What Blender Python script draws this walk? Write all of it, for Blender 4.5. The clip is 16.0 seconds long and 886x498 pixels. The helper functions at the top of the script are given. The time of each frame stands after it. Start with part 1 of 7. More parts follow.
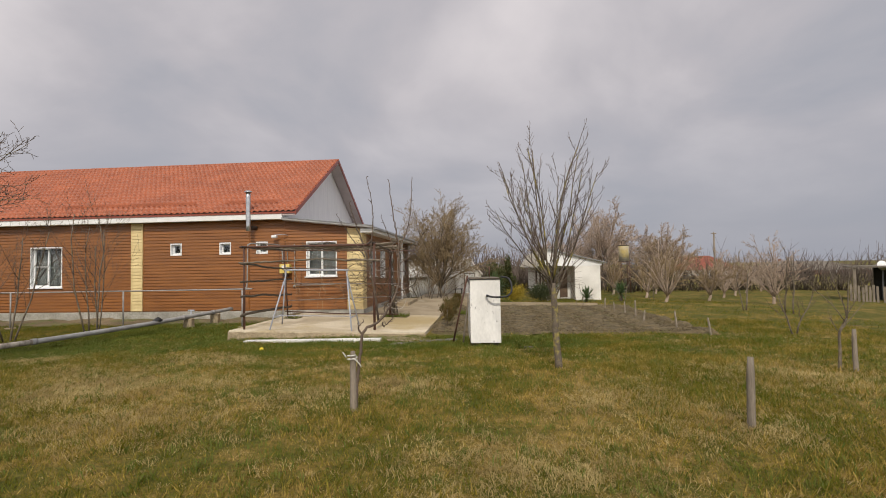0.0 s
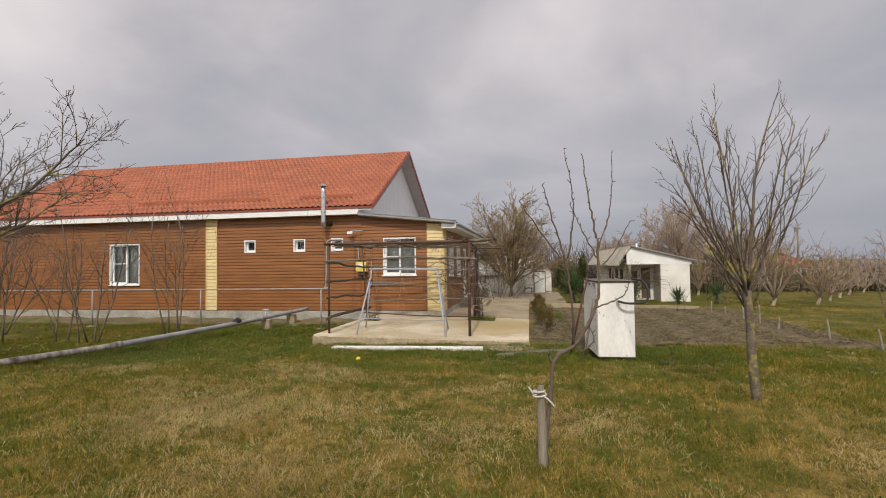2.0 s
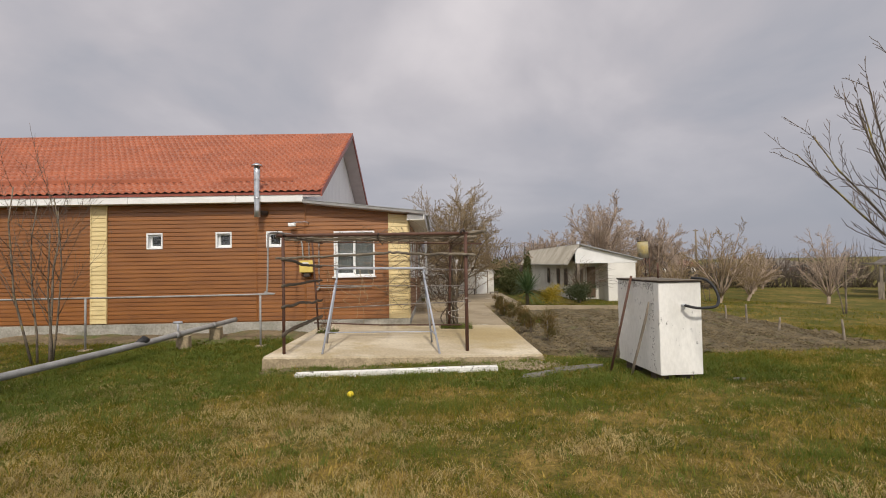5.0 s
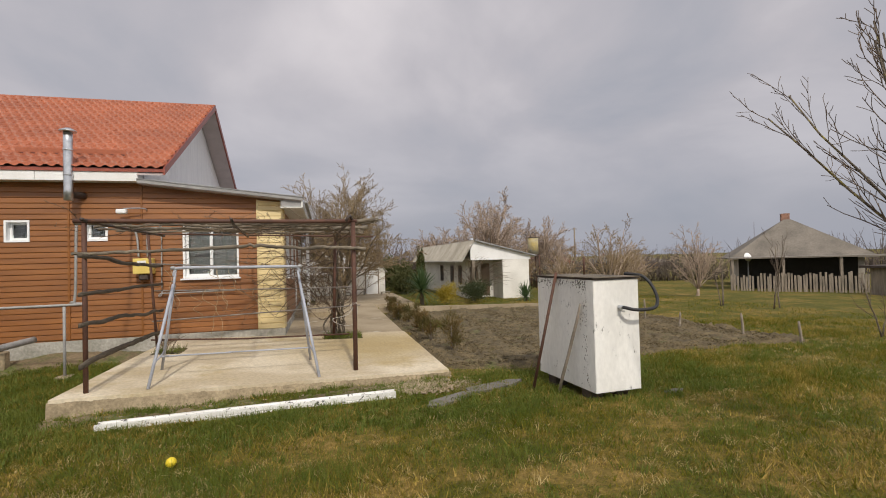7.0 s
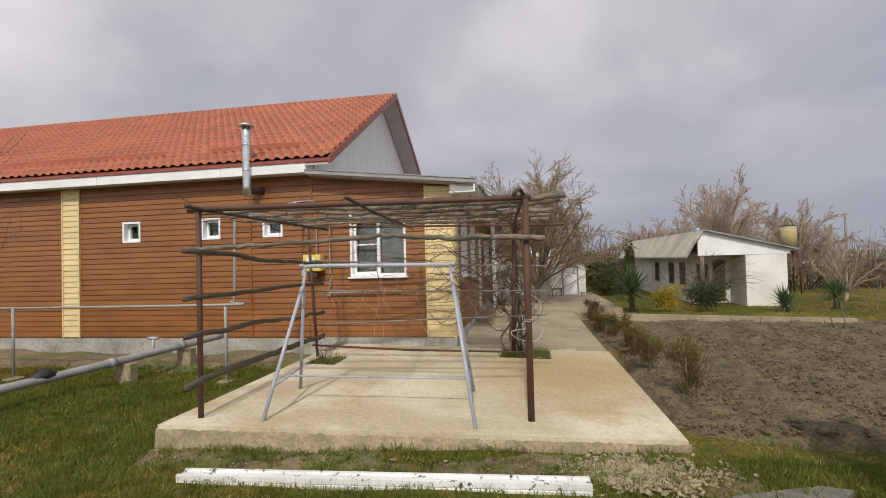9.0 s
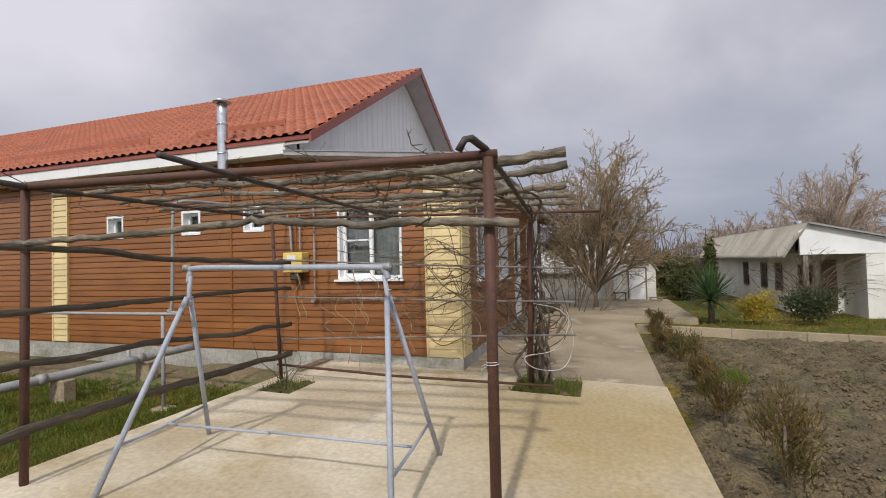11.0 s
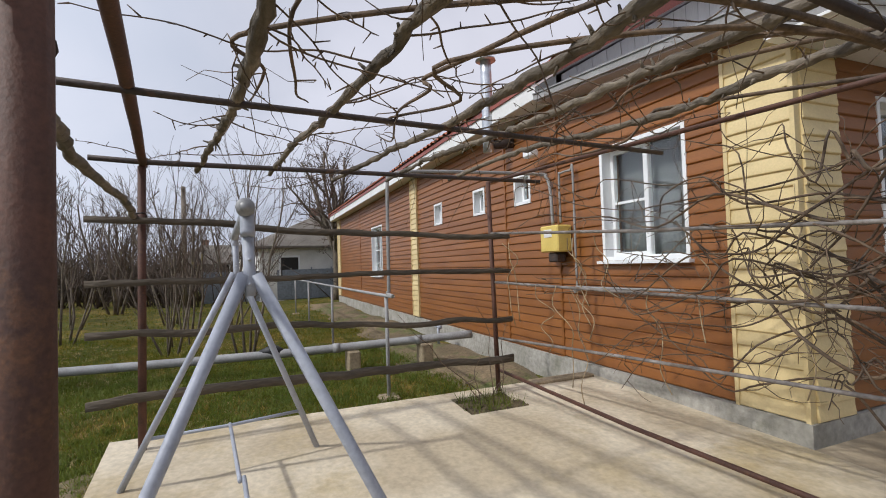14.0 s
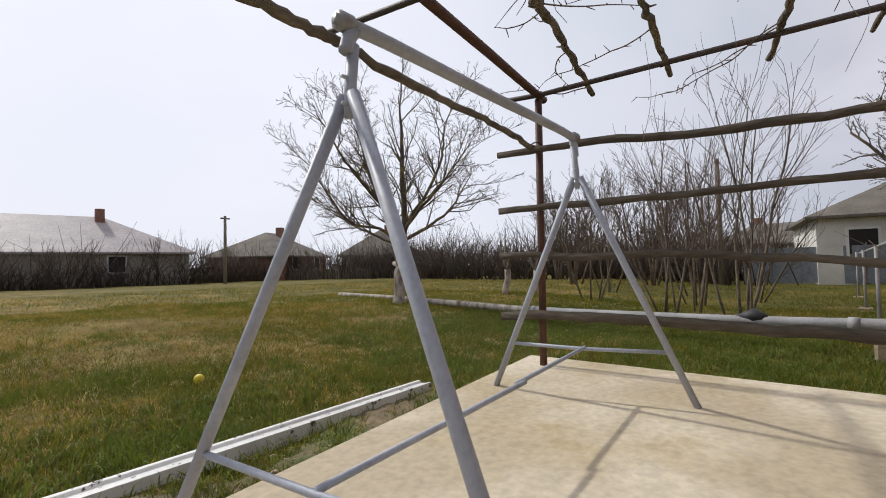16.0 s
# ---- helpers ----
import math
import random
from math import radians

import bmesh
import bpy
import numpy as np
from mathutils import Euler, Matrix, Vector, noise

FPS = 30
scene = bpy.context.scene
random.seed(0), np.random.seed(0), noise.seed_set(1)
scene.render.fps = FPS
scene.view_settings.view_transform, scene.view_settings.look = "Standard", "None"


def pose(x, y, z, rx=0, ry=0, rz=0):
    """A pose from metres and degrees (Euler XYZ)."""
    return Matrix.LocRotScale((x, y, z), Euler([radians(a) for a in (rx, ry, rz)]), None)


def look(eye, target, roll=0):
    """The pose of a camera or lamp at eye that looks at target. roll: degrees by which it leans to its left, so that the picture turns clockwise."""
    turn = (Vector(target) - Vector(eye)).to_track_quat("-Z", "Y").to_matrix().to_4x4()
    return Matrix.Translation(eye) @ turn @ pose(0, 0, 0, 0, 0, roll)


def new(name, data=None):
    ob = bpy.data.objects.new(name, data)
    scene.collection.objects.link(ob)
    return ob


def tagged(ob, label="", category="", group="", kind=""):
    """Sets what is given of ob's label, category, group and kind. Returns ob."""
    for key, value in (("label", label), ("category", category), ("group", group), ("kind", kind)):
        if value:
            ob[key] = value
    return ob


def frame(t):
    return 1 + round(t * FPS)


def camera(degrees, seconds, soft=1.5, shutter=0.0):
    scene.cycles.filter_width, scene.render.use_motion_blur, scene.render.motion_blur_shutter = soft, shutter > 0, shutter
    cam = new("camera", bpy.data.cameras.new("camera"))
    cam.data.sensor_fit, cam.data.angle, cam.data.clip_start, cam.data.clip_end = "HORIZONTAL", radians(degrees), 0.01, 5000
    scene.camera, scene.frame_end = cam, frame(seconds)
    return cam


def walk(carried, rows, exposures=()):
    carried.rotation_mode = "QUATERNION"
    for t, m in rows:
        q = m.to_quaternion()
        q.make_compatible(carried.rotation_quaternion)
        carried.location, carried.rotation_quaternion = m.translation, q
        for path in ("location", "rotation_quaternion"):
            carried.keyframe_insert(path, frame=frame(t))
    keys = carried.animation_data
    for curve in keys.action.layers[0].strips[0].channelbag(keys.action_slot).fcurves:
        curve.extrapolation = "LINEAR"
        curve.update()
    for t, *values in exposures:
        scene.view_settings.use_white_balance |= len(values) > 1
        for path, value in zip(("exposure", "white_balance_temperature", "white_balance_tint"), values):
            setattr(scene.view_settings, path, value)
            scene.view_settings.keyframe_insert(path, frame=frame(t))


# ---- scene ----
cam = camera(86.0, 16.0, soft=1.0)
PATH = [
    (0, (1.529, -0.183, 1.647), (1.353, 1.808, 1.72), -1.0),
    (0.5, (1.145, 0.045, 1.689), (0.985, 2.037, 1.755), -1.0),
    (1, (0.811, 0.354, 1.721), (0.581, 2.34, 1.785), -1.2),
    (1.5, (0.396, 0.747, 1.697), (0.116, 2.726, 1.76), -1.1),
    (2, (-0.044, 1.019, 1.739), (-0.405, 2.985, 1.8), -0.8),
    (2.5, (-0.546, 1.227, 1.785), (-1.071, 3.155, 1.85), -0.9),
    (3, (-0.996, 1.542, 1.685), (-1.654, 3.429, 1.753), -1.0),
    (3.5, (-1.387, 1.742, 1.709), (-2.101, 3.609, 1.777), -0.9),
    (4, (-1.829, 1.984, 1.778), (-2.499, 3.868, 1.843), -1.1),
    (4.5, (-1.98, 2.381, 1.696), (-2.187, 4.369, 1.753), -1.4),
    (4.7, (-2.166, 2.735, 1.693), (-2.253, 4.732, 1.753), -1.2),
    (6.8, (-2.078, 4.976, 1.669), (-1.649, 6.929, 1.712), -1.6),
    (7, (-2.027, 5.136, 1.647), (-1.538, 7.075, 1.689), -1.5),
    (7.5, (-1.889, 5.818, 1.603), (-1.323, 7.736, 1.637), -1.6),
    (8, (-1.813, 6.472, 1.588), (-1.327, 8.412, 1.618), -1.2),
    (8.5, (-1.689, 7.032, 1.579), (-1.381, 9.007, 1.618), -1.5),
    (9, (-1.571, 7.706, 1.636), (-1.912, 9.676, 1.685), -1.6),
    (9.2, (-1.538, 7.921, 1.637), (-2.143, 9.827, 1.685), -2.0),
    (11.3, (-0.759, 10.26, 1.622), (-1.388, 12.158, 1.673), -1.4),
    (11.5, (-0.67, 10.485, 1.644), (-1.28, 12.389, 1.689), -1.6),
    (12, (-0.572, 10.968, 1.59), (-1.189, 12.87, 1.639), -1.0),
    (12.5, (-0.514, 11.491, 1.527), (-1.216, 13.364, 1.577), -1.4),
    (13, (-0.377, 12.04, 1.404), (-1.284, 13.821, 1.459), -1.5),
    (13.5, (-0.564, 12.587, 1.27), (-2.086, 13.883, 1.33), -1.7),
    (14, (-0.709, 13.132, 1.385), (-2.559, 13.89, 1.448), -1.9),
    (14.5, (-0.838, 13.627, 1.248), (-2.786, 14.073, 1.313), -2.1),
    (15, (-1.068, 13.946, 1.162), (-3.065, 13.863, 1.221), -1.6),
    (15.5, (-1.304, 14.164, 1.038), (-3.141, 13.377, 1.104), -1.6),
    (16, (-1.494, 14.24, 0.847), (-3.035, 12.968, 0.923), -1.3),
]
walk(cam, [(t, look(eye, target, roll)) for t, eye, target, roll in PATH],
     exposures=[(0, -0.04, 6750, 10), (4.5, -0.03, 6700, 10), (9, -0.03, 6500, 10), (12, -0.05, 6050, 10), (14, -0.05, 5950, 10), (16, -0.10, 6200, 10)])

# ---------------------------------------------------------------- world, sun
SUN_DIR = Vector((-0.03, 1.0, -0.98)).normalized()
world = bpy.data.worlds.new("sky")
scene.world = world
world.use_nodes = True
wn, wl = world.node_tree.nodes, world.node_tree.links
wn.clear()


def wnode(kind, **kw):
    n = wn.new(kind)
    for k, v in kw.items():
        n.inputs[k].default_value = v
    return n


def build_sky():
    out = wn.new("ShaderNodeOutputWorld")
    bg = wn.new("ShaderNodeBackground")
    sky = wn.new("ShaderNodeTexSky")
    sky.sky_type = "NISHITA"
    sky.sun_disc = False
    sky.sun_elevation = radians(44)
    sky.sun_rotation = radians(178)
    sky.dust_density = 4.0
    co = wn.new("ShaderNodeTexCoord")
    sep = wn.new("ShaderNodeSeparateXYZ")
    wl.new(co.outputs["Generated"], sep.inputs[0])
    # flatten the dome so that the clouds lie in layers towards the horizon
    zc = wn.new("ShaderNodeMath"); zc.operation = "ADD"; zc.inputs[1].default_value = 0.30
    wl.new(sep.outputs["Z"], zc.inputs[0])
    zm = wn.new("ShaderNodeMath"); zm.operation = "MAXIMUM"; zm.inputs[1].default_value = 0.08
    wl.new(zc.outputs[0], zm.inputs[0])
    dx = wn.new("ShaderNodeMath"); dx.operation = "DIVIDE"
    dy = wn.new("ShaderNodeMath"); dy.operation = "DIVIDE"
    wl.new(sep.outputs["X"], dx.inputs[0]); wl.new(zm.outputs[0], dx.inputs[1])
    wl.new(sep.outputs["Y"], dy.inputs[0]); wl.new(zm.outputs[0], dy.inputs[1])
    comb = wn.new("ShaderNodeCombineXYZ")
    wl.new(dx.outputs[0], comb.inputs[0]); wl.new(dy.outputs[0], comb.inputs[1])
    n1 = wnode("ShaderNodeTexNoise", Scale=1.15, Detail=7.0, Roughness=0.5, Distortion=0.35)
    n2 = wnode("ShaderNodeTexNoise", Scale=0.7, Detail=3.0, Roughness=0.45)
    wl.new(comb.outputs[0], n1.inputs["Vector"]); wl.new(comb.outputs[0], n2.inputs["Vector"])
    mx = wn.new("ShaderNodeMath"); mx.operation = "MULTIPLY_ADD"; mx.inputs[1].default_value = 0.55
    ms = wn.new("ShaderNodeMath"); ms.operation = "MULTIPLY"; ms.inputs[1].default_value = 0.45
    wl.new(n2.outputs["Fac"], ms.inputs[0])
    wl.new(n1.outputs["Fac"], mx.inputs[0]); wl.new(ms.outputs[0], mx.inputs[2])
    ramp = wn.new("ShaderNodeValToRGB")
    e = ramp.color_ramp.elements
    e[0].position, e[0].color = 0.36, (0.34, 0.37, 0.44, 1)
    e[1].position, e[1].color = 0.61, (0.80, 0.76, 0.79, 1)
    m = e.new(0.48); m.color = (0.53, 0.515, 0.56, 1)
    wl.new(mx.outputs[0], ramp.inputs[0])
    # duller and bluer low down, brighter on the sun's side
    low = wn.new("ShaderNodeMapRange")
    low.inputs["From Min"].default_value, low.inputs["From Max"].default_value = 0.0, 0.34
    wl.new(sep.outputs["Z"], low.inputs["Value"])
    mixl = wn.new("ShaderNodeMix"); mixl.data_type = "RGBA"
    mixl.inputs["A"].default_value = (0.37, 0.39, 0.46, 1)
    wl.new(low.outputs[0], mixl.inputs["Factor"]); wl.new(ramp.outputs[0], mixl.inputs["B"])
    south = wn.new("ShaderNodeMapRange"); south.interpolation_type = "SMOOTHSTEP"
    south.inputs["From Min"].default_value, south.inputs["From Max"].default_value = 0.55, -0.75
    south.inputs["To Min"].default_value, south.inputs["To Max"].default_value = 0.0, 0.75
    wl.new(sep.outputs["Y"], south.inputs["Value"])
    mixs = wn.new("ShaderNodeMix"); mixs.data_type = "RGBA"
    mixs.inputs["B"].default_value = (1.12, 1.12, 1.18, 1)
    wl.new(south.outputs[0], mixs.inputs["Factor"]); wl.new(mixl.outputs["Result"], mixs.inputs["A"])
    sc = wn.new("ShaderNodeVectorMath"); sc.operation = "SCALE"; sc.inputs["Scale"].default_value = 0.1
    wl.new(sky.outputs[0], sc.inputs[0])
    cov = wn.new("ShaderNodeMix"); cov.data_type = "RGBA"; cov.inputs["Factor"].default_value = 0.94
    wl.new(sc.outputs[0], cov.inputs["A"]); wl.new(mixs.outputs["Result"], cov.inputs["B"])
    wl.new(cov.outputs["Result"], bg.inputs["Color"])
    bg.inputs["Strength"].default_value = 1.0
    wl.new(bg.outputs[0], out.inputs[0])


build_sky()
sun = bpy.data.lights.new("sun", "SUN")
sun.energy, sun.angle, sun.color = 2.6, radians(2.0), (1.0, 0.94, 0.84)
sun_ob = new("sun", sun)
sun_ob.matrix_world = look((0, -40, 40), Vector((0, -40, 40)) + SUN_DIR)
scene.view_settings.exposure = 0.0


# ---------------------------------------------------------------- materials
def nodes_of(m):
    m.use_nodes = True
    nt = m.node_tree
    return nt, nt.nodes, nt.links, nt.nodes["Principled BSDF"]


def mat(name, col, col2=None, rough=0.8, metal=0.0, scale=3.0, fine=40.0, bump=0.15, rv=0.0, lo=0.35, hi=0.65, fine_amt=0.25, stretch=(1, 1, 1), stain=None, stain_scale=1.0, stain_lo=0.55, stain_hi=0.7, spec=None, leaf=False, spot=None):
    m = bpy.data.materials.new(name)
    nt, n, l, bsdf = nodes_of(m)
    col2 = col2 or tuple(c * 0.78 for c in col)
    co = n.new("ShaderNodeTexCoord")
    mp = n.new("ShaderNodeMapping")
    mp.inputs["Scale"].default_value = stretch
    l.new(co.outputs["Object"], mp.inputs["Vector"])
    a = n.new("ShaderNodeTexNoise"); a.inputs["Scale"].default_value = scale; a.inputs["Detail"].default_value = 5
    b = n.new("ShaderNodeTexNoise"); b.inputs["Scale"].default_value = fine; b.inputs["Detail"].default_value = 4
    l.new(mp.outputs[0], a.inputs["Vector"]); l.new(mp.outputs[0], b.inputs["Vector"])
    r = n.new("ShaderNodeMapRange"); r.inputs["From Min"].default_value = lo; r.inputs["From Max"].default_value = hi
    l.new(a.outputs["Fac"], r.inputs["Value"])
    mix = n.new("ShaderNodeMix"); mix.data_type = "RGBA"
    mix.inputs["A"].default_value = (*col, 1); mix.inputs["B"].default_value = (*col2, 1)
    l.new(r.outputs[0], mix.inputs["Factor"])
    last = mix.outputs["Result"]
    if stain:
        s = n.new("ShaderNodeTexNoise"); s.inputs["Scale"].default_value = stain_scale; s.inputs["Detail"].default_value = 8; s.inputs["Roughness"].default_value = 0.7
        l.new(mp.outputs[0], s.inputs["Vector"])
        sr = n.new("ShaderNodeMapRange"); sr.inputs["From Min"].default_value = stain_lo; sr.inputs["From Max"].default_value = stain_hi
        l.new(s.outputs["Fac"], sr.inputs["Value"])
        sm = n.new("ShaderNodeMix"); sm.data_type = "RGBA"; sm.inputs["B"].default_value = (*stain, 1)
        l.new(sr.outputs[0], sm.inputs["Factor"]); l.new(last, sm.inputs["A"])
        last = sm.outputs["Result"]
    if spot:
        # a damp stain with a ragged rim round one place
        px, py, rad, sc = spot
        gp = n.new("ShaderNodeNewGeometry")
        dist = n.new("ShaderNodeVectorMath"); dist.operation = "DISTANCE"; dist.inputs[1].default_value = (px, py, 0)
        l.new(gp.outputs["Position"], dist.inputs[0])
        nd = n.new("ShaderNodeMath"); nd.operation = "MULTIPLY_ADD"; nd.inputs[1].default_value = 2.6
        l.new(a.outputs["Fac"], nd.inputs[0]); l.new(dist.outputs["Value"], nd.inputs[2])
        dr = n.new("ShaderNodeMapRange"); dr.inputs["From Min"].default_value = rad + 1.3; dr.inputs["From Max"].default_value = rad * 0.35 + 1.3; dr.inputs["To Max"].default_value = 0.8
        l.new(nd.outputs[0], dr.inputs["Value"])
        dm = n.new("ShaderNodeMix"); dm.data_type = "RGBA"; dm.inputs["B"].default_value = (*sc, 1)
        l.new(dr.outputs[0], dm.inputs["Factor"]); l.new(last, dm.inputs["A"])
        last = dm.outputs["Result"]
    hv = n.new("ShaderNodeHueSaturation")
    v = n.new("ShaderNodeMapRange"); v.inputs["From Min"].default_value = 0.25; v.inputs["From Max"].default_value = 0.75
    v.inputs["To Min"].default_value = 1 - fine_amt; v.inputs["To Max"].default_value = 1 + fine_amt
    l.new(b.outputs["Fac"], v.inputs["Value"])
    if rv:
        oi = n.new("ShaderNodeObjectInfo")
        rr = n.new("ShaderNodeMapRange"); rr.inputs["To Min"].default_value = 1 - rv; rr.inputs["To Max"].default_value = 1 + rv
        l.new(oi.outputs["Random"], rr.inputs["Value"])
        mm = n.new("ShaderNodeMath"); mm.operation = "MULTIPLY"
        l.new(v.outputs[0], mm.inputs[0]); l.new(rr.outputs[0], mm.inputs[1])
        l.new(mm.outputs[0], hv.inputs["Value"])
    else:
        l.new(v.outputs[0], hv.inputs["Value"])
    l.new(last, hv.inputs["Color"])
    l.new(hv.outputs[0], bsdf.inputs["Base Color"])
    bsdf.inputs["Roughness"].default_value = rough
    bsdf.inputs["Metallic"].default_value = metal
    if spec is not None:
        bsdf.inputs["Specular IOR Level"].default_value = spec
    if leaf:
        thin_leaf(n, l, bsdf, hv.outputs[0])
    if bump:
        bp = n.new("ShaderNodeBump"); bp.inputs["Strength"].default_value = bump; bp.inputs["Distance"].default_value = 0.02
        l.new(b.outputs["Fac"], bp.inputs["Height"]); l.new(bp.outputs[0], bsdf.inputs["Normal"])
    return m


def glass_mat(name, tint=(0.03, 0.035, 0.04)):
    m = bpy.data.materials.new(name)
    nt, n, l, bsdf = nodes_of(m)
    bsdf.inputs["Base Color"].default_value = (0.9, 0.95, 0.95, 1)
    bsdf.inputs["Roughness"].default_value = 0.02
    bsdf.inputs["IOR"].default_value = 1.5
    bsdf.inputs["Transmission Weight"].default_value = 1.0
    return m


def thin_leaf(n, l, bsdf, colour, share=0.45):
    """Light that shines through a blade or leaf."""
    tr = n.new("ShaderNodeBsdfTranslucent")
    l.new(colour, tr.inputs["Color"])
    mx = n.new("ShaderNodeMixShader"); mx.inputs[0].default_value = share
    out = n["Material Output"]
    l.new(bsdf.outputs[0], mx.inputs[1]); l.new(tr.outputs[0], mx.inputs[2]); l.new(mx.outputs[0], out.inputs["Surface"])


def lawn_nodes(n, l):
    """Green and straw patches by place, shared by the turf and its blades."""
    g = n.new("ShaderNodeNewGeometry")
    a = n.new("ShaderNodeTexNoise"); a.inputs["Scale"].default_value = 0.55; a.inputs["Detail"].default_value = 8; a.inputs["Roughness"].default_value = 0.68
    b = n.new("ShaderNodeTexNoise"); b.inputs["Scale"].default_value = 2.6; b.inputs["Detail"].default_value = 6; b.inputs["Roughness"].default_value = 0.65
    l.new(g.outputs["Position"], a.inputs["Vector"]); l.new(g.outputs["Position"], b.inputs["Vector"])
    c = n.new("ShaderNodeTexNoise"); c.inputs["Scale"].default_value = 10.0; c.inputs["Detail"].default_value = 5; c.inputs["Roughness"].default_value = 0.7
    l.new(g.outputs["Position"], c.inputs["Vector"])
    # the grass is lusher beside the terrace than on the open lawn
    sep = n.new("ShaderNodeSeparateXYZ"); l.new(g.outputs["Position"], sep.inputs[0])
    wet = n.new("ShaderNodeMapRange"); wet.interpolation_type = "SMOOTHSTEP"
    wet.inputs["From Min"].default_value = 6.5; wet.inputs["From Max"].default_value = 11.0; wet.inputs["To Min"].default_value = 0.0; wet.inputs["To Max"].default_value = -0.028
    l.new(sep.outputs["Y"], wet.inputs["Value"])
    west = n.new("ShaderNodeMapRange"); west.interpolation_type = "SMOOTHSTEP"
    west.inputs["From Min"].default_value = -4.5; west.inputs["From Max"].default_value = -9.0; west.inputs["To Min"].default_value = 0.0; west.inputs["To Max"].default_value = -0.022
    l.new(sep.outputs["X"], west.inputs["Value"])
    def madd(x, k, add):
        m = n.new("ShaderNodeMath"); m.operation = "MULTIPLY_ADD"; m.inputs[1].default_value = k
        l.new(x, m.inputs[0])
        if add is not None:
            l.new(add, m.inputs[2])
        else:
            m.inputs[2].default_value = 0.0
        return m
    s = madd(a.outputs["Fac"], 0.40, None)
    s = madd(b.outputs["Fac"], 0.34, s.outputs[0])
    s = madd(c.outputs["Fac"], 0.26, s.outputs[0])
    s = madd(wet.outputs[0], 1.0, s.outputs[0])
    s = madd(west.outputs[0], 1.0, s.outputs[0])
    return g, s, b


def lawn_mat(name, ramp_cols, rough=0.9, bump=0.6, island=0.0):
    m = bpy.data.materials.new(name)
    nt, n, l, bsdf = nodes_of(m)
    g, s, b = lawn_nodes(n, l)
    ramp = n.new("ShaderNodeValToRGB")
    e = ramp.color_ramp.elements
    e[0].position, e[0].color = ramp_cols[0][0], (*ramp_cols[0][1], 1)
    e[1].position, e[1].color = ramp_cols[-1][0], (*ramp_cols[-1][1], 1)
    for p, c in ramp_cols[1:-1]:
        x = e.new(p); x.color = (*c, 1)
    fac = s.outputs[0]
    if island:
        ra = n.new("ShaderNodeMapRange"); ra.inputs["To Min"].default_value = -island; ra.inputs["To Max"].default_value = island
        l.new(g.outputs["Random Per Island"], ra.inputs["Value"])
        ad = n.new("ShaderNodeMath"); ad.operation = "ADD"
        l.new(s.outputs[0], ad.inputs[0]); l.new(ra.outputs[0], ad.inputs[1])
        fac = ad.outputs[0]
    l.new(fac, ramp.inputs[0])
    f = n.new("ShaderNodeTexNoise"); f.inputs["Scale"].default_value = 38; f.inputs["Detail"].default_value = 6; f.inputs["Roughness"].default_value = 0.7
    l.new(g.outputs["Position"], f.inputs["Vector"])
    hv = n.new("ShaderNodeHueSaturation")
    v = n.new("ShaderNodeMapRange"); v.inputs["From Min"].default_value = 0.3; v.inputs["From Max"].default_value = 0.7
    v.inputs["To Min"].default_value = 0.45; v.inputs["To Max"].default_value = 1.5
    l.new(f.outputs["Fac"], v.inputs["Value"]); l.new(v.outputs[0], hv.inputs["Value"])
    l.new(ramp.outputs[0], hv.inputs["Color"]); l.new(hv.outputs[0], bsdf.inputs["Base Color"])
    bsdf.inputs["Roughness"].default_value = rough
    bsdf.inputs["Specular IOR Level"].default_value = 0.2
    if island:
        thin_leaf(n, l, bsdf, hv.outputs[0])
    if bump:
        bp = n.new("ShaderNodeBump"); bp.inputs["Strength"].default_value = bump; bp.inputs["Distance"].default_value = 0.04
        l.new(f.outputs["Fac"], bp.inputs["Height"]); l.new(bp.outputs[0], bsdf.inputs["Normal"])
    return m


LAWN = [(0.38, (0.060, 0.072, 0.008)), (0.46, (0.100, 0.094, 0.014)), (0.51, (0.165, 0.122, 0.028)), (0.57, (0.27, 0.185, 0.055)), (0.66, (0.18, 0.125, 0.04))]
M_TURF = lawn_mat("turf", LAWN)
M_BLADE = lawn_mat("grass_blades", [(0.37, (0.105, 0.135, 0.012)), (0.46, (0.165, 0.158, 0.018)), (0.52, (0.29, 0.225, 0.042)), (0.58, (0.50, 0.36, 0.105)), (0.68, (0.36, 0.25, 0.075))], rough=0.75, bump=0, island=0.07)
M_STRAW = mat("dry_straw", (0.60, 0.48, 0.225), (0.38, 0.285, 0.12), rough=0.8, scale=1.5, bump=0, leaf=True)
M_TUFT = mat("lush_grass", (0.115, 0.158, 0.018), (0.17, 0.20, 0.03), rough=0.7, bump=0, leaf=True)
M_SOIL = mat("tilled_soil", (0.150, 0.112, 0.056), (0.080, 0.061, 0.031), rough=0.95, scale=4.5, fine=34, bump=0.9, fine_amt=0.6, stain=(0.11, 0.115, 0.04), stain_scale=2.2, stain_lo=0.56, stain_hi=0.72)
M_DIRT = mat("bare_dirt", (0.21, 0.155, 0.09), (0.13, 0.10, 0.055), rough=0.95, scale=1.5, fine=22, bump=0.6, fine_amt=0.4, stain=(0.10, 0.12, 0.03), stain_scale=1.1, stain_lo=0.5, stain_hi=0.62)
M_CONC = mat("cast_concrete", (0.62, 0.54, 0.405), (0.46, 0.38, 0.26), rough=0.85, scale=0.9, fine=22, bump=0.16, fine_amt=0.17, lo=0.40, hi=0.58, stain=(0.43, 0.34, 0.19), stain_scale=0.5, stain_lo=0.52, stain_hi=0.66, spot=(-1.0, 15.2, 2.1, (0.36, 0.265, 0.11)))
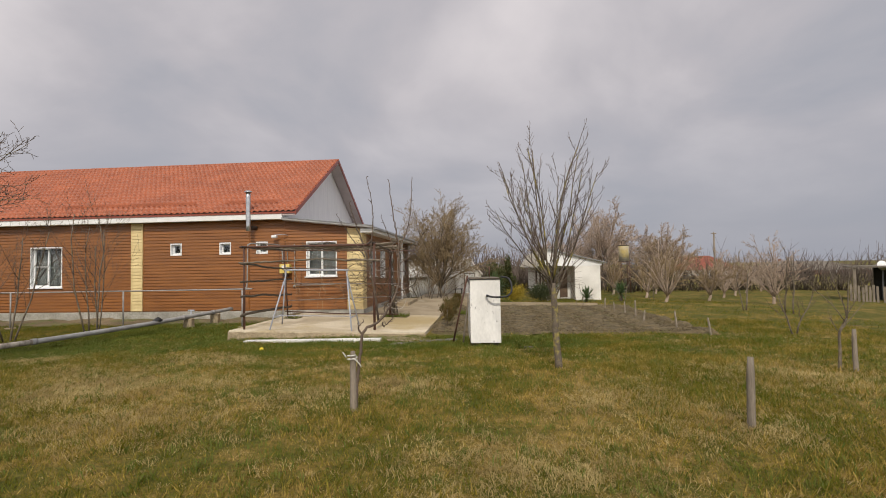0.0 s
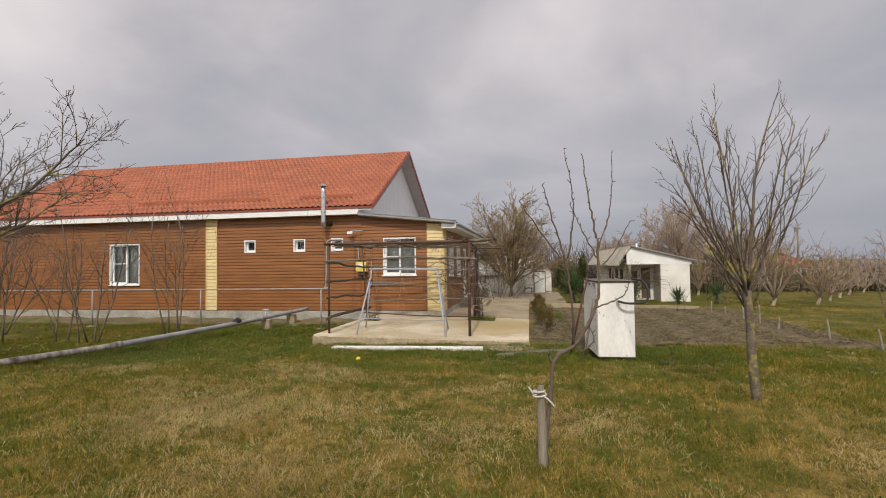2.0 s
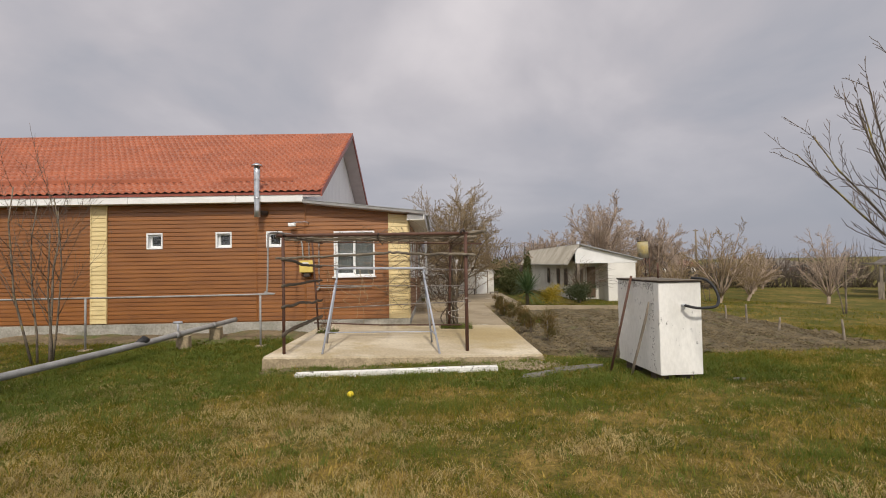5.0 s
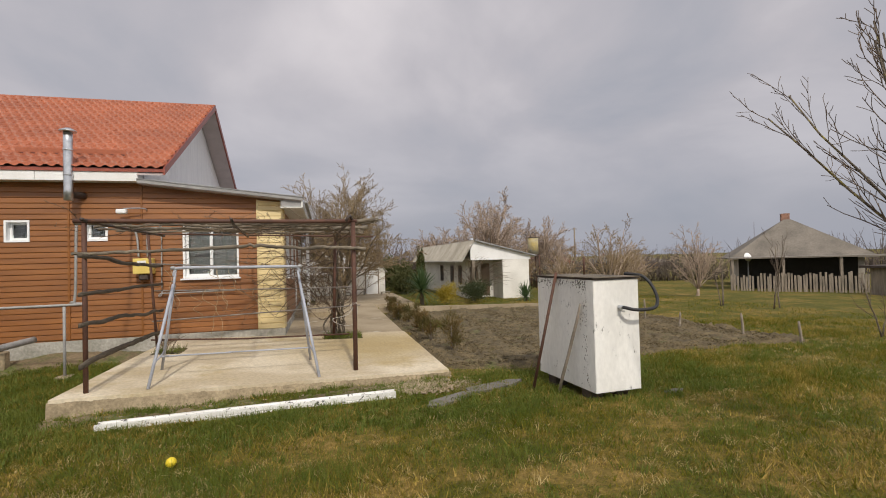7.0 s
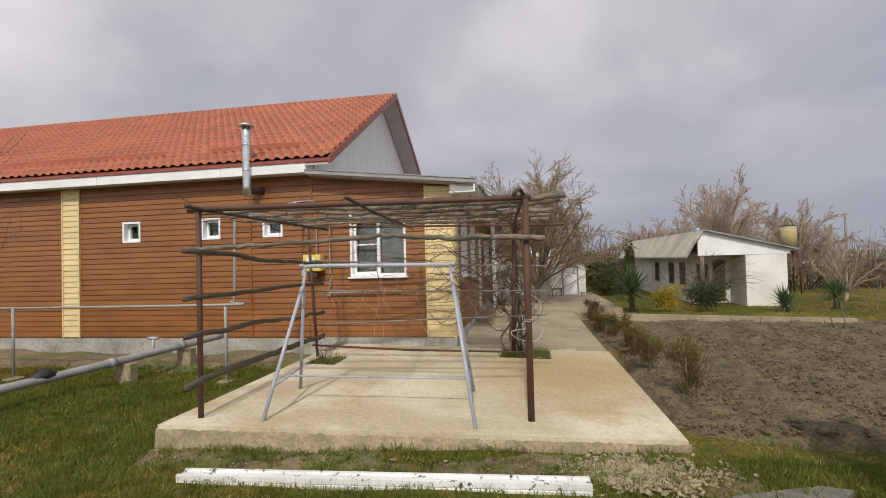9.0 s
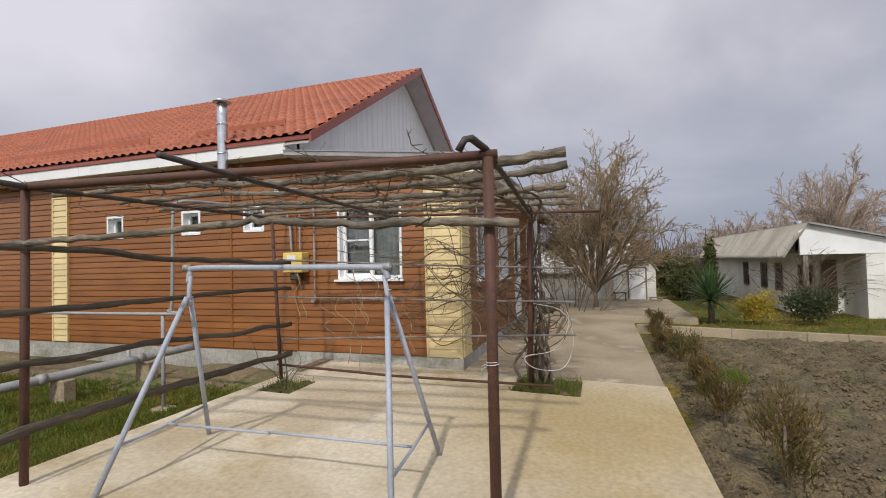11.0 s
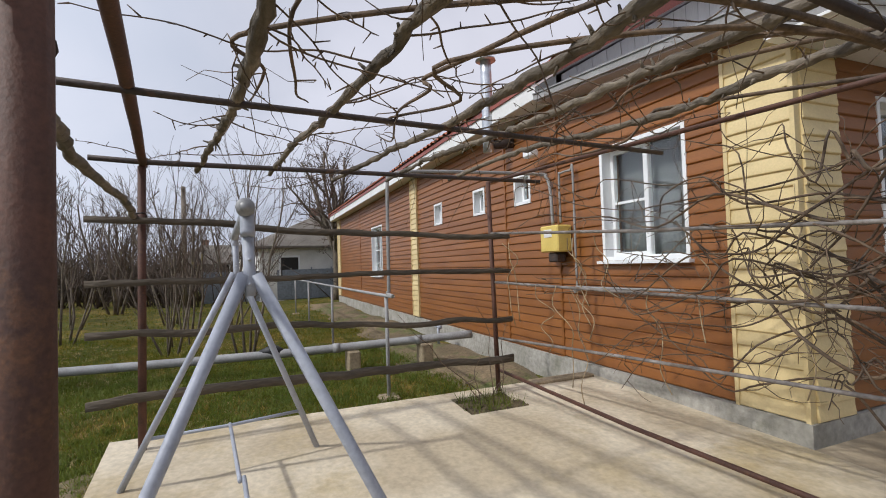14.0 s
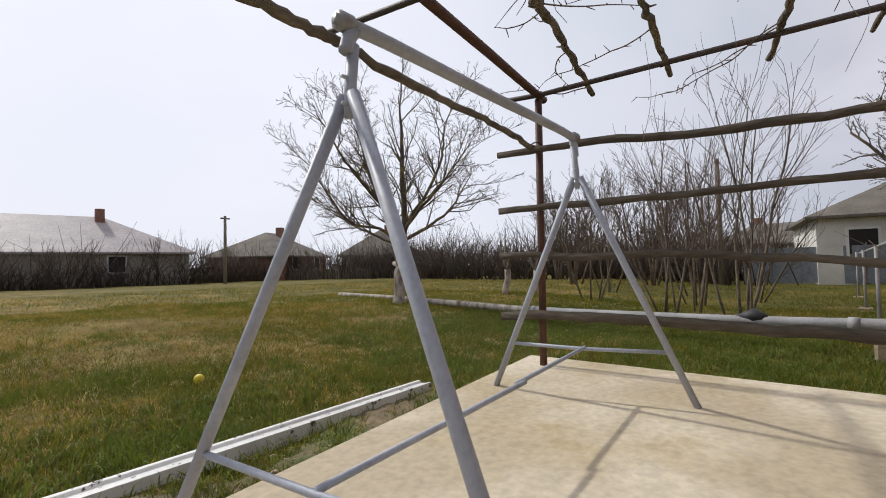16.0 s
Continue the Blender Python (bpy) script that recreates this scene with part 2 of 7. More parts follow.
M_PATH = mat("damp_concrete", (0.37, 0.30, 0.205), (0.26, 0.205, 0.13), rough=0.8, scale=0.8, fine=24, bump=0.15, fine_amt=0.13, lo=0.38, hi=0.62, stain=(0.48, 0.43, 0.34), stain_scale=0.8, stain_lo=0.58, stain_hi=0.68)
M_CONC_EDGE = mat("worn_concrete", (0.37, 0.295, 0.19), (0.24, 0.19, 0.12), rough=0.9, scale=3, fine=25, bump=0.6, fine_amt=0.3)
M_PLINTH = mat("plinth_render", (0.40, 0.38, 0.34), (0.27, 0.26, 0.22), rough=0.9, scale=2.2, fine=18, bump=0.5, fine_amt=0.25, stain=(0.16, 0.16, 0.10), stain_scale=1.4, stain_lo=0.56, stain_hi=0.75)
M_SIDING = mat("brown_siding", (0.262, 0.100, 0.023), (0.20, 0.074, 0.018), rough=0.42, scale=2.5, fine=70, bump=0.04, rv=0.08, fine_amt=0.10, stretch=(0.35, 0.35, 3))
M_YSIDING = mat("yellow_siding", (0.70, 0.56, 0.29), (0.62, 0.49, 0.245), rough=0.45, scale=3, fine=60, bump=0.04, rv=0.05, fine_amt=0.07)
M_ROOF = mat("red_metal_tile", (0.375, 0.108, 0.046), (0.29, 0.082, 0.036), rough=0.5, scale=1.2, fine=14, bump=0.05, fine_amt=0.14)
M_ROOFTRIM = mat("dark_red_trim", (0.30, 0.075, 0.045), (0.25, 0.06, 0.04), rough=0.4, bump=0.03)
M_WHITE = mat("white_paint", (0.80, 0.80, 0.79), (0.72, 0.72, 0.70), rough=0.5, scale=2, fine=30, bump=0.03, fine_amt=0.05)
M_PVC = mat("white_pvc", (0.82, 0.83, 0.83), (0.78, 0.79, 0.80), rough=0.3, bump=0.0, fine_amt=0.03)
M_GABLE = mat("gable_cladding", (0.82, 0.81, 0.82), (0.74, 0.73, 0.75), rough=0.5, scale=1.2, fine=20, bump=0.03, fine_amt=0.05, stretch=(1, 4, 0.5))
M_SOFFIT = mat("soffit_board", (0.50, 0.43, 0.42), (0.43, 0.37, 0.36), rough=0.55, bump=0.03, fine_amt=0.08)
M_GREYMETAL = mat("grey_sheet", (0.33, 0.33, 0.33), (0.25, 0.25, 0.25), rough=0.5, metal=0.3, bump=0.05)
M_GALV = mat("galvanised_pipe", (0.62, 0.64, 0.67), (0.46, 0.48, 0.51), rough=0.35, metal=0.85, scale=6, fine=30, bump=0.05, fine_amt=0.12)
M_GREYPAINT = mat("grey_painted_pipe", (0.40, 0.42, 0.48), (0.33, 0.35, 0.40), rough=0.5, scale=5, fine=50, bump=0.08, fine_amt=0.12)
M_RUST = mat("rusty_steel", (0.105, 0.044, 0.026), (0.062, 0.029, 0.020), rough=0.7, scale=9, fine=110, bump=0.12, fine_amt=0.25, stain=(0.17, 0.075, 0.032), stain_scale=9, stain_lo=0.55, stain_hi=0.72)
M_ROD = mat("weathered_rod", (0.27, 0.245, 0.225), (0.15, 0.13, 0.115), rough=0.8, scale=7, fine=40, bump=0.2, fine_amt=0.25, stain=(0.13, 0.085, 0.055), stain_scale=8)
M_GASPIPE = mat("dull_grey_paint", (0.33, 0.325, 0.32), (0.25, 0.245, 0.24), rough=0.6, scale=4, fine=40, bump=0.08, fine_amt=0.15)
M_LICHEN = mat("lichen_bark", (0.155, 0.125, 0.092), (0.085, 0.068, 0.052), rough=0.9, scale=6, fine=35, bump=0.7, fine_amt=0.3, stain=(0.30, 0.25, 0.06), stain_scale=4, stain_lo=0.52, stain_hi=0.62)
M_DARKSTEEL = mat("dark_steel", (0.075, 0.055, 0.048), (0.05, 0.04, 0.035), rough=0.65, metal=0.2, scale=6, fine=50, bump=0.2, stain=(0.15, 0.08, 0.045), stain_scale=6)
M_LOG = mat("weathered_log", (0.215, 0.178, 0.132), (0.085, 0.07, 0.052), rough=0.9, scale=5, fine=30, bump=0.9, fine_amt=0.35, stretch=(0.5, 1.4, 1.4), stain=(0.08, 0.065, 0.05), stain_scale=7, stain_lo=0.55, stain_hi=0.65)
M_PLANK = mat("old_grey_plank", (0.115, 0.092, 0.066), (0.065, 0.052, 0.038), rough=0.9, scale=4, fine=30, bump=0.8, fine_amt=0.3, stretch=(1.5, 0.3, 1.5))
M_VINE = mat("vine_cane", (0.17, 0.115, 0.070), (0.085, 0.062, 0.045), rough=0.85, scale=8, fine=60, bump=0.3, fine_amt=0.3)
M_BARK = mat("bark", (0.19, 0.155, 0.115), (0.11, 0.088, 0.066), rough=0.9, scale=6, fine=35, bump=0.7, fine_amt=0.3, stain=(0.24, 0.20, 0.08), stain_scale=5, stain_lo=0.58, stain_hi=0.66)
M_BARK_PALE = mat("pale_bark", (0.30, 0.255, 0.20), (0.20, 0.165, 0.125), rough=0.9, scale=6, fine=35, bump=0.6, fine_amt=0.25)
M_TWIG = mat("twig", (0.145, 0.105, 0.078), (0.09, 0.066, 0.05), rough=0.9, scale=4, fine=30, bump=0, fine_amt=0.2)
M_HEDGE = mat("dark_hedge", (0.115, 0.088, 0.068), (0.075, 0.058, 0.046), rough=0.95, scale=1, fine=20, bump=0, fine_amt=0.2)
M_DRYCANE = mat("dry_pale_cane", (0.42, 0.33, 0.20), (0.28, 0.21, 0.125), rough=0.85, scale=6, fine=40, bump=0.2, fine_amt=0.2)
M_TWIG_YEL = mat("ochre_twig", (0.32, 0.235, 0.125), (0.21, 0.15, 0.085), rough=0.9, scale=1.2, fine=30, bump=0, fine_amt=0.2)
M_TWIG_FAR = mat("willow_twig", (0.43, 0.335, 0.26), (0.33, 0.25, 0.19), rough=0.95, scale=1, fine=20, bump=0, fine_amt=0.15)
M_LIME = mat("limewash", (0.46, 0.41, 0.35), (0.16, 0.13, 0.10), rough=0.95, scale=9, fine=24, bump=0.8, fine_amt=0.25, stretch=(1, 1, 0.4), lo=0.42, hi=0.68)
M_BOXWHITE = mat("peeling_white_paint", (0.80, 0.79, 0.76), (0.66, 0.65, 0.62), rough=0.65, scale=1.6, fine=22, bump=0.15, fine_amt=0.07, stretch=(1, 1, 0.5), stain=(0.085, 0.08, 0.075), stain_scale=9, stain_lo=0.615, stain_hi=0.70)
M_BEAM = mat("chipped_white_paint", (0.78, 0.77, 0.74), (0.64, 0.63, 0.60), rough=0.65, scale=3, fine=22, bump=0.15, fine_amt=0.07, stain=(0.07, 0.065, 0.06), stain_scale=11, stain_lo=0.575, stain_hi=0.62)
M_WOODGREY = mat("grey_wood_stake", (0.27, 0.225, 0.175), (0.16, 0.135, 0.105), rough=0.9, scale=5, fine=40, bump=0.6, fine_amt=0.25, stretch=(2, 2, 0.3))
M_RUBBER = mat("black_rubber", (0.022, 0.022, 0.024), rough=0.6, bump=0.1)
M_YELLOW = mat("yellow_paint", (0.76, 0.60, 0.17), (0.66, 0.50, 0.13), rough=0.45, bump=0.02, fine_amt=0.06)
M_BALL = mat("yellow_ball", (0.75, 0.58, 0.03), (0.68, 0.52, 0.03), rough=0.5, bump=0.02, fine_amt=0.05)
M_STONE = mat("pale_stone", (0.50, 0.40, 0.265), (0.30, 0.235, 0.155), rough=0.9, rv=0.25, scale=12, fine=60, bump=0.4)
# near-black base colour stands in for the shade of unlit rooms and openings
M_DARK = mat("unlit_interior_black", (0.03, 0.028, 0.026), rough=0.9, bump=0)
M_CURTAIN = mat("net_curtain", (0.11, 0.115, 0.115), (0.06, 0.062, 0.062), rough=0.9, scale=5, stretch=(6, 6, 0.3), bump=0)
M_ROPE = mat("white_rope", (0.62, 0.60, 0.55), rough=0.9, bump=0.1)
M_STAINED_ROOF = mat("mossy_asbestos", (0.46, 0.42, 0.35), (0.33, 0.30, 0.24), rough=0.9, scale=1.5, fine=12, bump=0.2, fine_amt=0.15, stretch=(1, 1, 0.5))
M_SLATE = mat("grey_slate_sheet", (0.20, 0.175, 0.145), (0.13, 0.115, 0.095), rough=0.9, scale=0.8, fine=10, bump=0.3, fine_amt=0.2)
M_WHITEWALL = mat("whitewashed_wall", (0.76, 0.74, 0.69), (0.62, 0.60, 0.55), rough=0.8, scale=1.2, fine=15, bump=0.15, fine_amt=0.06)
M_DOORWOOD = mat("brown_door", (0.16, 0.10, 0.06), (0.11, 0.07, 0.045), rough=0.6, bump=0.1)
M_YUCCA = mat("yucca_leaf", (0.06, 0.11, 0.04), (0.11, 0.16, 0.06), rough=0.5, scale=6, bump=0, leaf=True)
M_CONIF = mat("brownish_conifer", (0.105, 0.095, 0.028), (0.19, 0.12, 0.04), rough=0.8, scale=3, bump=0, leaf=True)
M_THUJA = mat("thuja", (0.075, 0.095, 0.030), (0.12, 0.115, 0.04), rough=0.8, scale=4, bump=0, leaf=True)
M_GOLD = mat("golden_leaf", (0.56, 0.41, 0.045), (0.30, 0.25, 0.04), rough=0.6, scale=5, bump=0, leaf=True)
M_SHRUBGREEN = mat("dark_shrub_leaf", (0.05, 0.07, 0.028), (0.09, 0.10, 0.04), rough=0.6, scale=5, bump=0, leaf=True)
M_BRICKFAR = mat("far_brick", (0.30, 0.16, 0.11), (0.22, 0.12, 0.085), rough=0.9, scale=2, fine=10, bump=0.1)
M_REDROOF = mat("far_red_roof", (0.26, 0.07, 0.04), (0.20, 0.055, 0.035), rough=0.7, scale=1, fine=8)
M_PALEROOF = mat("pale_roof", (0.42, 0.37, 0.37), (0.33, 0.30, 0.30), rough=0.6, scale=1, fine=8)
M_GREYFENCE = mat("blue_grey_fence", (0.22, 0.24, 0.27), (0.17, 0.19, 0.21), rough=0.7, scale=2, fine=10)
M_OLDWALL = mat("old_plaster", (0.42, 0.38, 0.32), (0.28, 0.25, 0.20), rough=0.9, scale=1, fine=8, bump=0.2)
M_BLUETANK = mat("streaked_tank", (0.32, 0.30, 0.23), (0.38, 0.29, 0.10), rough=0.7, scale=2, fine=10)
M_FARWOOD = mat("far_woods", (0.115, 0.085, 0.068), (0.075, 0.058, 0.05), rough=1.0, scale=0.3, fine=5, bump=0)
M_WET = mat("damp_asphalt_scrap", (0.20, 0.185, 0.16), (0.125, 0.118, 0.10), rough=0.85, scale=5, fine=40, bump=0.5)
M_GLASS = glass_mat("window_glass")


# ---------------------------------------------------------------- building helpers
def thing(name, loc, label, category, group="", kind=""):
    ob = new(name)
    ob.location = loc
    ob.empty_display_size = 0.2
    return tagged(ob, label, category, group, kind)


def hang(ob, parent):
    ob.parent = parent
    if parent.type == "EMPTY":
        ob.matrix_parent_inverse = Matrix.Translation(-parent.location)
    return ob


def part(name, bm, material, parent, label=""):
    me = bpy.data.meshes.new(name)
    bmesh.ops.recalc_face_normals(bm, faces=bm.faces[:])
    bm.to_mesh(me)
    bm.free()
    me.materials.append(material)
    ob = new(name, me)
    if parent is not None:
        hang(ob, parent)
    if label:
        tagged(ob, label)
    return ob


def mesh_np(name, V, F, material, parent=None, label="", smooth=False):
    """One mesh from arrays: V n x 3, F m x 3 or m x 4."""
    V, F = np.asarray(V, np.float32), np.asarray(F, np.int32)
    k = F.shape[1]
    me = bpy.data.meshes.new(name)
    me.vertices.add(len(V)); me.vertices.foreach_set("co", V.ravel())
    me.loops.add(F.size); me.loops.foreach_set("vertex_index", F.ravel())
    me.polygons.add(len(F)); me.polygons.foreach_set("loop_start", np.arange(0, F.size, k, dtype=np.int32))
    if smooth:
        me.polygons.foreach_set("use_smooth", np.ones(len(F), bool))
    me.update(calc_edges=True)
    me.materials.append(material)
    ob = new(name, me)
    if parent is not None:
        hang(ob, parent)
    if label:
        tagged(ob, label)
    return ob


def B(bm, x0, x1, y0, y1, z0, z1, m=None):
    vs = [bm.verts.new((x, y, z)) for z in (z0, z1) for x, y in ((x0, y0), (x1, y0), (x1, y1), (x0, y1))]
    for f in ((0, 3, 2, 1), (4, 5, 6, 7), (0, 1, 5, 4), (1, 2, 6, 5), (2, 3, 7, 6), (3, 0, 4, 7)):
        bm.faces.new([vs[i] for i in f])
    if m is not None:
        bmesh.ops.transform(bm, matrix=m, verts=vs)
    return vs


def box(x0, x1, y0, y1, z0, z1, bevel=0.0, m=None):
    bm = bmesh.new()
    B(bm, x0, x1, y0, y1, z0, z1, m)
    if bevel:
        bmesh.ops.bevel(bm, geom=bm.edges[:], offset=bevel, segments=1, affect="EDGES")
    return bm


def boxes(*bs):
    bm = bmesh.new()
    for b in bs:
        B(bm, *b)
    return bm


def prism(pts, axis, a0, a1):
    """A closed outline drawn out along an axis: pts are (u, v) in the other two axes in order."""
    bm = bmesh.new()
    def at(p, a):
        return {"x": (a, p[0], p[1]), "y": (p[0], a, p[1]), "z": (p[0], p[1], a)}[axis]
    u = [bm.verts.new(at(p, a0)) for p in pts]
    v = [bm.verts.new(at(p, a1)) for p in pts]
    bm.faces.new(u); bm.faces.new(v[::-1])
    for i in range(len(pts)):
        j = (i + 1) % len(pts)
        bm.faces.new((u[i], v[i], v[j], u[j]))
    return bm


def tubes(polys):
    """polys: (points, radii, sides); gives the arrays of all the tubes together, with closed ends."""
    VV, FF, base = [], [], 0
    for pts, rad, k in polys:
        P = np.asarray(pts, float); n = len(P)
        R = np.broadcast_to(np.asarray(rad, float), (n,))
        T = np.gradient(P, axis=0); T /= np.linalg.norm(T, axis=1)[:, None] + 1e-9
        ref = np.array((0, 0, 1.0)) if abs(T[:, 2]).mean() < 0.8 else np.array((1.0, 0, 0))
        U = np.cross(T, ref); U /= np.linalg.norm(U, axis=1)[:, None] + 1e-9
        W = np.cross(T, U)
        a = np.arange(k) * 2 * np.pi / k
        ring = P[:, None] + R[:, None, None] * (np.cos(a)[None, :, None] * U[:, None] + np.sin(a)[None, :, None] * W[:, None])
        V = np.concatenate([ring.reshape(-1, 3), P[:1], P[-1:]])
        i = np.arange(n - 1)[:, None] * k; j = np.arange(k)[None]; j2 = (j + 1) % k
        q = np.stack([i + j, i + j2, i + k + j2, i + k + j], -1).reshape(-1, 4)
        tri = np.concatenate([q[:, [0, 1, 2]], q[:, [0, 2, 3]]])
        c0, c1 = n * k, n * k + 1
        e = (n - 1) * k
        jj = np.arange(k)
        cap = np.concatenate([np.stack([np.full(k, c0), (jj + 1) % k, jj], -1), np.stack([np.full(k, c1), e + jj, e + (jj + 1) % k], -1)])
        VV.append(V); FF.append(np.concatenate([tri, cap]) + base); base += len(V)
    return np.concatenate(VV), np.concatenate(FF)


def tube_part(name, polys, material, parent=None, label="", smooth=True):
    V, F = tubes(polys)
    return mesh_np(name, V, F, material, parent, label, smooth)


def smooth_line(pts, n=24):
    """A curve through the points."""
    P = np.asarray(pts, float)
    P2 = np.concatenate([2 * P[:1] - P[1:2], P, 2 * P[-1:] - P[-2:-1]])
    out = []
    for i in range(1, len(P2) - 2):
        for t in np.linspace(0, 1, max(2, n // (len(P) - 1)), endpoint=False):
            a, b, c, d = P2[i - 1], P2[i], P2[i + 1], P2[i + 2]
            out.append(0.5 * (2 * b + (c - a) * t + (2 * a - 5 * b + 4 * c - d) * t * t + (3 * b - a - 3 * c + d) * t ** 3))
    out.append(P[-1])
    return np.array(out)


def wobble(a, b, n, amt, rng):
    """A slightly crooked line from a to b."""
    t = np.linspace(0, 1, n)[:, None]
    P = np.asarray(a, float) * (1 - t) + np.asarray(b, float) * t
    w = rng.normal(0, amt, (n, 3)); w[0] = w[-1] = 0
    w = (w + np.roll(w, 1, 0) + np.roll(w, -1, 0)) / 2
    w[0] = w[-1] = 0
    return P + w


def ground_z(x, y):
    """Height of the turf: it lies a hand lower beside the terrace than where the walk begins."""
    x, y = np.asarray(x, float), np.asarray(y, float)
    t = np.clip((12.5 - y) / 7.0, 0, 1)
    t = t * t * (3 - 2 * t)
    z = -0.23 + 0.29 * t
    n = np.clip((y - 22.6) / 5.0, 0, 1)
    z = z - 0.03 * np.clip(x - 9, 0, 30) * np.clip((y - 4) / 12.0, 0, 1)
    z = z - 0.17 * n * n * (3 - 2 * n) * (np.clip((x + 8) / 4.0, 0, 1))
    z = z + 0.02 * np.sin(0.9 * x + 0.5) * np.cos(0.7 * y) + 0.012 * np.sin(2.3 * x + 1.1 * y) + 0.008 * np.sin(5.1 * x - 3.7 * y)
    return z


# ---------------------------------------------------------------- ground
def build_ground():
    def axis(lo, hi, step, far):
        mid = np.arange(lo, hi + 1e-6, step)
        up, dn, v, s = [], [], 0.0, step
        while v < far:
            s *= 1.35; v += s; up.append(v)
        return np.concatenate([lo - np.array(up)[::-1], mid, hi + np.array(up)])
    xs, ys = axis(-24, 16, 0.3, 900), axis(-8, 34, 0.3, 900)
    X, Y = np.meshgrid(xs, ys)
    Z = ground_z(X, Y)
    V = np.stack([X, Y, Z], -1).reshape(-1, 3)
    nx, ny = len(xs), len(ys)
    i = (np.arange(ny - 1)[:, None] * nx + np.arange(nx - 1)[None]).ravel()
    F = np.stack([i, i + 1, i + nx + 1, i + nx], -1)
    return tagged(mesh_np("ground", V, F, M_TURF, smooth=True), "uneven lawn of green and straw-dry grass", "ground", kind="structure")


build_ground()


def patch(name, x0, x1, y0, y1, step, zf, material, label, category, edge=0.25, seed=3, kind="structure"):
    """A sheet of earth that dips under the turf at its ragged rim."""
    rng = np.random.default_rng(seed)
    xs, ys = np.arange(x0, x1 + step / 2, step), np.arange(y0, y1 + step / 2, step)
    X, Y = np.meshgrid(xs, ys)
    d = np.minimum(np.minimum(X - x0, x1 - X), np.minimum(Y - y0, y1 - Y))
    d = d + 0.12 * np.sin(3.1 * X + 2 * np.cos(1.7 * Y)) + 0.10 * np.sin(4.3 * Y + X)
    Z = zf(X, Y, rng)
    g = ground_z(X, Y)
    k = np.clip(d / edge, 0, 1)
    Z = (g - 0.03) * (1 - k) + Z * k
    V = np.stack([X, Y, Z], -1).reshape(-1, 3)
    nx, ny = len(xs), len(ys)
    i = (np.arange(ny - 1)[:, None] * nx + np.arange(nx - 1)[None]).ravel()
    F = np.stack([i, i + 1, i + nx + 1, i + nx], -1)
    return tagged(mesh_np(name, V, F, material, smooth=False), label, category, kind=kind)


def soil_z(X, Y, rng):
    z = -0.155 + 0.015 * np.sin(X * 5.2 + 0.6 * np.sin(Y)) + rng.normal(0, 0.022, X.shape)
    return z


patch("soil_bed", -0.16, 7.6, 12.75, 21.6, 0.085, soil_z, M_SOIL, "tilled bare vegetable bed of brown soil", "soil bed", seed=5)
patch("dirt_strip", -22.5, -5.35, 15.3, 16.95, 0.12, lambda X, Y, r: ground_z(X, Y) + 0.05 + 0.1 * np.clip((Y - 15.5) / 1.4, 0, 1) + r.normal(0, 0.012, X.shape), M_DIRT, "bare tan dirt along the house plinth", "dirt", edge=0.5, seed=6)
patch("dirt_margin", -5.4, 0.2, 11.5, 12.3, 0.08, lambda X, Y, r: ground_z(X, Y) + 0.03 + r.normal(0, 0.014, X.shape), M_DIRT, "crumbly dirt at the foot of the terrace", "dirt", edge=0.22, seed=7)


# ---------------------------------------------------------------- terrace and path
def terrace_z(x, y=14.0):
    """The slab falls a little towards the garden path, so that water runs off it."""
    fade = 1.0 - 0.4 * min(max((y - 17.0) / 7.0, 0.0), 1.0)
    return (0.02 - 0.028 * (x + 5.1)) * fade


def settle(bm):
    for v in bm.verts:
        if v.co.z > -0.2:
            v.co.z += terrace_z(v.co.x, v.co.y)
    return bm


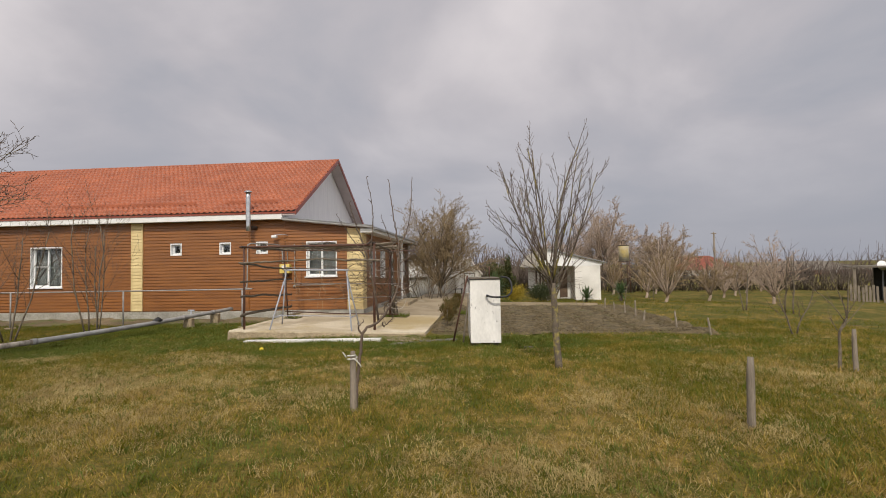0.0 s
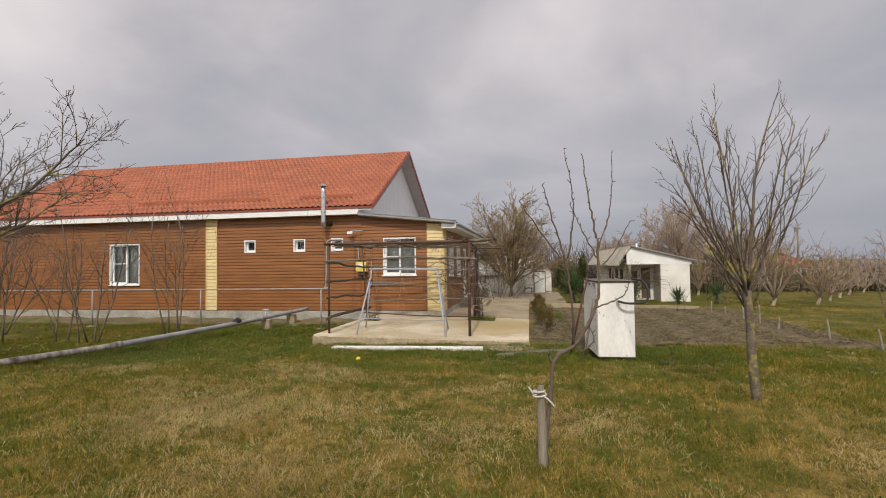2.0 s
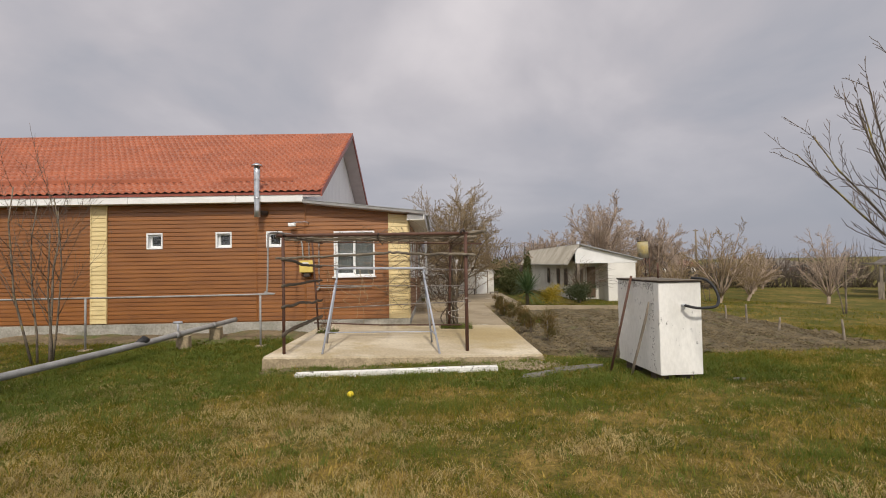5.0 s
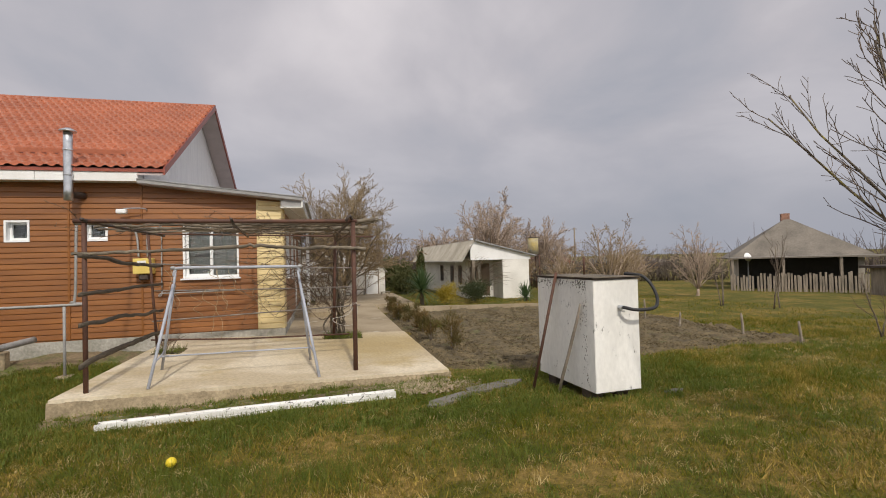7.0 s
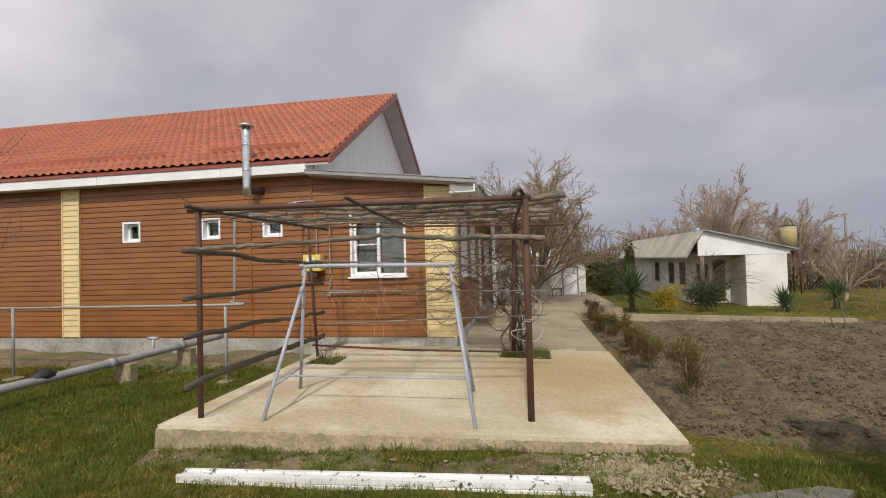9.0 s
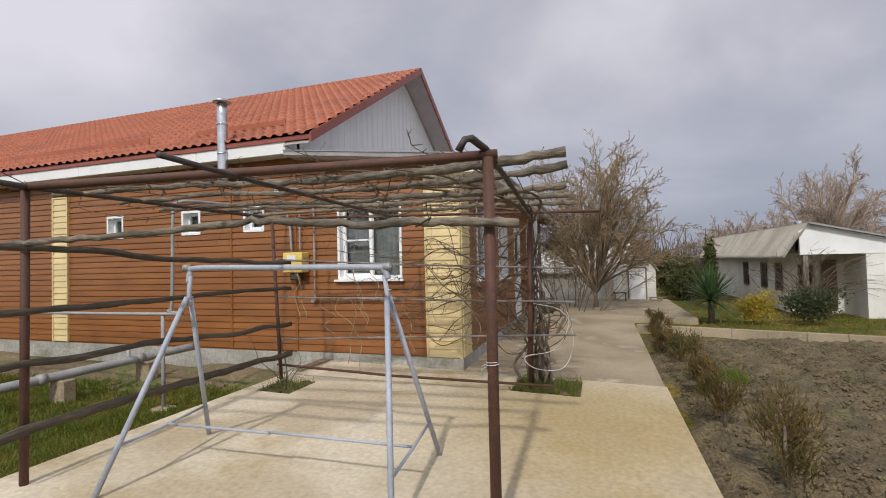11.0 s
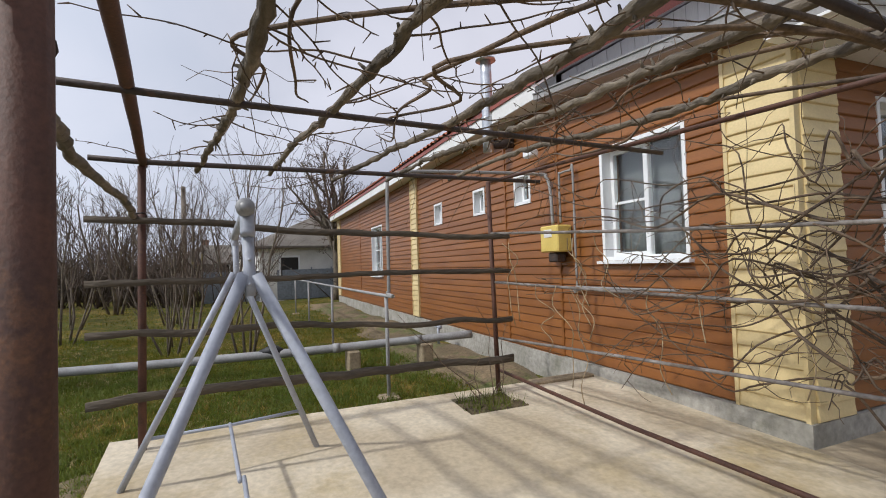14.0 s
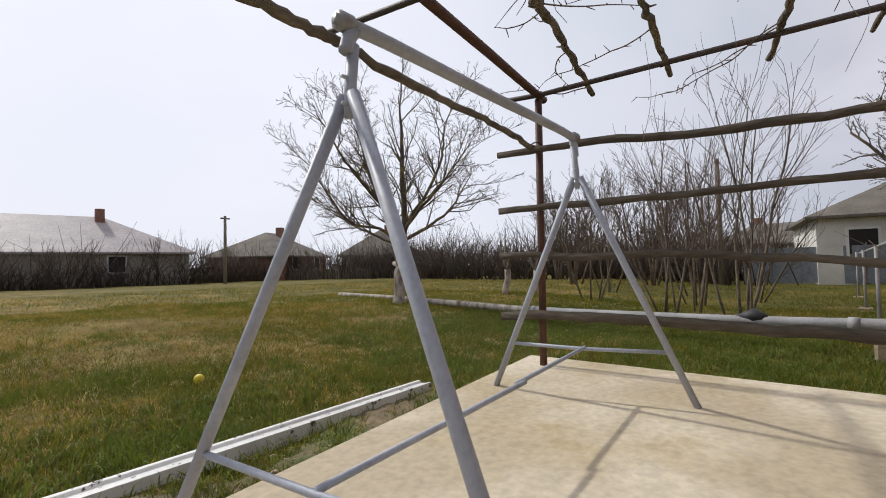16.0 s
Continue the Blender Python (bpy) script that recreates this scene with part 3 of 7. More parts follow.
def build_terrace():
    base = thing("terrace", (-2.8, 14.6, -0.25), "sand-coloured cast concrete terrace and garden path", "terrace", kind="structure")
    x0, x1, y0, y1 = -5.36, -0.12, 12.10, 16.87
    h1 = (-5.16, -4.66, 14.98, 15.60)
    h2 = (-2.06, -1.19, 16.02, 16.79)
    def front(x):
        """The front edge runs a little askew."""
        return 12.06 + (x - x0) * 0.088
    # one cast slab in strips round the two planting holes, with narrow joints
    bm = bmesh.new()
    B(bm, x0, h1[0], y0, y1, -0.3, 0)
    B(bm, h1[0], h1[1], y0, h1[2], -0.3, 0); B(bm, h1[0], h1[1], h1[3], y1, -0.3, 0)
    B(bm, h1[1], h2[0], y0, y1, -0.3, 0)
    B(bm, h2[0], h2[1], y0, h2[2], -0.3, 0); B(bm, h2[0], h2[1], h2[3], y1, -0.3, 0)
    B(bm, h2[1], x1, y0, y1, -0.3, 0)
    bmesh.ops.remove_doubles(bm, verts=bm.verts[:], dist=0.001)
    for v in bm.verts:
        if abs(v.co.y - y0) < 0.01:
            v.co.y = front(v.co.x)
    part("slab", settle(bm), M_CONC, base)
    part("garden_path", settle(box(-2.92, -0.14, 16.876, 24.6, -0.3, -0.004)), M_PATH, base)
    part("path_end", box(-2.4, 1.6, 24.606, 31, -0.4, -0.13), M_PATH, base)
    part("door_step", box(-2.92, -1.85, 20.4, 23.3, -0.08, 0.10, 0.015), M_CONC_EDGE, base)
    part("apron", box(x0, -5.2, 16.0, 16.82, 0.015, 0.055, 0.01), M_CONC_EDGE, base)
    rng = np.random.default_rng(2)
    # rough lower edge, where the concrete spread under its boards
    V, F = [], []
    xs = np.linspace(x0 - 0.02, x1 + 0.03, 90)
    prof = [(0.0, -0.03), (-0.008, -0.05), (-0.015, -0.12), (-0.04, -0.30)]
    for x in xs:
        for (dy, z) in prof:
            V.append((x, front(x) + 0.004 + dy * (0.6 + 0.8 * rng.random()), z + terrace_z(x) + rng.normal(0, 0.006)))
    k = len(prof)
    for i in range(len(xs) - 1):
        for j in range(k - 1):
            a = i * k + j
            F.append((a, a + k, a + k + 1, a + 1))
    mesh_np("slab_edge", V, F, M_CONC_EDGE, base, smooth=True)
    for nm, h in (("planting_hole", h1), ("planting_hole", h2)):
        X, Y = np.meshgrid(np.linspace(h[0], h[1], 14), np.linspace(h[2], h[3], 14))
        Z = -0.03 + terrace_z(h[0]) + rng.normal(0, 0.02, X.shape)
        V = np.stack([X, Y, Z], -1).reshape(-1, 3)
        i = (np.arange(13)[:, None] * 14 + np.arange(13)[None]).ravel()
        mesh_np(nm, V, np.stack([i, i + 1, i + 15, i + 14], -1), M_SOIL, base)
    kb = thing("kerb", (3.4, 21.9, -0.1), "long pale concrete kerb behind the soil bed", "kerb", kind="structure")
    for i in range(10):
        a, b = i / 10, (i + 0.985) / 10
        pa = Vector((-0.1 + 6.4 * a, 22.5 - 1.7 * a, 0)); pb = Vector((-0.1 + 6.4 * b, 22.5 - 1.7 * b, 0))
        dirv = (pb - pa).normalized(); nv = Vector((-dirv.y, dirv.x, 0))
        bm = bmesh.new()
        q = [pa - nv * 0.09, pb - nv * 0.09, pb + nv * 0.09, pa + nv * 0.09]
        vs = [bm.verts.new((p.x, p.y, z)) for z in (-0.3, -0.045) for p in q]
        for f in ((0, 3, 2, 1), (4, 5, 6, 7), (0, 1, 5, 4), (1, 2, 6, 5), (2, 3, 7, 6), (3, 0, 4, 7)):
            bm.faces.new([vs[t] for t in f])
        part("kerb_block", bm, M_PATH, kb)


build_terrace()


# ---------------------------------------------------------------- house
W = 16.95          # face of the front wall
E = -2.97          # face of the annexe's side wall
PITCH = 0.1165


def wall_boxes(a0, a1, z0, z1, holes):
    """Rectangles (a0, a1, z0, z1) of a wall round its openings."""
    holes = [h for h in holes if h[0] >= a0 and h[1] <= a1]
    cuts = sorted({a0, a1, *[h[0] for h in holes], *[h[1] for h in holes]})
    out = []
    for p, q in zip(cuts, cuts[1:]):
        z = z0
        for h in sorted((h for h in holes if h[0] < q - 1e-6 and h[1] > p + 1e-6), key=lambda h: h[2]):
            if h[2] > z:
                out.append((p, q, z, h[2]))
            z = h[3]
        if z < z1:
            out.append((p, q, z, z1))
    return out


BOARD = {}


def siding(parent, axis, a0, a1, z0, ztop, holes, material, face, pitch=PITCH, sign=-1, trim=True):
    """Lapped boards between a0 and a1 on a wall whose face is at `face`; sign is the way they stand proud. ztop(a) is the wall's top."""
    z = z0
    while z < max(ztop(a0), ztop(a1)) - 0.015:
        segs = [(a0, a1)]
        for h in holes:
            if h[2] < z + pitch * 0.65 and h[3] > z + pitch * 0.35:
                nxt = []
                for s in segs:
                    if h[1] <= s[0] or h[0] >= s[1]:
                        nxt.append(s); continue
                    if h[0] > s[0]: nxt.append((s[0], h[0]))
                    if h[1] < s[1]: nxt.append((h[1], s[1]))
                segs = nxt
        for s in segs:
            if ztop(s[1]) < z + 0.004 < ztop(s[0]):
                s = (s[0], s[0] + (s[1] - s[0]) * (ztop(s[0]) - z - 0.004) / (ztop(s[0]) - ztop(s[1])))
            hi0, hi1 = min(z + pitch, ztop(s[0])), min(z + pitch, ztop(s[1]))
            if max(hi0, hi1) - z < 0.012:
                continue
            hi0, hi1 = max(hi0, z + 0.004), max(hi1, z + 0.004)
            out = [(0.0, 0), (0.006, 0), (0.022, 0.008), (0.024, 0.12), (0.022, 0.30), (0.010, 0.92), (0.006, 1.0), (0.0, 1.0)]
            V = []
            for a, hi in ((s[0], hi0), (s[1], hi1)):
                for d, t in out:
                    zz = z + min(t if t in (0, 1.0) or t > 0.1 else t / pitch, 1) * (hi - z)
                    p = face + sign * d
                    V.append((a, p, zz) if axis == "x" else (p, a, zz))
            n = len(out)
            F = [(i, (i + 1) % n, n + (i + 1) % n, n + i) for i in range(n)]
            me = bpy.data.meshes.new("board")
            me.from_pydata(V, [], F + [tuple(range(n))[::-1], tuple(range(n, 2 * n))])
            me.materials.append(material)
            hang(new("board", me), parent)
        z += pitch


def window(house, axis, a0, a1, z0, z1, face, sign, sashes, label, rail=None, sill=True, curtain=None):
    """A white PVC window in a wall: sashes gives the dividing places as parts of the width; rail: (sash, height) of a glazing bar."""
    w = hang(new("window"), house)
    w.empty_display_size = 0.1
    tagged(w, label)
    c = ((a0 + a1) / 2, face, z0) if axis == "x" else (face, (a0 + a1) / 2, z0)
    def bx(u0, u1, d0, d1, q0, q1):
        p0, p1 = sorted((face + sign * d0, face + sign * d1))
        return (u0, u1, p0, p1, q0, q1) if axis == "x" else (p0, p1, u0, u1, q0, q1)
    f = 0.042
    t = 0.026
    part("frame", boxes(bx(a0, a1, -0.17, t, z0, z0 + f), bx(a0, a1, -0.17, t, z1 - f, z1), bx(a0, a0 + f, -0.17, t, z0 + f, z1 - f), bx(a1 - f, a1, -0.17, t, z0 + f, z1 - f)), M_PVC, w)
    cuts = [0, *sashes, 1]
    for i in range(len(cuts) - 1):
        s0, s1 = a0 + f + (a1 - a0 - 2 * f) * cuts[i], a0 + f + (a1 - a0 - 2 * f) * cuts[i + 1]
        q0, q1 = z0 + f, z1 - f
        g = 0.05 if i == 0 else 0.012
        bs = [bx(s0 + 0.002, s1 - 0.002, -0.15, -0.095, q0, q0 + g), bx(s0 + 0.002, s1 - 0.002, -0.15, -0.095, q1 - g, q1), bx(s0 + 0.002, s0 + g, -0.15, -0.095, q0 + g, q1 - g), bx(s1 - g, s1 - 0.002, -0.15, -0.095, q0 + g, q1 - g)]
        if rail and rail[0] == i:
            zr = q0 + (q1 - q0) * rail[1]
            bs.append(bx(s0 + g, s1 - g, -0.145, -0.10, zr - 0.014, zr + 0.014))
        part("sash", boxes(*bs), M_PVC, w)
        pane = part("pane", boxes(bx(s0 + g - 0.005, s1 - g + 0.005, -0.126, -0.120, q0 + g - 0.005, q1 - g + 0.005)), M_GLASS, w)
        pane.visible_shadow = False
    if sill:
        part("sill", boxes(bx(a0 - 0.04, a1 + 0.04, -0.02, 0.09, z0 - 0.035, z0 - 0.002)), M_PVC, w)
    part("curtain", boxes(bx(a0 + 0.02, a1 - 0.02, -0.27, -0.25, z0, z1)), curtain or M_CURTAIN, w)
    return w


def build_house():
    h = thing("house", (-12, 22, -0.2), "long brown-sided house with a red tile-pattern metal roof", "house")
    XL, YB = -22.55, 26.9
    front_holes = [(-16.22, -14.87, 1.08, 2.66), (-10.42, -9.96, 2.23, 2.69), (-8.46, -8.0, 2.23, 2.69), (-7.02, -6.56, 2.23, 2.69), (-5.09, -3.92, 1.36, 2.66)]
    east_holes = [(17.98, 19.06, 1.29, 2.66), (19.86, 20.86, 1.22, 2.57), (21.75, 22.75, 0.16, 2.46), (23.85, 25.95, 1.12, 2.52)]
    TOP = 3.505
    def annex_top(x):
        return 3.44 - (x + 5.76) * 0.109
    # walls as solid leaves round the openings
    for a, b, c, d in wall_boxes(XL, -5.9, 0.0, TOP, front_holes) + wall_boxes(-5.899, E, 0.0, 3.05, front_holes):
        fw = part("front_wall", box(a, b, W + 0.003, W + 0.3, c, d), M_SIDING, h)
    part("front_wall", prism([(-5.885, 3.0), (E, 3.0), (E, annex_top(E) - 0.01), (-5.885, annex_top(-5.885) - 0.01)], "y", W - 0.004, W + 0.1), M_SIDING, h)
    ew = part("side_wall", boxes(*[(E - 0.3, E - 0.003, a, b, c, d) for a, b, c, d in wall_boxes(W + 0.302, 27.5, 0.0, 2.95, east_holes)]), M_SIDING, h)
    part("back_wall", boxes((XL, -5.9, YB - 0.3, YB, -0.2, TOP), (-5.9, E, 27.2, 27.5, -0.2, 2.95)), M_WHITEWALL, h)
    part("west_wall", box(XL, XL + 0.3, W + 0.302, YB - 0.302, -0.2, TOP), M_WHITEWALL, h)
    # inner wall and floors coloured near-black so the rooms look unlit
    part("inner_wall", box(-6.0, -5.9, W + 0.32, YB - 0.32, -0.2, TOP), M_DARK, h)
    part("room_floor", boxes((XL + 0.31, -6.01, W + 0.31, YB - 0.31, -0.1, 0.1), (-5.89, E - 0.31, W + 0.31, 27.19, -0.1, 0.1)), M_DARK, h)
    part("room_ceiling", boxes((XL + 0.31, -6.01, W + 0.31, YB - 0.31, 3.3, 3.4), (-5.89, E - 0.31, W + 0.31, 27.19, 2.8, 2.9)), M_WHITEWALL, h)
    # plinth: rough render, a little proud of the boards
    part("plinth", boxes((XL, -5.9, W - 0.05, W + 0.2, -0.4, 0.11), (-5.898, E + 0.05, W - 0.08, W + 0.2, -0.3, 0.13), (E - 0.2, E + 0.05, W + 0.201, 27.5, -0.3, 0.13)), M_PLINTH, h, "weathered grey rendered plinth")
    # boards
    flat = lambda a: TOP - 0.02
    siding(fw, "x", -21.90, -11.99, 0.135, flat, front_holes, M_SIDING, W)
    siding(fw, "x", -11.52, -7.32, 0.135, flat, front_holes, M_SIDING, W)
    siding(fw, "x", -7.28, -5.93, 0.135, flat, front_holes, M_SIDING, W)
    siding(fw, "x", -5.89, -3.52, 0.135, lambda a: annex_top(a) - 0.05, front_holes, M_SIDING, W)
    siding(ew, "y", 17.43, 27.45, 0.135, lambda a: 2.93, east_holes, M_SIDING, E, sign=1)
    for b in ((-7.322, -7.278, W - 0.032, W, 0.135, TOP - 0.02), (-5.932, -5.888, W - 0.032, W, 0.135, 3.43), (-17.95, -17.91, W - 0.030, W, 0.135, TOP - 0.02)):
        part("joint_strip", box(*b), M_SIDING, h)
    # yellow pilasters
    def pilaster(x0, x1, z0, ztop, extra=0.03):
        p = part("pilaster", box(x0 + 0.004, x1 - 0.004, W - extra, W + 0.001, z0, min(ztop(x0), ztop(x1)) - 0.01), M_YSIDING, h, "cream-yellow sided pilaster")
        siding(p, "x", x0 + 0.03, x1 - 0.03, z0, ztop, [], M_YSIDING, W - extra, pitch=0.125)
        for a in (x0, x1 - 0.035):
            q = part("corner_trim", box(a, a + 0.035, W - extra - 0.03, W + 0.0005, z0, ztop(a) - 0.004), M_YSIDING, p)
        return p
    pilaster(-11.99, -11.52, 0.13, flat)
    pilaster(-22.58, -21.90, 0.13, flat)
    p = pilaster(-3.52, E + 0.03, 0.13, lambda a: annex_top(a) - 0.05)
    q = part("pilaster", box(E - 0.001, E + 0.03, W + 0.001, 17.43, 0.13, 2.95), M_YSIDING, h, "cream-yellow sided pilaster")
    siding(q, "y", W + 0.01, 17.40, 0.13, lambda a: 2.93, [], M_YSIDING, E + 0.03, pitch=0.125, sign=1)
    # windows
    window(h, "x", -16.22, -14.87, 1.08, 2.66, W, -1, [0.5], "white two-sash plastic window", rail=(0, 0.52))
    for a in (-10.42, -8.46, -7.02):
        window(h, "x", a, a + 0.455, 2.23, 2.69, W, -1, [], "small square white plastic window", sill=False)
    window(h, "x", -5.09, -3.92, 1.36, 2.66, W, -1, [0.5], "white two-sash plastic window", rail=(0, 0.5))
    window(h, "y", 17.98, 19.06, 1.29, 2.66, E, 1, [0.5], "white two-sash plastic window")
    window(h, "y", 19.86, 20.86, 1.22, 2.57, E, 1, [0.5], "white two-sash plastic window")
    window(h, "y", 23.85, 25.95, 1.12, 2.52, E, 1, [0.33, 0.66], "wide white three-sash plastic window")
    d = hang(new("door"), h)
    tagged(d, "white plastic door with a glazed upper half")
    part("door_leaf", boxes((E - 0.05, E + 0.01, 21.76, 22.74, 0.16, 1.15), (E - 0.05, E + 0.01, 21.76, 21.90, 1.15, 2.45), (E - 0.05, E + 0.01, 22.60, 22.74, 1.15, 2.45), (E - 0.05, E + 0.01, 21.90, 22.60, 2.3, 2.45)), M_PVC, d)
    part("pane", box(E - 0.03, E - 0.02, 21.89, 22.61, 1.14, 2.31), M_GLASS, d).visible_shadow = False
    part("door_handle", box(E + 0.01, E + 0.05, 21.82, 21.85, 1.05, 1.2, 0.005), M_GALV, d)

    # roof: pressed metal tile sheets, waves down the slope and a step every course
    ye, ze, yr, zr = 16.58, 3.73, 21.80, 6.76
    x0, x1 = -22.9, -5.36
    L = math.hypot(yr - ye, zr - ze)
    ny, nz = (-(zr - ze) / L, (yr - ye) / L)
    wave, course = 0.215, 0.35
    nw = int((x1 - x0) / wave)
    u = np.linspace(x0, x1, nw * 8 + 1)
    prof = 0.5 - 0.5 * np.cos((u - x0) / wave * 2 * np.pi)
    prof = 0.044 * np.clip(prof * 1.15, 0, 1) ** 1.3
    rows = []
    nc = int(L / course) + 1
    for c in range(nc):
        s0, s1 = c * course, min((c + 1) * course, L)
        rows += [(s0, 0.052), (s0 + 0.012, 0.056), (s0 * 0.4 + s1 * 0.6, 0.026), (s1 - 0.002, 0.0)]
    S = np.array([r[0] for r in rows]); Dp = np.array([r[1] for r in rows])
    def slope(sgn, name):
        y = (ye + S * (yr - ye) / L) if sgn > 0 else (2 * yr - ye - S * (yr - ye) / L)
        z = ze + S * (zr - ze) / L
        off = Dp[:, None] + prof[None]
        Y = y[:, None] + sgn * ny * off; Z = z[:, None] + nz * off
        Xg = np.broadcast_to(u[None], Y.shape)
        V = np.stack([Xg, Y, Z], -1).reshape(-1, 3)
        n = len(u)
        i = (np.arange(len(S) - 1)[:, None] * n + np.arange(n - 1)[None]).ravel()
        F = np.stack([i, i + 1, i + n + 1, i + n], -1)
        if sgn < 0: F = F[:, ::-1]
        return mesh_np(name, V, F, M_ROOF, h, "terracotta-red pressed metal tile roof")
    slope(1, "roof"); slope(-1, "roof")
    part("drip_edge", box(x0, x1, 16.585, 16.607, 3.69, 3.765), M_ROOFTRIM, h)
    part("roof_deck", prism([(ye + 0.04, ze - 0.05), (yr, zr - 0.05), (2 * yr - ye - 0.04, ze - 0.05), (2 * yr - ye - 0.04, ze - 0.08), (yr, zr - 0.09), (ye + 0.04, ze - 0.08)], "x", x0 + 0.03, x1 - 0.03), M_SOFFIT, h)
    V, F = tubes([(np.stack([np.linspace(x0, x1 + 0.02, 60), np.full(60, yr), np.full(60, zr + 0.02)], -1), 0.07, 8)])
    mesh_np("ridge_cap", V, F, M_ROOF, h, smooth=True)
    rng = np.random.default_rng(4)
    # verge boards and snow guard
    for sgn in (1, -1):
        a = (ye, ze) if sgn > 0 else (2 * yr - ye, ze)
        part("verge", prism([(a[0], a[1] + 0.07), (yr, zr + 0.08), (yr, zr - 0.10), (a[0], a[1] - 0.10)], "x", x1 - 0.01, x1 + 0.03), M_ROOFTRIM, h)
        part("verge", prism([(a[0], a[1] + 0.07), (yr, zr + 0.08), (yr, zr - 0.10), (a[0], a[1] - 0.10)], "x", x0 - 0.03, x0 + 0.01), M_ROOFTRIM, h)
        part("verge_soffit", prism([(a[0], a[1] - 0.085), (yr, zr - 0.095), (yr, zr - 0.12), (a[0], a[1] - 0.11)], "x", -5.88, x1 - 0.012), M_SOFFIT, h)
    part("snow_guard", boxes((-8.4, -6.3, 17.22, 17.235, 4.19, 4.29), (-15.2, -9.6, 17.22, 17.235, 4.19, 4.29)), M_ROOF, h)
    # gable, clad in vertical sheets
    g = part("gable", prism([(W, TOP), (yr, zr - 0.12), (2 * yr - W, TOP)], "x", -5.93, -5.90), M_GABLE, h, "pale grey vertical sheet gable")
    y = W + 0.1
    while y < 2 * yr - W - 0.1:
        zt = lambda yy: zr - 0.14 - abs(yy - yr) * (zr - ze) / (yr - ye)
        y2 = y + 0.262
        t0, t1 = max(zt(y), TOP), max(zt(y2), TOP)
        if min(t0, t1) > TOP + 0.05:
            part("cladding_sheet", prism([(y, TOP), (y2 - 0.012, TOP), (y2 - 0.012, t1), (y, t0)], "x", -5.90, -5.886), M_GABLE, g)
        y = y2
    part("gable", prism([(W, TOP), (yr, zr - 0.12), (2 * yr - W, TOP)], "x", XL, XL + 0.03), M_GABLE, h)
    # white eaves board in lengths, with the soffit behind it
    xa = XL - 0.2
    while xa < -5.9:
        xb = min(xa + 3.0, -5.86)
        part("fascia", box(xa, xb - 0.006, 16.61, 16.70, 3.49, 3.705, 0.006), M_WHITE, h)
        xa = xb
    part("eave_cheek", prism([(16.705, 3.525), (16.948, 3.525), (16.948, 3.85), (16.705, 3.71)], "x", -5.925, -5.872), M_WHITE, h)
    part("soffit", box(XL - 0.2, -5.87, 16.702, W + 0.1, 3.50, 3.52), M_WHITE, h)
    # annexe roof
    def az(x): return 3.50 - (x + 5.9) * 0.109
    ys = np.linspace(16.62, 27.9, 2 * int(11.3 / 0.15) + 1)
    top = np.where(np.arange(len(ys)) % 2, 0.03, 0.0)
    V, F = [], []
    for x in (-5.88, -2.48):
        for yy, t in zip(ys, top): V.append((x, yy, az(x) + t))
    m = len(ys)
    for i in range(m - 1): F.append((i, m + i, m + i + 1, i + 1))
    mesh_np("annexe_roof", V, F, M_GREYMETAL, h, "grey corrugated lean-to roof")
    part("roof_board", prism([(-5.88, az(-5.88) - 0.02), (-2.5, az(-2.5) - 0.02), (-2.5, az(-2.5) - 0.055), (-5.88, az(-5.88) - 0.055)], "y", 16.63, 27.85), M_SOFFIT, h)
    part("edge_strip", prism([(-5.89, az(-5.89) + 0.035), (-2.46, az(-2.46) + 0.035), (-2.46, az(-2.46) - 0.035), (-5.89, az(-5.89) - 0.035)], "y", 16.59, 16.615), M_GASPIPE, h)
    part("edge_flashing", prism([(-5.89, az(-5.89) + 0.055), (-2.45, az(-2.45) + 0.055), (-2.45, az(-2.45) + 0.037), (-5.89, az(-5.89) + 0.037)], "y", 16.575, 16.66), M_GREYMETAL, h)
    part("eaves_end", box(-2.96, -2.505, 16.66, 16.72, 2.953, 3.10), M_GASPIPE, h)
    part("eaves_board", box(-2.50, -2.47, 16.62, 27.9, 2.93, 3.085), M_WHITE, h)
    part("soffit", box(E + 0.002, -2.503, 16.64, 27.9, 2.93, 2.95), M_WHITE, h)
    V, F = tubes([(np.stack([np.full(30, -2.40), np.linspace(16.6, 27.9, 30), np.full(30, 3.05)], -1), 0.042, 8)])
    mesh_np("gutter", V, F, M_GREYMETAL, h, smooth=True)
    part("porch_post", box(-2.62, -2.52, 22.9, 23.0, 0.0, 2.93, 0.006), M_WHITE, h)
    # flue on the front wall
    fl = hang(new("flue"), h)
    tagged(fl, "galvanised flue pipe with a flat cap")
    P = [(-7.14, 16.58, z) for z in np.linspace(3.07, 4.5, 8)]
    tube_part("pipe", [(P, 0.085, 14)], M_GALV, fl)
    for zc in (3.58, 4.1):
        tube_part("collar", [([(-7.14, 16.58, zc), (-7.14, 16.58, zc + 0.035)], 0.092, 14)], M_GALV, fl)
    tube_part("cap", [([(-7.14, 16.58, 4.50), (-7.14, 16.58, 4.53), (-7.14, 16.58, 4.58)], [0.16, 0.15, 0.05], 14)], M_GALV, fl)
    tube_part("elbow", [([(-7.14, 16.6, 3.19), (-7.14, 16.75, 3.21), (-7.0, 16.95, 3.21)], 0.07, 10)], M_DARKSTEEL, fl)


build_house()


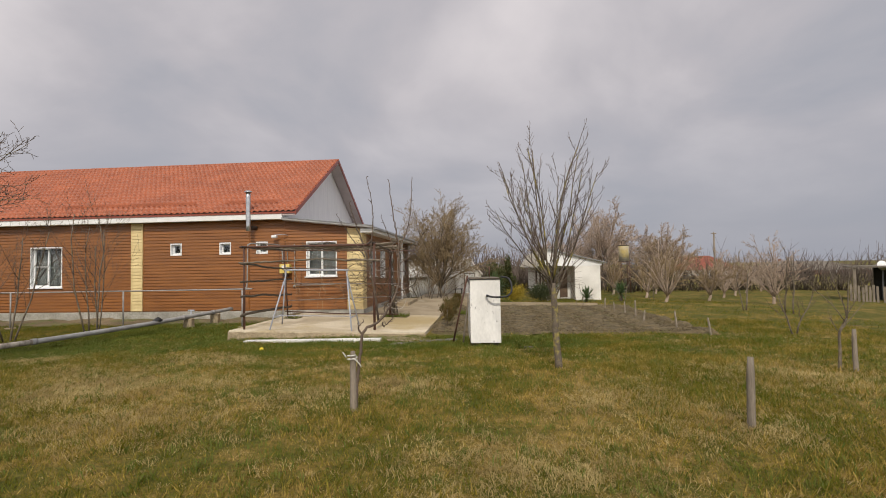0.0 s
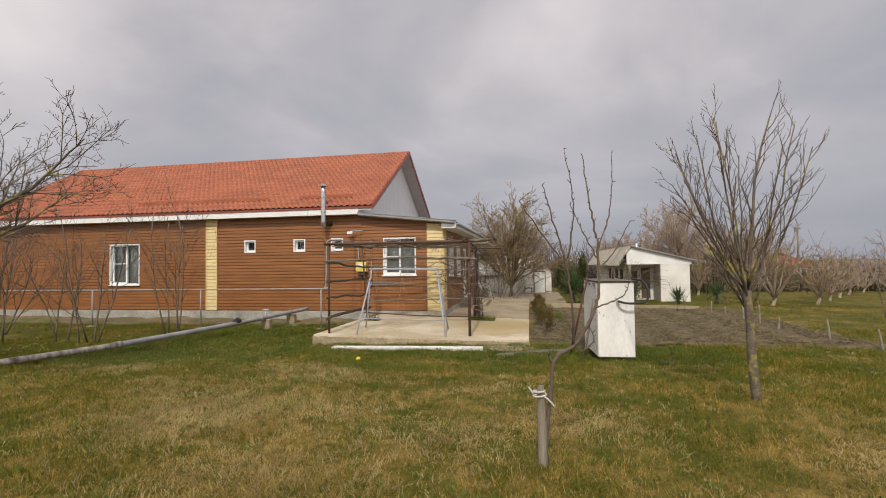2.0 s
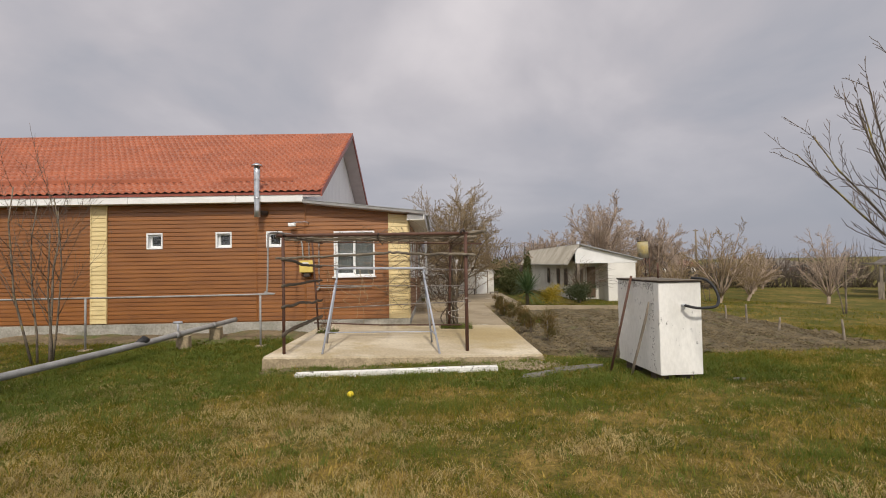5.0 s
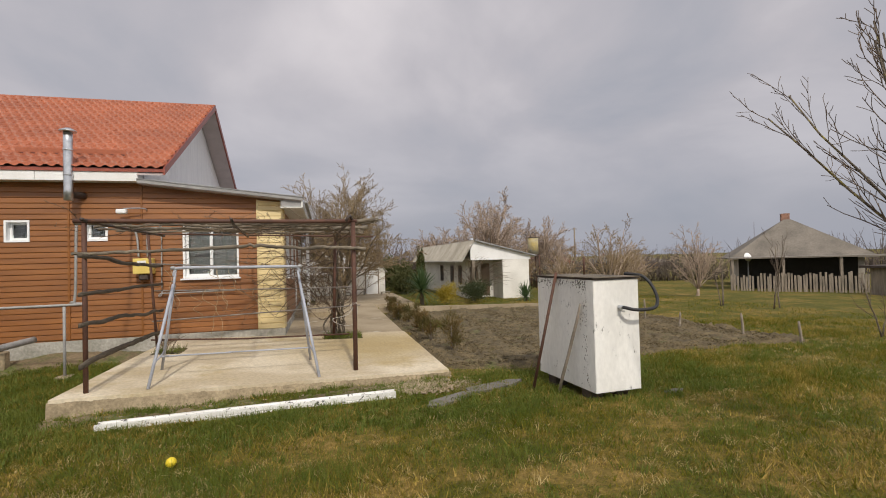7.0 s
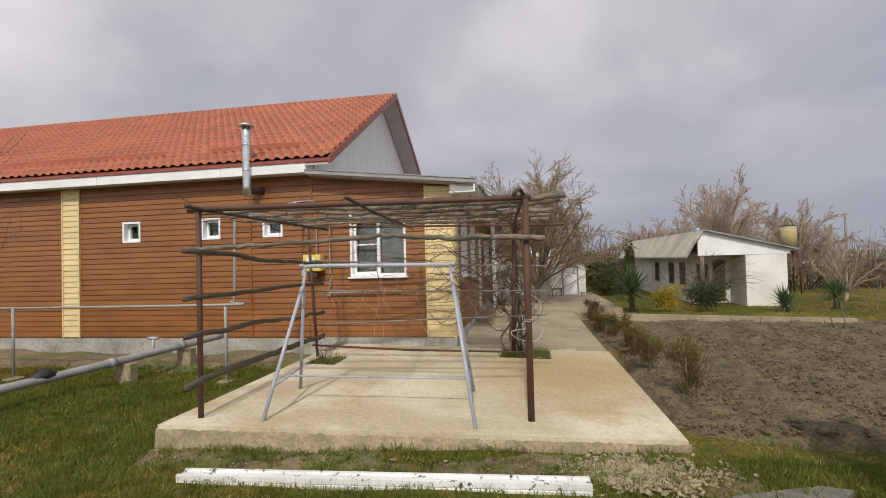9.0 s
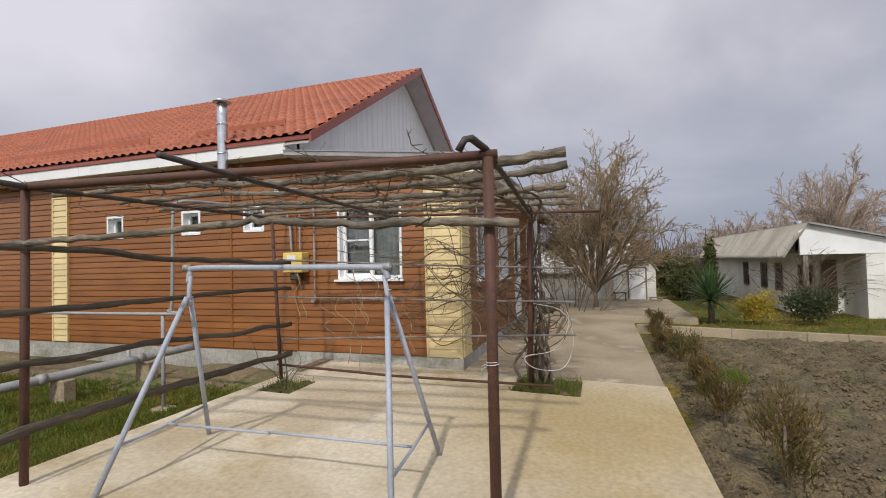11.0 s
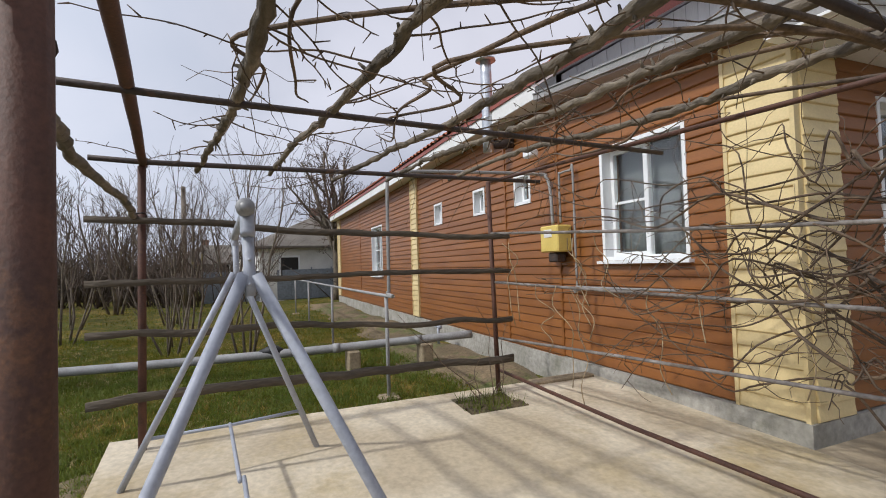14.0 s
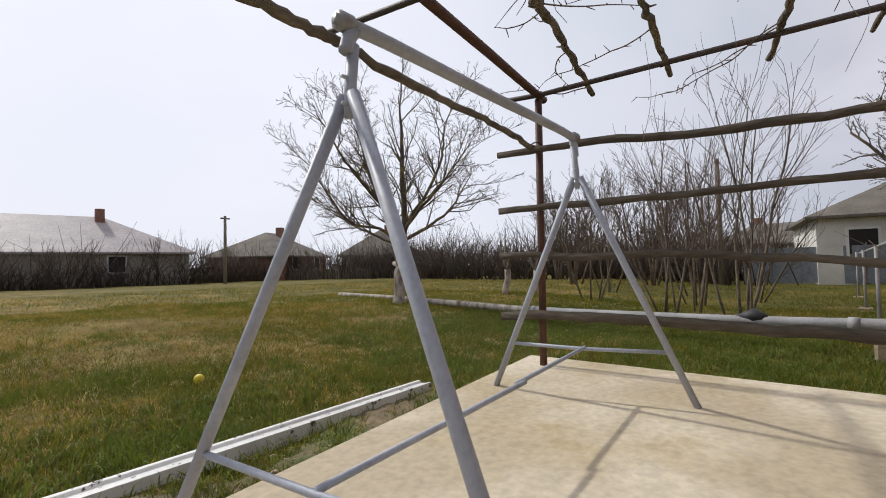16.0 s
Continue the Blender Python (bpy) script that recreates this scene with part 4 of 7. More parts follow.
def build_gas():
    g = thing("gas_meter_box", (-5.85, 16.85, 1.66), "yellow gas meter box on the brown siding", "meter box")
    part("case", box(-6.02, -5.64, 16.70, 16.92, 1.49, 1.83, 0.015), M_YELLOW, g)
    part("dial_window", box(-5.93, -5.76, 16.694, 16.70, 1.68, 1.78, 0.002), M_WHITE, g)
    part("regulator", box(-5.92, -5.74, 16.74, 16.9, 1.36, 1.485, 0.02), M_DARKSTEEL, g)
    pl = thing("gas_pipeline", (-6.37, 14.68, -0.17), "grey-painted gas pipe on thin posts along the house", "pipe")
    run = smooth_line([(-22.0, 14.8, 0.98), (-12, 14.73, 1.0), (-6.5, 14.67, 1.02), (-6.27, 14.67, 1.06), (-6.2, 14.67, 1.2), (-6.18, 14.68, 2.3), (-6.18, 14.74, 2.47), (-6.12, 15.1, 2.52), (-6.1, 16.7, 2.55), (-6.05, 16.85, 2.5), (-5.98, 16.86, 2.3), (-5.95, 16.86, 1.86)], 110)
    tube_part("pipe", [(run, 0.022, 8)], M_GASPIPE, pl)
    tube_part("pipe", [(smooth_line([(-5.78, 16.86, 1.86), (-5.78, 16.86, 2.45), (-5.74, 16.86, 2.5), (-5.55, 16.86, 2.5), (-5.5, 16.86, 2.45), (-5.5, 16.86, 1.1), (-5.44, 16.86, 1.05), (-4.0, 16.86, 1.06)], 70), 0.015, 8)], M_GASPIPE, pl)
    for x in (-6.37, -10.5, -14.6, -18.7):
        z = float(ground_z(x, 14.68))
        tube_part("post", [([(x, 14.68, z - 0.1), (x, 14.68, 1.0)], 0.024, 8)], M_GASPIPE, pl)
        part("footing", box(x - 0.12, x + 0.12, 14.56, 14.80, z - 0.1, z + 0.035, 0.02), M_CONC_EDGE, pl)
    lamp = thing("flood_light", (-6.25, 16.8, 2.86), "small white flood light on a bracket on the wall", "wall lamp")
    tube_part("bracket", [(smooth_line([(-5.8, 16.93, 2.9), (-5.85, 16.80, 2.93), (-6.2, 16.75, 2.92)], 10), 0.012, 6)], M_GREYPAINT, lamp)
    part("head", box(-6.32, -6.12, 16.66, 16.80, 2.80, 2.90, 0.02), M_PVC, lamp)


build_gas()


# ---------------------------------------------------------------- pergola with its vine
PL, PR, PB, PV = (-5.07, 12.34), (-1.563, 12.838), (-5.208, 15.56), (-1.83, 16.30)


LOGS = []


def build_pergola():
    rng = np.random.default_rng(11)
    p = thing("pergola", (-3.4, 14.4, 0), "rusty steel pergola laid with rough weathered logs", "pergola")
    for name, (x, y), top, r in (("post", PL, (-5.08, 12.36, 2.24), 0.03), ("post", PR, (-1.558, 12.838, 2.27), 0.036), ("post", PB, (-5.36, 15.60, 2.27), 0.025), ("post", PV, (-1.76, 16.1, 2.17), 0.035)):
        tube_part(name, [([(x, y, terrace_z(x) - 0.05), ((x + top[0]) / 2, (y + top[1]) / 2, 1.1), top], r, 12)], M_RUST, p)
    tube_part("front_bar", [(wobble((-5.2, 12.35, 2.27), (-1.5, 12.86, 2.29), 8, 0.006, rng), 0.032, 10)], M_RUST, p)
    # rails from front to back
    tube_part("rail", [([(-4.97, 12.03, 2.27), (-5.06, 12.38, 2.27), (-5.22, 15.6, 2.28), (-5.25, 16.2, 2.28)], 0.022, 8)], M_DARKSTEEL, p)
    tube_part("rail", [([(-3.20, 11.9, 2.25), (-3.34, 12.91, 2.25), (-3.45, 14.1, 2.25), (-3.62, 16.3, 2.24)], 0.019, 8)], M_DARKSTEEL, p)
    tube_part("rail", [([(-1.68, 12.60, 2.27), (-1.64, 12.60, 2.335), (-1.61, 12.64, 2.35), (-1.57, 12.86, 2.325), (-1.76, 16.15, 2.22)], 0.024, 6)], M_DARKSTEEL, p)
    tube_part("back_bar", [([(-5.5, 15.68, 2.3), (-1.76, 16.05, 2.22), (-0.9, 16.15, 2.2)], 0.018, 8)], M_RUST, p)
    # logs laid across the rails
    lines = [([(-5.34, 12.73, 2.27), (-4.15, 12.97, 2.30), (-3.42, 13.09, 2.28), (-2.2, 13.22, 2.29), (-1.108, 13.245, 2.343)], 0.046),
             ([(-5.34, 13.33, 2.27), (-4.3, 13.46, 2.30), (-3.42, 13.58, 2.27), (-2.4, 13.72, 2.29), (-1.75, 13.80, 2.31), (-1.125, 13.80, 2.365)], 0.042),
             ([(-5.55, 13.94, 2.27), (-4.4, 14.17, 2.30), (-3.46, 14.31, 2.27), (-2.6, 14.46, 2.30), (-1.9, 14.46, 2.28), (-1.183, 14.44, 2.303)], 0.044),
             ([(-5.5, 14.48, 2.28), (-4.4, 14.64, 2.31), (-3.5, 14.80, 2.28), (-2.5, 14.98, 2.30), (-1.2, 15.105, 2.289)], 0.037),
             ([(-5.4, 15.15, 2.29), (-4.2, 15.25, 2.31), (-3.0, 15.55, 2.28), (-2.1, 15.6, 2.29), (-1.17, 15.665, 2.275)], 0.040)]
    for pts, r in lines:
        P = smooth_line(pts, 60)
        P = P + rng.normal(0, 0.006, P.shape)
        LOGS.append(P)
        R = np.linspace(r * 0.45, r * 0.78, len(P)) * rng.uniform(0.80, 1.22, len(P))
        log = tube_part("log", [(P, R, 9)], M_LOG, p, smooth=False)
        for _ in range(14):
            t = rng.integers(1, len(P) - 1)
            d = rng.normal(0, 1, 3); d[0] *= 0.3; d /= np.linalg.norm(d)
            tube_part("branch_stub", [([P[t], P[t] + d * (R[t] + rng.uniform(0.01, 0.05))], [R[t] * 0.45, R[t] * 0.2], 5)], M_LOG, log)
    # lower log lashed to the front posts
    P = smooth_line([(-5.2, 12.30, 1.84), (-4.95, 12.32, 1.84), (-4.35, 12.40, 1.86), (-3.7, 12.42, 1.87), (-3.1, 12.45, 1.91), (-2.75, 12.52, 1.90), (-2.35, 12.60, 1.87), (-1.9, 12.72, 1.87), (-1.36, 12.80, 1.84)], 70)
    P = P + rng.normal(0, 0.006, P.shape)
    LOGS.append(P)
    low = tube_part("log", [(P, np.linspace(0.021, 0.029, len(P)) * rng.uniform(0.86, 1.14, len(P)), 9)], M_LOG, p, smooth=False)
    for pos in ((-1.58, 12.80, 1.86), (-5.04, 12.34, 1.83), (-1.95, 12.70, 1.87)):
        ring = [(pos[0] + 0.052 * math.cos(a) * 0.9, pos[1] + 0.055 * math.sin(a), pos[2] + 0.05 * math.sin(a * 1.0 + 1) * 0.6) for a in np.linspace(0, 2 * math.pi * 3, 40)]
        tube_part("wire_lashing", [(ring, 0.006, 4)], M_DARKSTEEL, low)
    # planks along the west side
    for z0, z1, w in ((1.82, 1.68, 0.055), (1.315, 1.24, 0.05), (0.935, 0.79, 0.055), (0.425, 0.335, 0.075)):
        n = 26
        y = np.linspace(12.0, 15.72, n)
        x = PL[0] + 0.045 + (PB[0] - PL[0]) * (y - 12.34) / 3.25 + 0.02
        z = np.interp(y, [12.2, 15.65], [z0, z1]) + np.cumsum(rng.normal(0, 0.007, n))
        V, F = [], []
        for i in range(n):
            hh = w * rng.uniform(0.85, 1.1) / 2
            for dx, dz in ((-0.014, -hh), (0.014, -hh), (0.016, hh), (-0.014, hh)):
                V.append((x[i] + dx, y[i], z[i] + dz))
        for i in range(n - 1):
            for j in range(4):
                F.append((4 * i + j, 4 * i + (j + 1) % 4, 4 * i + 4 + (j + 1) % 4, 4 * i + 4 + j))
        F += [(0, 3, 2, 1), (4 * n - 4, 4 * n - 3, 4 * n - 2, 4 * n - 1)]
        mesh_np("plank", V, F, M_PLANK, p)
    # rods along the house side
    for za, zb in ((1.70, 1.50), (1.17, 1.07), (0.57, 0.65)):
        tube_part("rod", [([(PB[0] - 0.1, PB[1] + 0.03, za), (-3.5, 15.92, (za + zb) / 2 - 0.01), (PV[0] + 0.6, 16.22, zb - 0.01)], 0.014, 7)], M_ROD, p)
    tube_part("low_rod", [([(-5.35, 15.66, 0.20), (-3.6, 15.82, 0.09), (-1.5, 16.0, 0.03)], 0.018, 7)], M_RUST, p)
    # twine round the front post
    tw = [(PR[0] + 0.041 * math.cos(a), PR[1] + 0.041 * math.sin(a), 0.96 + 0.0025 * a) for a in np.linspace(0, 12, 48)]
    tw += [(PR[0] - 0.045 + 0.02 * math.cos(a), PR[1] - 0.01 + 0.02 * math.sin(2 * a), 0.945 + 0.03 * math.sin(a) - 0.003 * a) for a in np.linspace(0, 14, 50)]
    tube_part("twine", [(tw, 0.0028, 4)], M_ROPE, p)


build_pergola()


def build_vine():
    rng = np.random.default_rng(21)
    v = thing("grape_vine", (-1.75, 16.5, -0.05), "leafless tangled grape vine trained over the pergola", "vine")
    trunk, canes, fine = [], [], []
    # bundle of old stems
    stems = []
    for i in range(13):
        a = rng.uniform(0, 2 * math.pi); r0 = rng.uniform(0.02, 0.3)
        x, y = PV[0] + 0.12 + r0 * math.cos(a) * 1.1, PV[1] + 0.18 + r0 * math.sin(a) * 0.8
        P = [(x, y, -0.05)]
        h = rng.uniform(1.0, 2.25)
        for k in range(1, 8):
            t = k / 7
            P.append((x * (1 - t) + (PV[0] + 0.1) * t + rng.normal(0, 0.06), y * (1 - t) + (PV[1] + 0.05) * t + rng.normal(0, 0.06), h * t))
        P = smooth_line(P, 21)
        trunk.append((P, np.linspace(rng.uniform(0.014, 0.032), 0.010, len(P)), 6)); stems.append(P)
    # arms along the logs
    for i in range(7):
        y0 = rng.uniform(12.9, 16.0)
        P = [(PV[0] + 0.1, 16.2, 2.1), (PV[0] - 0.2 + rng.normal(0, 0.35), (16 + y0) / 2 + rng.normal(0, 0.3), 2.30 + rng.normal(0, 0.06)), (-2.6 + rng.normal(0, 0.3), y0, 2.34)]
        x = -2.6
        while x > rng.uniform(-5.4, -3.2):
            x -= rng.uniform(0.3, 0.5); P.append((x, y0 + rng.normal(0, 0.09), 2.30 + rng.normal(0, 0.06)))
        P = smooth_line(P, 40)
        canes.append((P, np.linspace(0.016, 0.004, len(P)), 5)); stems.append(P)
    # fan of canes on the rods beside the house
    for i in range(26):
        x1 = rng.uniform(-5.0, -2.0); z1 = rng.uniform(0.5, 2.3)
        a = (PV[0] + rng.normal(0, 0.12), PV[1] + rng.normal(0, 0.1), rng.uniform(0.2, 2.1))
        yb = lambda xx: PB[1] + (PV[1] - PB[1]) * (xx - PB[0]) / (PV[0] - PB[0])
        n = 9
        bow = rng.uniform(-1, 1.4)
        P = []
        for k in range(n):
            t = k / (n - 1)
            xx = a[0] * (1 - t) + x1 * t
            P.append((xx, yb(xx) + rng.normal(0, 0.10), a[2] * (1 - t) + z1 * t + 0.28 * math.sin(math.pi * t) * bow + rng.normal(0, 0.11)))
        P = smooth_line(P, 32)
        canes.append((P, np.linspace(rng.uniform(0.006, 0.015), 0.003, len(P)), 5)); stems.append(P)
    # side shoots and tendrils
    for i in range(420):
        P0 = stems[rng.integers(6, len(stems))]
        k = rng.integers(2, len(P0) - 1)
        p = P0[k].copy(); d = rng.normal(0, 1, 3); d[2] *= 0.8; d /= np.linalg.norm(d)
        L = rng.uniform(0.10, 0.55)
        Q = [p]
        for s in range(4):
            d = d + rng.normal(0, 0.45, 3) + np.array((0, 0, -0.12)); d /= np.linalg.norm(d)
            Q.append(Q[-1] + d * L / 4)
        if min(q[2] for q in Q) < 0.03 or max(q[1] for q in Q) > 16.85: continue
        fine.append((Q, np.linspace(0.0042, 0.0016, 5), 3))
    # long young canes drawn over the logs, with a spur at each joint
    for i in range(46):
        P0 = LOGS[rng.integers(0, len(LOGS) - 1)]
        u = rng.random() ** 0.6
        p = P0[int(u * (len(P0) - 6))].copy()
        side = rng.choice((-1.0, 1.0))
        d = np.array((rng.normal(-0.2, 0.5), side, rng.normal(0.05, 0.15))); d /= np.linalg.norm(d)
        L = rng.uniform(0.35, 1.5); n = max(5, int(L / 0.11))
        Q = [p]
        for q in range(n):
            d = d + rng.normal(0, 0.20, 3) * np.array((1, 1, 0.7)); d[2] -= (Q[-1][2] - 2.32) * 0.25; d /= np.linalg.norm(d)
            Q.append(Q[-1] + d * L / n)
        S = smooth_line([tuple(q) for q in Q], n * 3)
        fine.append((S, np.linspace(0.0055, 0.0025, len(S)), 4))
        for q in Q[1:]:
            e = rng.normal(0, 1, 3); e /= np.linalg.norm(e)
            fine.append(([q, q + e * rng.uniform(0.02, 0.07)], [0.0042, 0.0022], 4))
    for P0 in LOGS[:-1]:
        for i in range(14):
            p = P0[rng.integers(10, len(P0) - 2)].copy()
            e = rng.normal(0, 1, 3); e /= np.linalg.norm(e); f = e + rng.normal(0, 0.4, 3)
            L = rng.uniform(0.05, 0.2)
            fine.append((smooth_line([tuple(p), tuple(p + e * L * 0.5), tuple(p + e * L * 0.5 + f * L * 0.5)], 6), np.linspace(0.005, 0.002, 7), 4))
    # hanging strings and pale dry canes
    for i in range(14):
        x, y = rng.uniform(-5.0, -1.8), rng.uniform(13.0, 16.0)
        L = rng.uniform(0.2, 0.75)
        P = smooth_line([(x, y, 2.27), (x + rng.normal(0, 0.08), y + rng.normal(0, 0.08), 2.27 - L / 2), (x + rng.normal(0, 0.05), y + rng.normal(0, 0.05), 2.27 - L)], 8)
        fine.append((P, 0.0016, 3))
    for i in range(9):
        a0 = rng.uniform(0, 6); c = (PV[0] + 0.22, PV[1] + 0.12, rng.uniform(0.35, 1.05)); R = rng.uniform(0.12, 0.33)
        P = [(c[0] + R * math.cos(a), c[1] + R * 0.5 * math.sin(a), c[2] + R * 0.7 * math.sin(a + 0.6)) for a in np.linspace(a0, a0 + rng.uniform(3.5, 6), 16)]
        canes.append((P, 0.0055, 4))
    for c in trunk:
        tube_part("stem", [c], M_BARK, v)
    for c in canes:
        tube_part("cane", [c], M_VINE, v)
    for i in range(13):
        x = rng.uniform(-5.1, -2.1); yy = PB[1] + (PV[1] - PB[1]) * (x - PB[0]) / (PV[0] - PB[0])
        zt, L = rng.choice((1.58, 1.15)), rng.uniform(0.5, 1.1)
        P = [(x, yy, zt)]
        for k in range(1, 6):
            P.append((x + rng.normal(0, 0.05) + 0.03 * k, yy + 0.04 + rng.normal(0, 0.03), max(zt - L * k / 5, 0.03)))
        tube_part("dry_cane", [(smooth_line(P, 20), 0.0045, 5)], M_DRYCANE, v, "pale dry cane")
    tagged(tube_part("shoot", fine, M_VINE, v), kind="stuff")
    cord = smooth_line([(-1.8, 16.2, 1.05), (-1.45, 16.35, 0.95), (-1.33, 16.4, 0.75), (-1.5, 16.2, 0.45), (-1.85, 16.0, 0.38), (-1.7, 15.9, 0.26), (-1.4, 16.2, 0.22), (-1.28, 16.45, 0.5), (-1.35, 16.5, 0.9)], 48)
    tube_part("white_cord", [(cord, 0.005, 5)], M_ROPE, v)
    # young vine at the other hole
    y = thing("young_vine", (-4.92, 15.3, -0.03), "thin bare young vine in a planting hole", "vine")
    cs = []
    for i in range(7):
        P = [(-4.92 + rng.normal(0, 0.1), 15.3 + rng.normal(0, 0.1), -0.03)]
        d = np.array((rng.normal(0, 0.35), rng.normal(0, 0.35), 1.0)); L = rng.uniform(0.4, 1.5)
        for k in range(6):
            d = d + rng.normal(0, 0.28, 3); d /= np.linalg.norm(d)
            P.append(tuple(np.array(P[-1]) + d * L / 6))
        cs.append((P, np.linspace(0.006, 0.002, 7), 4))
    for c in cs:
        tube_part("cane", [c], M_VINE, y)


build_vine()


# ---------------------------------------------------------------- swing frame
def build_swing():
    s = thing("swing_frame", (-3.3, 13.2, 0), "empty grey-painted tubular garden swing frame", "swing frame")
    tops = {"l": Vector((-4.19, 13.05, 1.595)), "r": Vector((-2.43, 13.13, 1.57))}
    feet = {"l": (Vector((-4.35, 12.345, 0.0)), Vector((-4.55, 13.595, 0.003))), "r": (Vector((-2.12, 12.503, -0.065)), Vector((-2.28, 13.85, -0.06)))}
    hub = {}
    for k in "lr":
        t = tops[k]
        j = Vector((t.x * 0.9 + (feet[k][0].x + feet[k][1].x) * 0.05, t.y + 0.005, 1.35))
        hub[k] = j
        sgn = 1 if k == "r" else -1
        for f in feet[k]:
            a = j + Vector((0, 0.018 * (1 if f.y > j.y else -1), 0.02))
            leg = tube_part("leg", [([f, f * 0.5 + a * 0.5, a], 0.021, 10)], M_GREYPAINT, s)
        plate = tube_part("joint_bracket", [([j + Vector((0, 0, -0.05)), j, t + Vector((0, 0, -0.04))], [0.016, 0.019, 0.019], 8)], M_GREYPAINT, s)
        for dz in (-0.01, 0.07):
            b = j + Vector((0, 0, dz))
            tube_part("bolt", [([b - Vector((0.028, 0, 0)), b + Vector((0.028, 0, 0))], 0.006, 6)], M_GALV, plate)
        # low cross tie
        c0, c1 = feet[k][0].lerp(j, 0.235), feet[k][1].lerp(j, 0.235)
        tube_part("cross_tie", [([c0, c0.lerp(c1, 0.5) + Vector((0, 0, -0.01)), c1], 0.012, 8)], M_GREYPAINT, s)
        tops[k + "c"] = c0.lerp(c1, 0.5)
    L, R = tops["l"], tops["r"]
    bar = smooth_line([L + Vector((-0.02, 0, -0.10)), L + Vector((0.0, 0, -0.02)), L + Vector((0.09, 0, 0.02)), L.lerp(R, 0.5) + Vector((0, 0, 0.02)), R + Vector((-0.09, 0, 0.02)), R + Vector((0.0, 0, 0.0)), R + Vector((0.03, 0, -0.07))], 42)
    tube_part("top_bar", [(bar, 0.023, 12)], M_GREYPAINT, s)
    a, b = tops["lc"], tops["rc"]
    tube_part("long_tie", [([a, a.lerp(b, 0.42), a.lerp(b, 0.45)], 0.012, 8), ([a.lerp(b, 0.43) + Vector((0, 0.022, 0)), b], 0.012, 8)], M_GREYPAINT, s)
    for q, sg in ((L, -1), (R, 1)):
        c = q + Vector((0.03 * sg, -0.005, 0.022))
        w = tube_part("end_roller", [([c - Vector((0.025, 0, 0)), c - Vector((0.022, 0, 0)), c + Vector((0.022, 0, 0)), c + Vector((0.025, 0, 0))], [0.029, 0.030, 0.030, 0.029], 18), ([c - Vector((0.035, 0, 0)), c + Vector((0.034 * 1, 0, 0))], 0.018, 10)], M_GREYMETAL, s, smooth=False)


build_swing()


# ---------------------------------------------------------------- white cabinet-like box and what leans on it
def build_box():
    b = thing("water_box", (1.3, 11.2, -0.1), "tall peeling white-painted metal box on blocks", "box")
    c = [Vector((1.18, 10.36)), Vector((1.845, 10.40)), Vector((1.745, 11.76)), Vector((1.08, 11.71))]
    z0, z1 = -0.055, 1.335
    def quad(c, a, bz, material, name, label=""):
        bm = bmesh.new()
        vs = [bm.verts.new((p.x, p.y, z)) for z in (a, bz) for p in c]
        for f in ((0, 3, 2, 1), (4, 5, 6, 7), (0, 1, 5, 4), (1, 2, 6, 5), (2, 3, 7, 6), (3, 0, 4, 7)):
            bm.faces.new([vs[i] for i in f])
        bmesh.ops.bevel(bm, geom=bm.edges[:], offset=0.006, segments=2, affect="EDGES")
        return part(name, bm, material, b, label)
    mid = sum(c, Vector((0, 0))) / 4
    quad(c, z0, z1, M_BOXWHITE, "body")
    big = [mid + (p - mid) * 1.035 for p in c]
    quad(big, z1 + 0.004, z1 + 0.02, M_DARKSTEEL, "rim")
    quad([mid + (p - mid) * 1.05 for p in c], z1 + 0.023, z1 + 0.034, M_LOG, "board_lid", "warped brown board lid")
    # paint flaked off below the rim of the west face
    rng = np.random.default_rng(17)
    u = (c[0] - c[3]).normalized(); nrm = Vector((u.y, -u.x)) if (u.y * (c[0].x - mid.x) - u.x * (c[0].y - mid.y)) > 0 else Vector((-u.y, u.x))
    bm = bmesh.new()
    for i in range(300):
        s0 = (0.3, 0.62, 1.0, 1.12, 0.1)[i % 5] + rng.normal(0, 0.09); zc = z1 - abs(rng.normal(0, 0.055)) - 0.01
        if i % 3 == 0:
            s0 = 1.22 - abs(rng.normal(0, 0.07)); zc = rng.uniform(0.0, 1.25)
        s0 = min(max(s0, 0.02), 1.205)
        w, hh = abs(rng.normal(0, 0.0038)) + 0.0012, abs(rng.normal(0, 0.009)) + 0.0015
        lo, hi = [], []
        for a in np.linspace(0, 2 * math.pi, 7, endpoint=False):
            k = rng.uniform(0.55, 1.2)
            q = c[3] + u * min(max(s0 + w * math.cos(a) * k, 0.01), 1.2); z = min(zc + hh * math.sin(a) * k, z1 - 0.002)
            lo.append(bm.verts.new((q.x + nrm.x * -0.002, q.y + nrm.y * -0.002, z))); hi.append(bm.verts.new((q.x + nrm.x * 0.003, q.y + nrm.y * 0.003, z)))
        bm.faces.new(hi); bm.faces.new(lo[::-1])
        for j in range(7):
            bm.faces.new((lo[j], lo[(j + 1) % 7], hi[(j + 1) % 7], hi[j]))
    tagged(part("bare_specks", bm, M_DARKSTEEL, b), kind="stuff")
    for p in c:
        q = mid + (p - mid) * 0.6
        part("block", box(q.x - 0.1, q.x + 0.1, q.y - 0.1, q.y + 0.1, -0.30, z0 - 0.002, 0.01), M_DARKSTEEL, b)
    tube_part("vent_pipe", [([(1.62, 11.3, 1.37), (1.62, 11.3, 1.62)], 0.016, 8)], M_RUST, b)
    hose = smooth_line([(1.55, 10.38, 0.99), (1.56, 10.28, 0.99), (1.66, 10.22, 0.965), (1.82, 10.22, 0.96), (2.0, 10.28, 0.98), (2.09, 10.36, 1.08), (2.09, 10.46, 1.24), (2.03, 10.58, 1.36), (1.88, 10.73, 1.39)], 48)
